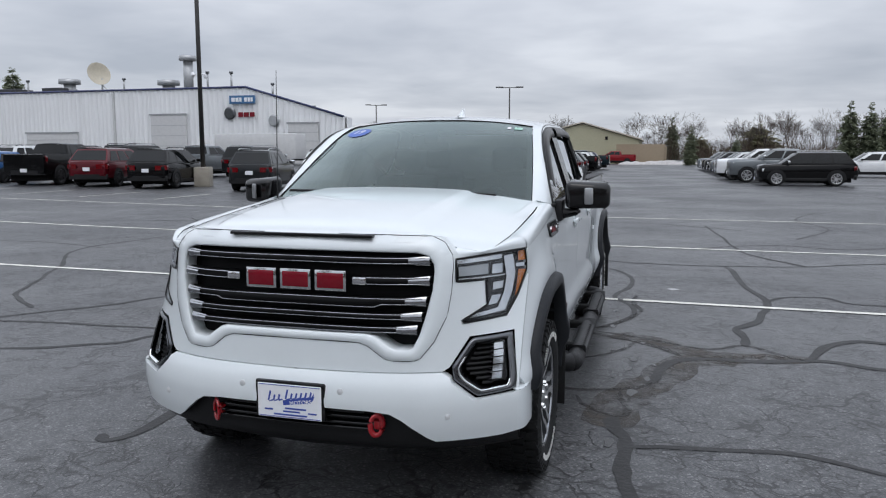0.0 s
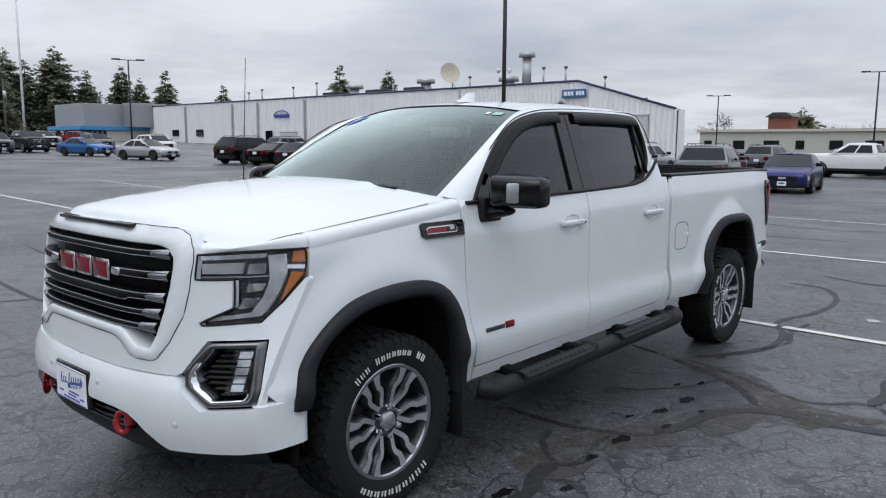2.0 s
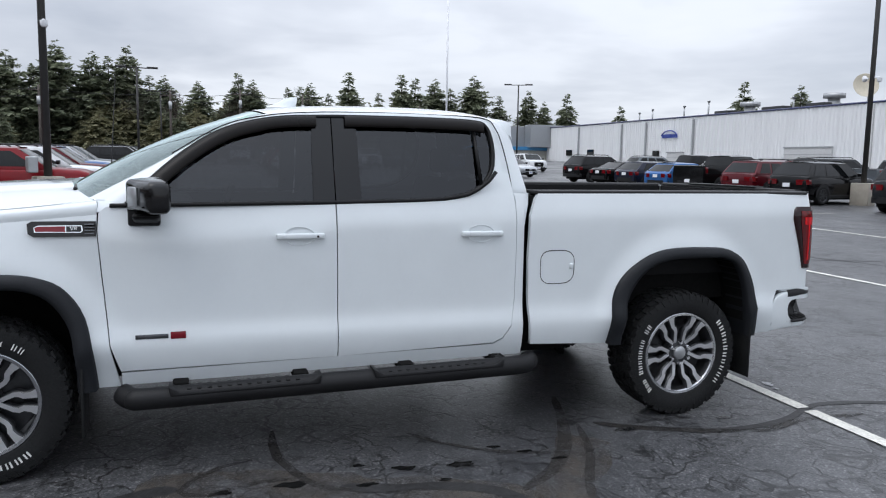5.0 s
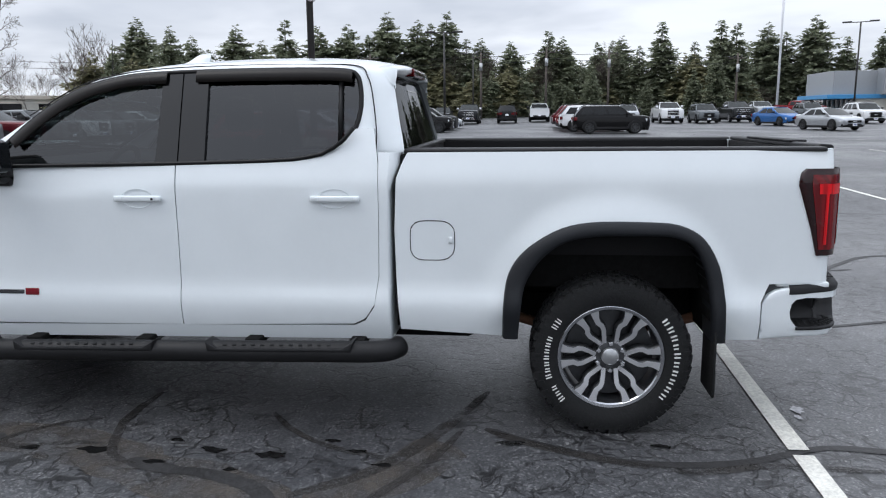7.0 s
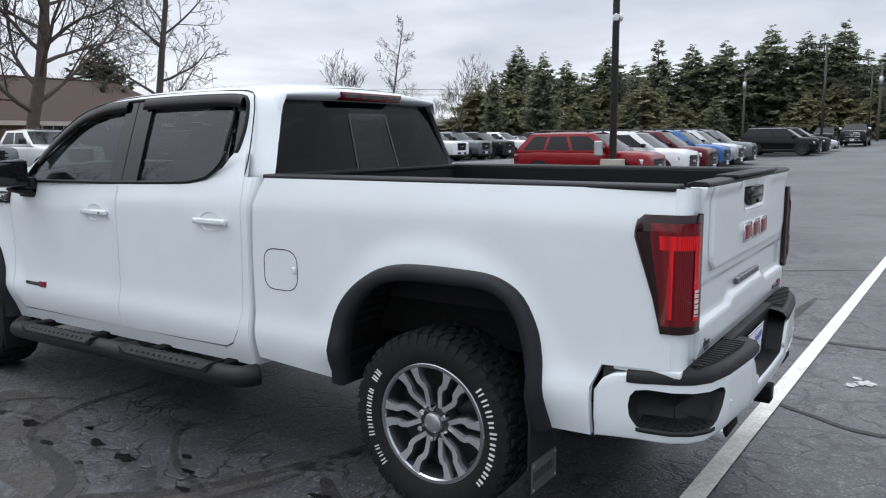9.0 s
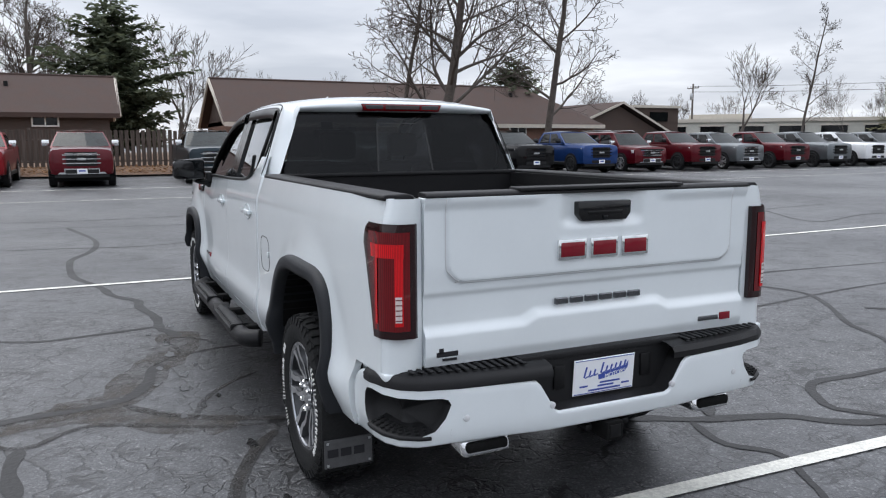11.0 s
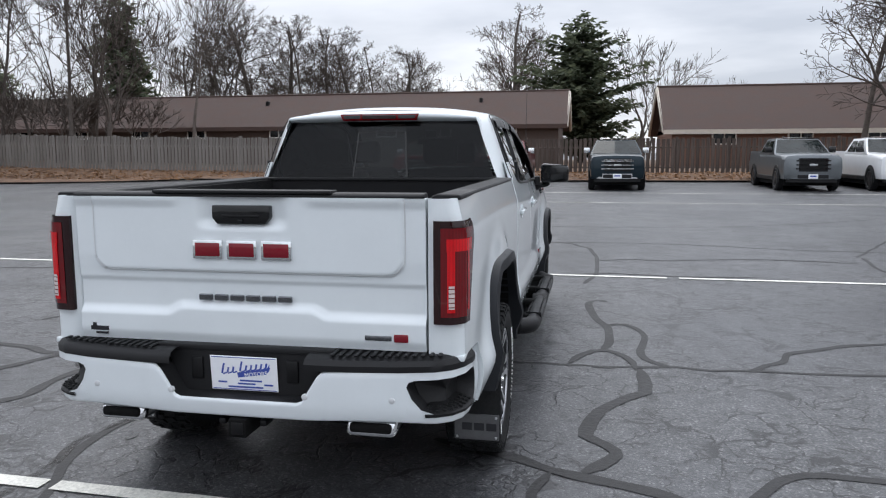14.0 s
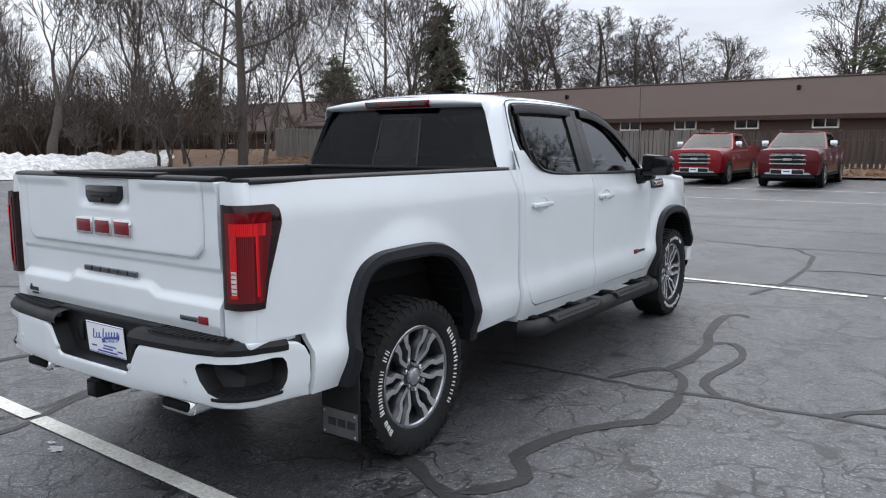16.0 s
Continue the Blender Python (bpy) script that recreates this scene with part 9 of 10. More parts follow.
def spread_oak_bms(seed, h, trunk, lean=0.0, low=0.2, reach=0.5, counts=(20, 9, 6, 3), thin=0.016):
    """A broad bare tree: a leader with long rising side limbs, each finely twigged."""
    rnd = random.Random(seed)
    bm, fine = bmesh.new(), bmesh.new()

    def limb(p, d, length, r, level):
        n = (7, 6, 5, 4, 3, 3)[min(level, 5)]
        pts, rad = [p], [r]
        q, dd = p.copy(), d.copy()
        for i in range(n):
            wob = 0.07 if level == 0 else 0.15
            dd = (dd + Vector((rnd.gauss(0, wob), rnd.gauss(0, wob), rnd.gauss(0, wob * 0.7) + (0.05 if level else 0.12)))).normalized()
            q = q + dd * length / n
            pts.append(q.copy())
            rad.append(max(thin, r * (1 - 0.75 * (i + 1) / n)))
        tube(pts, rad, (8, 6, 5, 3, 3, 3)[min(level, 5)], bm if level < 2 else fine, cap=False)
        if level >= 4:
            return
        m = counts[level]
        for k in range(m):
            t = (low + (1 - low) * (k + rnd.random()) / m) if level == 0 else 0.18 + 0.82 * (k + rnd.random()) / m
            i = min(n - 1, int(t * n))
            c = pts[i].lerp(pts[i + 1], t * n - i)
            ax = (pts[i + 1] - pts[i]).normalized()
            a = 2.4 * k + rnd.uniform(-0.5, 0.5)
            side = ax.cross(Vector((math.cos(a), math.sin(a), 0.2))).normalized()
            tilt = rnd.uniform(0.85, 1.3) if level == 0 else rnd.uniform(0.5, 0.95)
            nd = ax * math.cos(tilt) + side * math.sin(tilt)
            if level == 0:
                nd.z = max(nd.z, 0.18)
            ln = h * reach * (1.0 - 0.62 * t) * rnd.uniform(0.75, 1.1) if level == 0 else length * rnd.uniform(0.34, 0.6) * (1.15 - 0.55 * t)
            rr = max(thin, (rad[i] * (0.42 if level == 0 else 0.5)))
            limb(c, nd.normalized(), ln, rr, level + 1)

    limb(Vector((0, 0, -0.3)), Vector((lean, 0, 1)).normalized(), h, trunk, 0)
    return bm, fine


def brushwood(label, spots, seed, lo, hi, mt="brush"):
    """Dense leafless undergrowth: a multitude of thin stems and twigs."""
    rnd = random.Random(seed)
    verts, faces = [], []
    for x, y in spots:
        z0 = lot_z(x, y) - 0.1
        h = rnd.uniform(lo, hi) * rnd.uniform(0.5, 1.0)
        lx, ly = rnd.gauss(0, 0.16) * h, rnd.gauss(0, 0.16) * h
        w = 0.02 + 0.006 * h
        for k in range(5):
            t0 = 0.0 if k == 0 else rnd.uniform(0.15, 0.75)
            bx, by, bz = x + lx * t0, y + ly * t0, z0 + h * t0
            tx, ty, tz = (x + lx, y + ly, z0 + h) if k == 0 else (bx + rnd.gauss(0, 0.22) * h, by + rnd.gauss(0, 0.22) * h, bz + h * rnd.uniform(0.12, 0.4))
            ww = w if k == 0 else w * 0.55
            i = len(verts)
            verts += [(bx - ww, by, bz), (bx + ww * 0.5, by + ww, bz), (bx + ww * 0.5, by - ww, bz), (tx, ty, tz)]
            faces += [(i, i + 1, i + 3), (i + 1, i + 2, i + 3), (i + 2, i, i + 3)]
    me = bpy.data.meshes.new("brushwood")
    me.from_pydata(verts, [], faces)
    me.materials.append(MATS[mt])
    tagged(new("brushwood", me), label, "undergrowth", kind="stuff")

# ---------------------------------------------------------------- the place, put together
build_truck()
service_building()
showroom_front()
far_buildings()
house("long low brown house with a shingled roof behind the fence", -35.5, -6.0, -44.0, -50.0, -56.0, 0.6, 3.1, 6.1, "brick_brown",
      [(x, x + 1.5, 2.0, 3.0) for x in (-10.5, -15.0, -19.5, -24.0, -28.5)], hip=4.0)
house("very long low brown house with white framed windows", 0.0, 47.0, -44.0, -49.0, -54.0, 0.8, 3.55, 5.9, "brown_wall",
      [(x, x + 1.45, 2.6, 3.37) for x in (3.3, 7.7, 11.5, 15.2, 19.3, 25.6, 30.0, 35.0, 40.0)])
house("brown house with white windows among bare trees", 47.0, 84.0, -52.0, -58.0, -64.0, 0.8, 3.4, 6.6, "brown_wall",
      [(x, x + 1.0, 1.9, 3.2) for x in (50.0, 55.0, 60.0, 66.0, 72.0, 78.0)])
fence("weathered brown board fence along the verge", -20.5, 6.7, -33.0, -33.0, "fence_wood", 1.78, 0.235, 0.17, True)
fence("weathered grey board fence along the verge", 6.9, 36.4, -31.5, -31.5, "fence_grey", 1.88, 0.2, 0.165, False)
fence("weathered grey board fence running back", 36.4, 37.0, -31.6, -42.0, "fence_grey", 1.88, 0.2, 0.165, False)

light_pole(-18.8, 25.0, 13.0, 0.9, 2, "tall dark light pole on a concrete footing", 20)
light_pole(-18.5, -4.8, 13.0, 0.9, 2, "tall dark light pole with a camera dome", 20, box=True)
WEST, NORTH, SOUTH = (4.5, 1.5), (1.5, -5.0), (0.0, 6.0)


def off(base, az, d):
    dx, dy = polar(az, d)
    return base[0] + dx, base[1] + dy


for base, az, d, h in (((4.77, -2.3), 65.3, 93, 9.8), (NORTH, 10.9, 95, 9.6), ((4.77, -2.3), 92.4, 70, 8.3), ((4.77, -2.3), 91.2, 100, 8.3), (NORTH, 20.9, 120, 8.6)):
    light_pole(*off(base, az, d), h, 0.7, 2, "dark light pole with twin lamp heads", az, cams=False, r=0.1)
f = thing("flag_pole", "tall white flag pole beyond the cars", "flag pole", pose(*off(WEST, 72.1, 190), 1.2))
part("shaft", tube([(0, 0, 0), (0, 0, 46)], [0.3, 0.18], 8), "plate_white", f)
part("finial", lathe([(0, 0.15), (0.12, 0.08), (0.15, 0), (0.12, -0.08), (0, -0.12)], 12, "Z"), "satin_silver", f).location = (0, 0, 46.1)
wires = []
for base, az, d, h in ((WEST, 74.75, 100, 7.6), (WEST, 83.5, 98, 8.4), (WEST, 88.0, 96, 8.6), (WEST, 92.8, 96, 8.2), (WEST, 101.0, 98, 8.8), (WEST, 110.0, 104, 8.6), (SOUTH, 137.8, 110, 9.2)):
    x, y = off(base, az, d)
    utility_pole(x, y, h)
    wires.append((x, y, lot_z(x, y) + h))
for a, b in zip(wires, wires[1:]):
    for dz in (-0.35, -1.1):
        pts = [Vector(a).lerp(Vector(b), t) + Vector((0, 0, dz - 1.6 * t * (1 - t))) for t in np.linspace(0, 1, 9)]
        tagged(part("power_line", tube(pts, 0.022, 4), "dark_trim", None, "thin black power line between poles"), category="cable")

# ---- parked vehicles: kind, paint, place, heading, label, trim, dark wheels
COLOURS = {"white": "paint_lot_white", "black": "paint_black", "charcoal": "paint_charcoal", "grey": "paint_grey", "silver": "paint_silver", "red": "paint_red", "burgundy": "paint_burgundy",
           "blue": "paint_blue", "deep blue": "paint_deep_blue", "navy": "paint_navy", "indigo": "paint_indigo", "dark teal": "paint_teal"}
NAMES = {"pickup": "crew cab pickup", "suv": "SUV", "wagon": "full-size SUV", "sedan": "sedan", "hatch": "hatchback"}


def park(group, where, rows):
    for kind, colour, x, y, yaw, *rest in rows:
        trim = rest[0] if rest else "black"
        dark = rest[1] if len(rest) > 1 else trim != "chrome"
        size = rest[2] if len(rest) > 2 else 1.0
        bright = {"chrome": " with chrome", "body": ""}.get(trim, "")
        vehicle(kind, COLOURS[colour], x, y, yaw, f"{colour} {NAMES[kind]}{bright}, {where}", group, trim, dark, size)


park("northern row", "tail to the lot", (
    ("suv", "grey", -8.4, 24.6, 194), ("suv", "white", -11.9, 24.2, 194), ("suv", "charcoal", -15.2, 24.2, 194, "chrome"), ("suv", "black", -19.9, 24.0, 191),
    ("suv", "burgundy", -22.9, 24.0, 191), ("pickup", "black", -26.2, 24.4, 191), ("hatch", "blue", -29.3, 24.0, 191), ("hatch", "navy", -32.3, 24.0, 191), ("sedan", "black", -35.3, 24.2, 191), ("suv", "black", -39.0, 24.4, 191),
    ("sedan", "indigo", -5.9, 26.3, 9)))
park("second northern row", "behind the northern row", (
    ("wagon", "charcoal", -20.9, 34, 180, "chrome"), ("suv", "burgundy", -33, 34, 180), ("wagon", "charcoal", -29.0, 34, 180), ("pickup", "grey", -25.0, 34.5, 180), ("suv", "white", -37.5, 34, 180), ("pickup", "black", -42, 34, 180),
    ("suv", "grey", -47, 34, 180), ("suv", "silver", -16.0, 34, 180), ("suv", "burgundy", -12.4, 35, 180)))
park("north-western cars", "out on the lot", (("sedan", "silver", -47, 21.5, 108), ("sedan", "blue", -57, 21.6, 108), ("pickup", "red", -88, 34, 120), ("suv", "white", -62, 30, 90), ("suv", "grey", -74, 30, 90), ("pickup", "silver", -80, 27, 90)))
park("north-eastern row", "in a long row", tuple(
    [("pickup", "white", -7.1, 42.3, -90, "body"), ("suv", "grey", -13.4, 46.3, 180), ("pickup", "red", -4.4, 108, -90)] +
    [(k, c, -6.0, 46.5 + 3.6 * i, -90, "black") for i, (k, c) in enumerate((("suv", "burgundy"), ("suv", "grey"), ("suv", "charcoal"), ("pickup", "black"), ("suv", "white"), ("suv", "silver"), ("suv", "navy"), ("pickup", "dark teal")))]))
park("eastern row", "facing the drive", tuple(
    [("suv", "black", 8.8, 36.6, -90, "chrome"), ("pickup", "grey", 8.4, 41.0, -90, "chrome"), ("suv", "white", 15.7, 52, -90)] +
    [(k, c, 8.0 - 0.03 * i, 44.6 + 3.3 * i, -90, "body", True) for i, (k, c) in enumerate((("pickup", "white"), ("suv", "white"), ("sedan", "white"), ("suv", "silver"), ("suv", "grey"), ("sedan", "black"), ("suv", "charcoal"), ("suv", "black"), ("sedan", "silver"), ("suv", "grey")))]))
park("western row", "in a parked row", (
    ("suv", "red", -19.6, -6.05, 180), ("suv", "white", -23, -5.95, 180), ("suv", "burgundy", -26, -6.05, 180), ("suv", "blue", -29.5, -6.4, 180), ("suv", "silver", -32.5, -6.5, 180), ("suv", "grey", -35.7, -6.6, 180), ("suv", "black", -47.9, -5.3, 180),
    ("suv", "charcoal", -52, -5.3, 180), ("sedan", "silver", -56, -5.2, 180), ("suv", "black", -43.7, 7.2, 180), ("suv", "white", -47, 6.5, 180), ("suv", "red", -50, 6.5, 180), ("suv", "burgundy", -53.2, 6.4, 180), ("sedan", "white", -56.5, 6.4, 180)))
park("far western row", "parked far off", (
    ("pickup", "white", -67, 15, 90, "chrome"), ("suv", "grey", -66, 18, 90), ("pickup", "charcoal", -68.5, 21.4, 90, "chrome"), ("pickup", "charcoal", -71, -3.3, 90, "chrome"), ("suv", "black", -71.5, 0.4, -90), ("pickup", "white", -75, 3.6, -90),
    ("suv", "silver", -68, 11.5, 90), ("suv", "white", -78, 7.0, -90), ("suv", "charcoal", -80, -6.8, 90), ("sedan", "silver", -82, 10, 90), ("suv", "black", -84, 14, 90)))
park("southern row", "nose out before the fence", (
    ("pickup", "red", 5.5, -27.3, 180, "chrome", False, 1.05), ("pickup", "burgundy", 2.1, -26.8, 180, "chrome", False, 1.06), ("pickup", "dark teal", -2.5, -26.8, 180, "chrome", False, 1.06), ("pickup", "grey", -9.5, -26.9, 180, "black", True, 1.06), ("pickup", "white", -12.8, -26.9, 180, "black", True, 1.06), ("pickup", "black", -16.5, -26.9, 180, "black", True, 1.06),
    ("pickup", "deep blue", -20.1, -26.9, 180, "black", True, 1.06), ("wagon", "burgundy", -23.4, -26.9, 180, "chrome", False, 1.06), ("pickup", "burgundy", -26.7, -26.9, 180, "black", True, 1.06), ("pickup", "grey", -29.8, -26.9, 180, "chrome", False, 1.04), ("pickup", "burgundy", -33.2, -26.9, 180, "black", True, 1.06),
    ("pickup", "grey", -36.6, -26.9, 180, "black", True, 1.06), ("pickup", "white", -39.8, -26.9, 180, "black", True, 1.06), ("pickup", "grey", -43, -26.9, 180, "black", True, 1.06), ("pickup", "charcoal", -46.4, -26.9, 180, "black", True, 1.06), ("pickup", "white", -49.8, -26.9, 180, "black", True, 1.06), ("suv", "silver", -53.2, -26.9, 180), ("pickup", "black", -56.6, -26.9, 180, "black", True, 1.06)))

# white box trailer before the service building
t = thing("box_trailer", "white enclosed cargo trailer before the garage door", "trailer", pose(-38.8, 66.0, lot_z(-39, 66)))
part("box", box_bm(-4.7, 4.7, -1.2, 1.2, 0.6, 3.2, 0.08, 2), "door_white", t)
part("chassis", box_bm(-4.7, 6.0, -0.9, 0.9, 0.45, 0.6), "underbody", t)
for x in (-0.5, 0.5):
    for y in (-1.15, 1.0):
        part("wheel", tube([(x, y, 0.36), (x, y + 0.2, 0.36)], 0.36, 16), "rubber", t)

# ---- heaped snow by the wood, and far strips of it
def snow_heap(x, y, rx, ry, h, yaw, seed, mt="snow", label="heap of old ploughed snow with a crumbly crest"):
    n, m = 60, 22
    rows = []
    for j in range(m + 1):
        v = -1 + 2 * j / m
        row = []
        for i in range(n + 1):
            u = -1 + 2 * i / n
            r = math.sqrt(u * u + v * v)
            prof = max(0.0, 1 - max(abs(u) ** 6, 0) - abs(v) ** 2.2)
            lump = 0.62 + 0.55 * noise.noise((u * rx * 0.35 + seed, v * ry * 0.5, seed)) + 0.28 * noise.noise((u * rx * 1.1, v * ry * 1.3, seed + 4)) + 0.12 * noise.noise((u * rx * 3, v * ry * 3, seed))
            row.append(Vector((u * rx, v * ry + 0.4 * noise.noise((u * rx * 0.5, 3, seed)), -0.05 + h * prof ** 0.7 * max(0.12, lump) * 1.3)))
        rows.append(row)
    o = part("snow_bank", grid_bm(rows), mt, None, label, 60)
    o.matrix_world = pose(x, y, lot_z(x, y), 0, 0, yaw)
    tagged(o, category="snow")


snow_heap(42.5, -21.0, 14.5, 2.6, 1.1, -58, 3)
snow_heap(4.0, 105.0, 8.0, 1.2, 0.6, 2, 8, "dirty_snow", "low dirty strip of old snow")
snow_heap(14.0, 90.0, 5.0, 1.2, 0.5, 20, 12, "dirty_snow", "low dirty strip of old snow")

# ---- trees
TREE = {}
for k, (h, sp, dp, tr, fk, wd, kd) in {"maple": (15.0, 0.42, 6, 0.22, 0.17, 0.34, (2, 3)), "ash": (14.0, 0.38, 6, 0.19, 0.2, 0.3, (2, 3)), "whip": (13.0, 0.3, 6, 0.13, 0.34, 0.28, (2, 3)), "sapling": (6.0, 0.5, 5, 0.05, 0.14, 0.4, (2, 3))}.items():
    bm, fine = bare_tree_bm({"maple": 12, "ash": 21, "whip": 33, "sapling": 44}[k], h, sp, dp, tr, (0.05, 0), fk, wd, kd)
    top = max(v.co.z for v in fine.verts)
    TREE[k] = (mesh_of("trunk", bm, "bark_dark", 60), mesh_of("crown", fine, "bark_dark", 60), top)
for k, args in {"oak": (5, 19.0, 0.38, 0.0, 0.14, 0.5, (24, 10, 6, 4), 0.016), "second_oak": (9, 17.0, 0.27, 0.06, 0.16, 0.38, (15, 8, 5, 3), 0.015), "slim_oak": (31, 15.0, 0.17, 0.03, 0.22, 0.3, (13, 7, 4, 3), 0.014), "crooked": (17, 18.0, 0.34, 0.3, 0.3, 0.46, (14, 7, 5, 3), 0.015)}.items():
    bm, fine = spread_oak_bms(*args)
    top = max(v.co.z for v in fine.verts)
    TREE[k] = (mesh_of("trunk", bm, "bark", 60), mesh_of("crown", fine, "bark_dark", 60), top)
for k, (seed, h, r, rows, sp, dr, bs, lf, fl, mt) in {"spruce": (2, 12.0, 2.5, 38, 0.24, 0.3, 0.05, 0.1, 0.7, "needles"), "pine": (7, 13.0, 2.9, 34, 0.15, 0.12, 0.16, 0.2, 1.2, "needles"), "white_pine": (9, 14.0, 4.3, 34, 0.22, 0.0, 0.08, 0.3, 1.6, "needles_dark"), "thin_pine": (15, 13.0, 2.2, 32, 0.3, 0.25, 0.2, 0.15, 1.0, "needles"), "brown_spruce": (23, 7.0, 2.8, 22, 0.08, 0.2, 0.0, 0.1, 1.4, "needles_brown"), "ragged_spruce": (27, 14.0, 3.0, 34, 0.4, 0.35, 0.1, 0.1, 0.6, "needles_dark")}.items():
    a, b = conifer_bms(seed, h, r, rows, sp, dr, bs, lf, fl, 0.55 if k == "white_pine" else 0.6)
    TREE[k] = (mesh_of("trunk", a, "bark_dark"), mesh_of("crown", b, mt), h)
rnd = random.Random(77)
WORDS = {"oak": "large spreading bare oak with grey limbs", "maple": "tall bare maple with many fine twigs", "ash": "tall slim bare tree with fine twigs", "whip": "thin straight bare young tree", "sapling": "small bare multi-twig shrub tree", "crooked": "crooked leaning bare old tree", "second_oak": "bare oak with ragged broken limbs", "slim_oak": "slim bare oak with fine side twigs", "ragged_spruce": "ragged half-bare spruce among bare trees",
         "spruce": "tall dark green pointed spruce", "pine": "tall dark green pine with loose boughs", "white_pine": "broad dark green white pine", "thin_pine": "thin ragged pine with sparse boughs", "brown_spruce": "low brownish evergreen under the tall pines"}


def tree(kind, x, y, top, group="", wide=1.0):
    M = TREE[kind]
    z = lot_z(x, y)
    s = (top - z) / M[-1]
    o = tree_thing("evergreen_tree" if "spruce" in kind or "pine" in kind else "bare_tree", WORDS[kind], M[0], M[1], x, y, rnd.uniform(0, 360), s, group)
    o.scale = (s * wide, s * wide, s)
    return o


def seen(kind, base, az, el, d, group="", wide=1.0):
    x, y = off(base, az, d)
    tree(kind, x, y, 1.65 + el * d / 100, group, wide)


for kind, az, el, d in (("oak", 157.6, 40, 46), ("slim_oak", 160.4, 30, 47), ("second_oak", 149.2, 33, 50), ("white_pine", 179.5, 17.4, 72), ("second_oak", -175.6, 18.6, 80), ("ash", -184.5, 15, 80), ("oak", -164, 15.8, 82), ("second_oak", -167.4, 13.8, 84), ("slim_oak", -160, 16.8, 80), ("oak", -156.5, 18.2, 86), ("maple", -162, 14.5, 90), ("slim_oak", -165.6, 14.8, 78),
                        ("slim_oak", -154.5, 16.5, 84), ("second_oak", -152, 14, 90), ("whip", -171, 10, 78), ("maple", 172, 9.5, 95), ("ash", 169, 9, 100), ("maple", 164.5, 9, 100), ("ragged_spruce", -147.5, 21, 70), ("ash", 175, 9.5, 100), ("maple", 161, 9, 105), ("ash", 153, 8.5, 110), ("white_pine", 151.5, 11.2, 66), ("maple", 145, 8, 110),
                        ("slim_oak", 131.0, 15.7, 75), ("maple", 135.2, 12.0, 75), ("whip", 127.8, 7.7, 90), ("maple", 124.4, 8.9, 95), ("pine", 118.6, 10.8, 95), ("thin_pine", 122.2, 8.4, 100), ("maple", 139, 6, 125), ("ash", 135, 6, 130), ("maple", 142, 6.5, 125), ("maple", 126, 6, 130)):
    seen(kind, SOUTH, az, el, d, "trees behind the houses", 1.35 if az < -150 and kind != "white_pine" else 1.22 if kind == "white_pine" else 1.0)
for kind, az, el, d in (("maple", -155.5, 16.8, 88), ("oak", -158.2, 17.2, 83), ("second_oak", -161.8, 16.0, 81), ("maple", -163.2, 14.6, 85), ("oak", -166.4, 13.6, 86), ("maple", -168.6, 11.5, 88), ("slim_oak", -151.0, 15.0, 86), ("oak", -175.0, 16.8, 84), ("maple", -176.4, 17.0, 82)):
    seen(kind, SOUTH, az, el, d, "trees behind the houses", 1.3)
for az, el, d in ((-166, 6.5, 60), (-161, 6, 62), (-174, 5, 60), (-155, 6, 62)):
    seen("sapling", SOUTH, az, el, d, "shrubs before the houses")
# bare wood to the south-east
for i in range(82):
    az = -113 - 42 * rnd.random()
    d = rnd.uniform(46, 100) if az < -125 else rnd.uniform(52, 110)
    x, y = off(SOUTH, az, d)
    if -60 < y < -40 and x < 49:
        continue
    if 46 < x < 86 and -66 < y < -50:
        continue
    tree(rnd.choice(("ash", "whip", "maple", "whip", "slim_oak", "slim_oak")), x, y, rnd.uniform(11, 20), "south-eastern wood")
seen("crooked", SOUTH, -133.5, 40, 50, "south-eastern wood")
for i in range(70):
    x, y = off(SOUTH, -110 - 42 * rnd.random(), rnd.uniform(48, 85))
    if -62 < y < -40 and x < 85:
        continue
    tree("sapling", x, y, rnd.uniform(3.0, 6.5) + 0.5, "undergrowth of the wood", 1.5)
# two young oaks that keep their russet leaves
leaf_bm = bmesh.new()
for v in rnd.sample(list(TREE["sapling"][1].vertices), 1700):
    c = v.co + Vector((rnd.gauss(0, 0.12), rnd.gauss(0, 0.12), rnd.gauss(0, 0.1)))
    d = Vector((rnd.gauss(0, 1), rnd.gauss(0, 1), rnd.gauss(0, 1))).normalized() * rnd.uniform(0.06, 0.12)
    e = d.cross(Vector((rnd.gauss(0, 1), rnd.gauss(0, 1), rnd.gauss(0, 1)))).normalized() * d.length * 0.6
    leaf_bm.faces.new([leaf_bm.verts.new(p) for p in (c + d, c + e, c - d, c - e)])
russet = mesh_of("leaves", leaf_bm, "leaf_litter")
for x, y, top in ((53.0, -35.5, 9.5), (57.0, -41.0, 8.0)):
    young = tree_thing("young_oak", "young oak still holding russet brown leaves", TREE["sapling"][0], TREE["sapling"][1], x, y, rnd.uniform(0, 360), top / 6.0, "south-eastern wood")
    leaves = new("leaves", russet)
    leaves.parent = young
seen("pine", SOUTH, -129.5, 10.5, 90, "south-eastern wood")
seen("pine", SOUTH, -139, 12, 96, "south-eastern wood", 1.3)
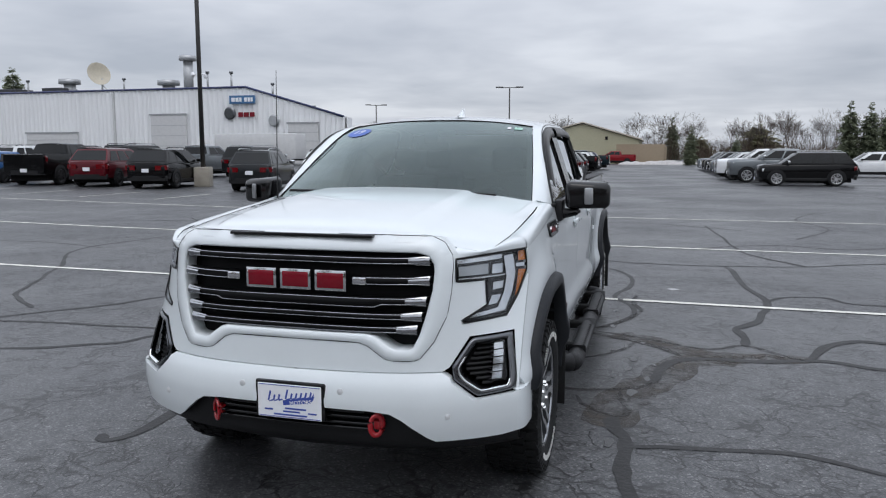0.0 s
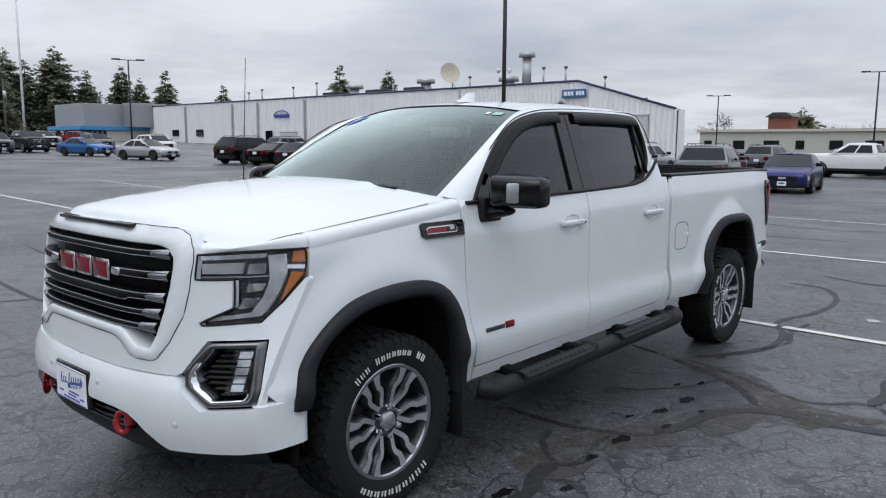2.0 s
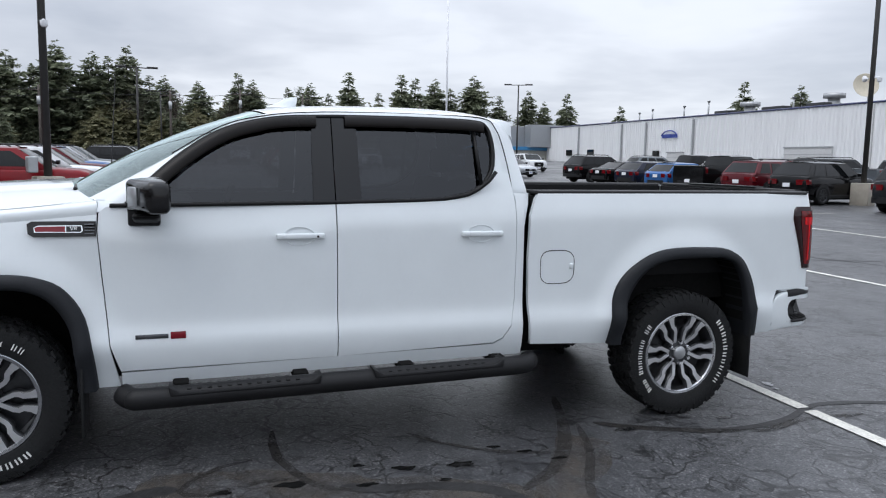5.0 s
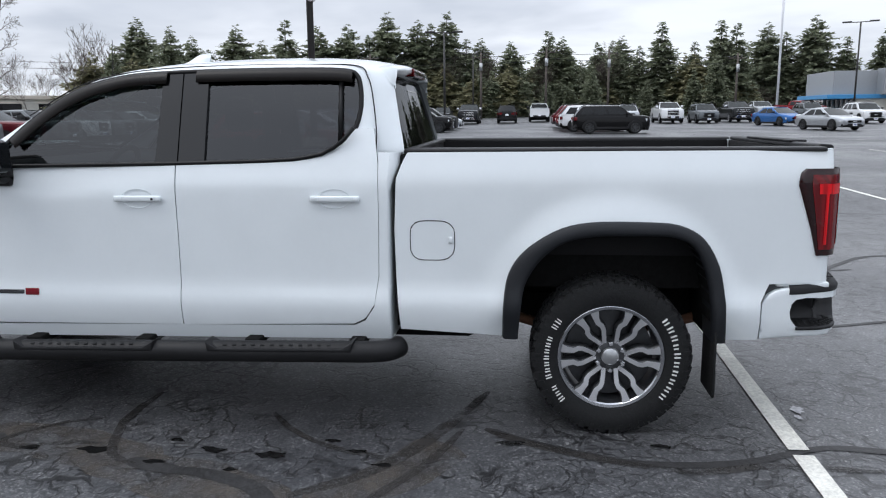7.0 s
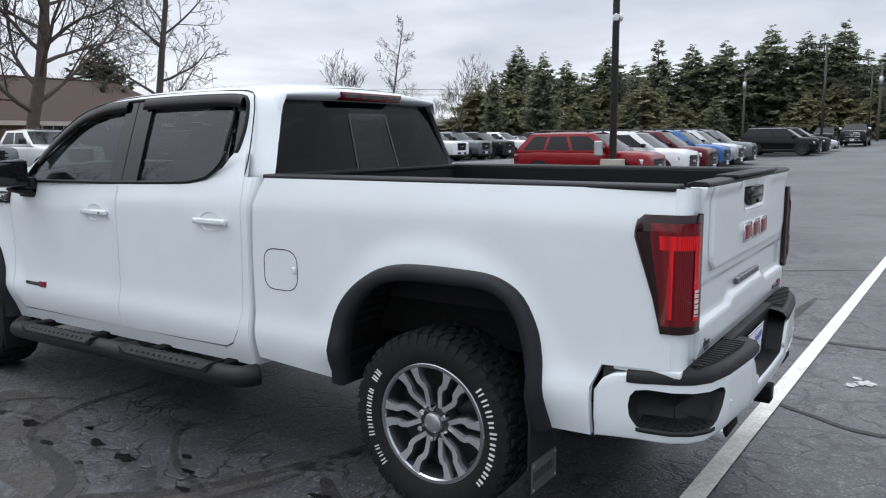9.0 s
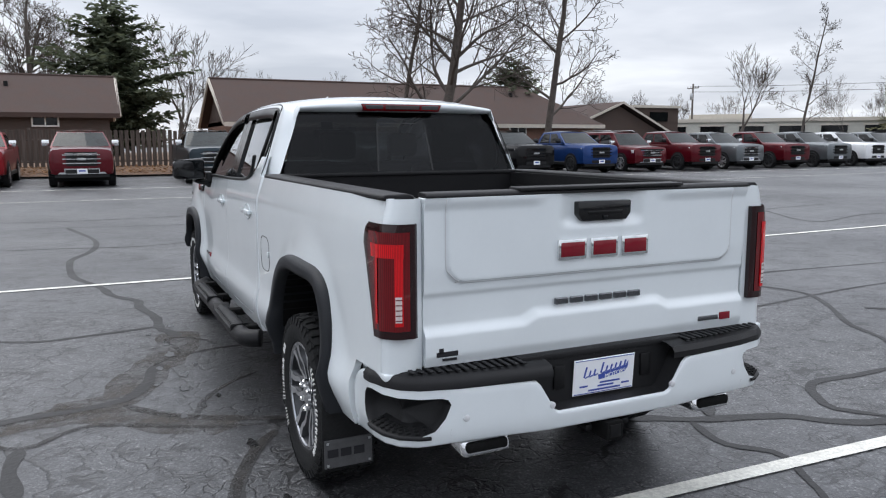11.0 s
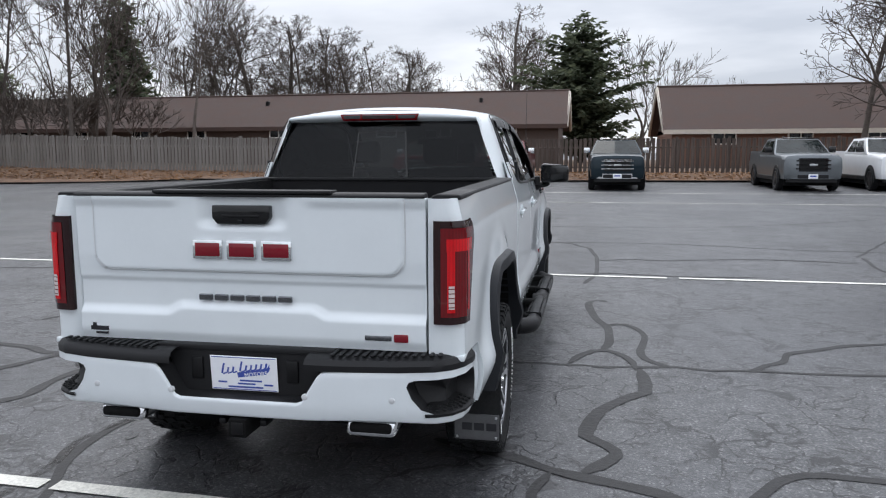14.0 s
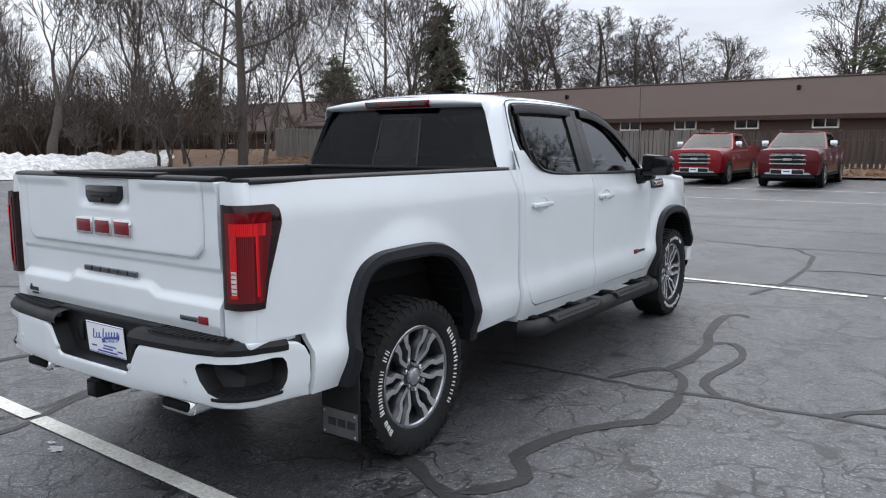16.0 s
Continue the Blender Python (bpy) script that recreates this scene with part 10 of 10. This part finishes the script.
# pine belt to the west
for az, el in ((117, 11.4), (113.5, 9.5), (110.6, 10.9), (107, 11.7), (104.7, 10.9), (102.6, 11.2), (101.2, 10.0), (99.7, 12.6), (97.6, 11.6), (96.3, 11.4), (95.3, 12.6), (93.8, 9.5), (90.4, 9.0), (88.0, 10.3), (86.7, 9.4), (84.4, 8.8), (83, 8.0), (81.5, 8.2), (80, 11.0), (77.8, 8.5), (76, 10.9), (74.7, 10.4), (73, 10.2), (71.6, 9.2), (70, 10.8), (68, 8.4), (66, 9.0), (64.6, 7.6), (63, 8.7), (59, 7.2), (50.8, 10.0), (47, 9.4)):
    seen(rnd.choice(("spruce", "spruce", "pine", "thin_pine")), WEST, az + rnd.uniform(-0.2, 0.2), el, 118 if az > 73 else 205, "western evergreens", 1.25)
for i in range(95):
    az = 74 + 47 * rnd.random()
    seen(rnd.choice(("brown_spruce", "brown_spruce", "spruce", "thin_pine")), WEST, az, rnd.uniform(3.6, 7.0), rnd.uniform(106, 128), "western undergrowth", 1.25)
for i in range(34):
    az = 74 + 48 * rnd.random()
    seen(rnd.choice(("maple", "ash", "whip", "ash")), WEST, az, rnd.uniform(5.5, 9.0), rnd.uniform(114, 140), "western bare trees")
seen("maple", WEST, 120, 11.3, 110, "western bare trees")
for i in range(30):
    az = 74 + 45 * rnd.random()
    seen(rnd.choice(("spruce", "pine", "thin_pine", "pine")), WEST, az, rnd.uniform(6.5, 9.6), rnd.uniform(124, 142), "western evergreens", 1.3)
# north-eastern horizon
for i in range(40):
    az = 12 - 40 * rnd.random()
    seen(rnd.choice(("maple", "ash", "maple", "whip")), NORTH, az, rnd.uniform(3.4, 5.2), rnd.uniform(170, 215), "north-eastern trees", 1.3)
for az, el, d in ((-12.4, 5.8, 150), (-13.6, 5.6, 150), (-15.5, 5.5, 155), (-14.6, 5.2, 160), (-2.3, 3.2, 105), (-5.4, 2.1, 110), (-1.0, 4.3, 190)):
    seen("spruce", NORTH, az, el, d, "north-eastern evergreens")
# a far belt closes the horizon
for i in range(110):
    az = 360 * i / 110 + rnd.uniform(-1.2, 1.2)
    x, y = off((0, 0), az, rnd.uniform(190, 240))
    tree(rnd.choice(("maple", "ash", "brown_spruce", "maple")), x, y, rnd.uniform(6, 11), "distant tree line", 1.6)

spots = [off(SOUTH, -108 - 46 * rnd.random(), rnd.uniform(66, 125)) for i in range(15000)]
brushwood("dense leafless brushwood filling the wood", [p for p in spots if not (-66 < p[1] < -40 and p[0] < 86)], 5, 2.0, 9.0)
spots = [off(WEST, 74 + 52 * rnd.random(), rnd.uniform(128, 150)) for i in range(4500)] + [off(WEST, 56 + 20 * rnd.random(), rnd.uniform(200, 225)) for i in range(2500)]
brushwood("dense brownish brushwood under the western pines", spots, 6, 2.5, 7.0)
spots = [off(NORTH, 14 - 60 * rnd.random(), rnd.uniform(160, 230)) for i in range(7000)]
brushwood("dense leafless brushwood on the far horizon", spots, 7, 3.0, 7.5)
spots = [off(SOUTH, 118 + 40 * rnd.random(), rnd.uniform(130, 180)) for i in range(5000)]
brushwood("leafless brushwood beyond the low buildings", spots, 8, 2.5, 5.5)
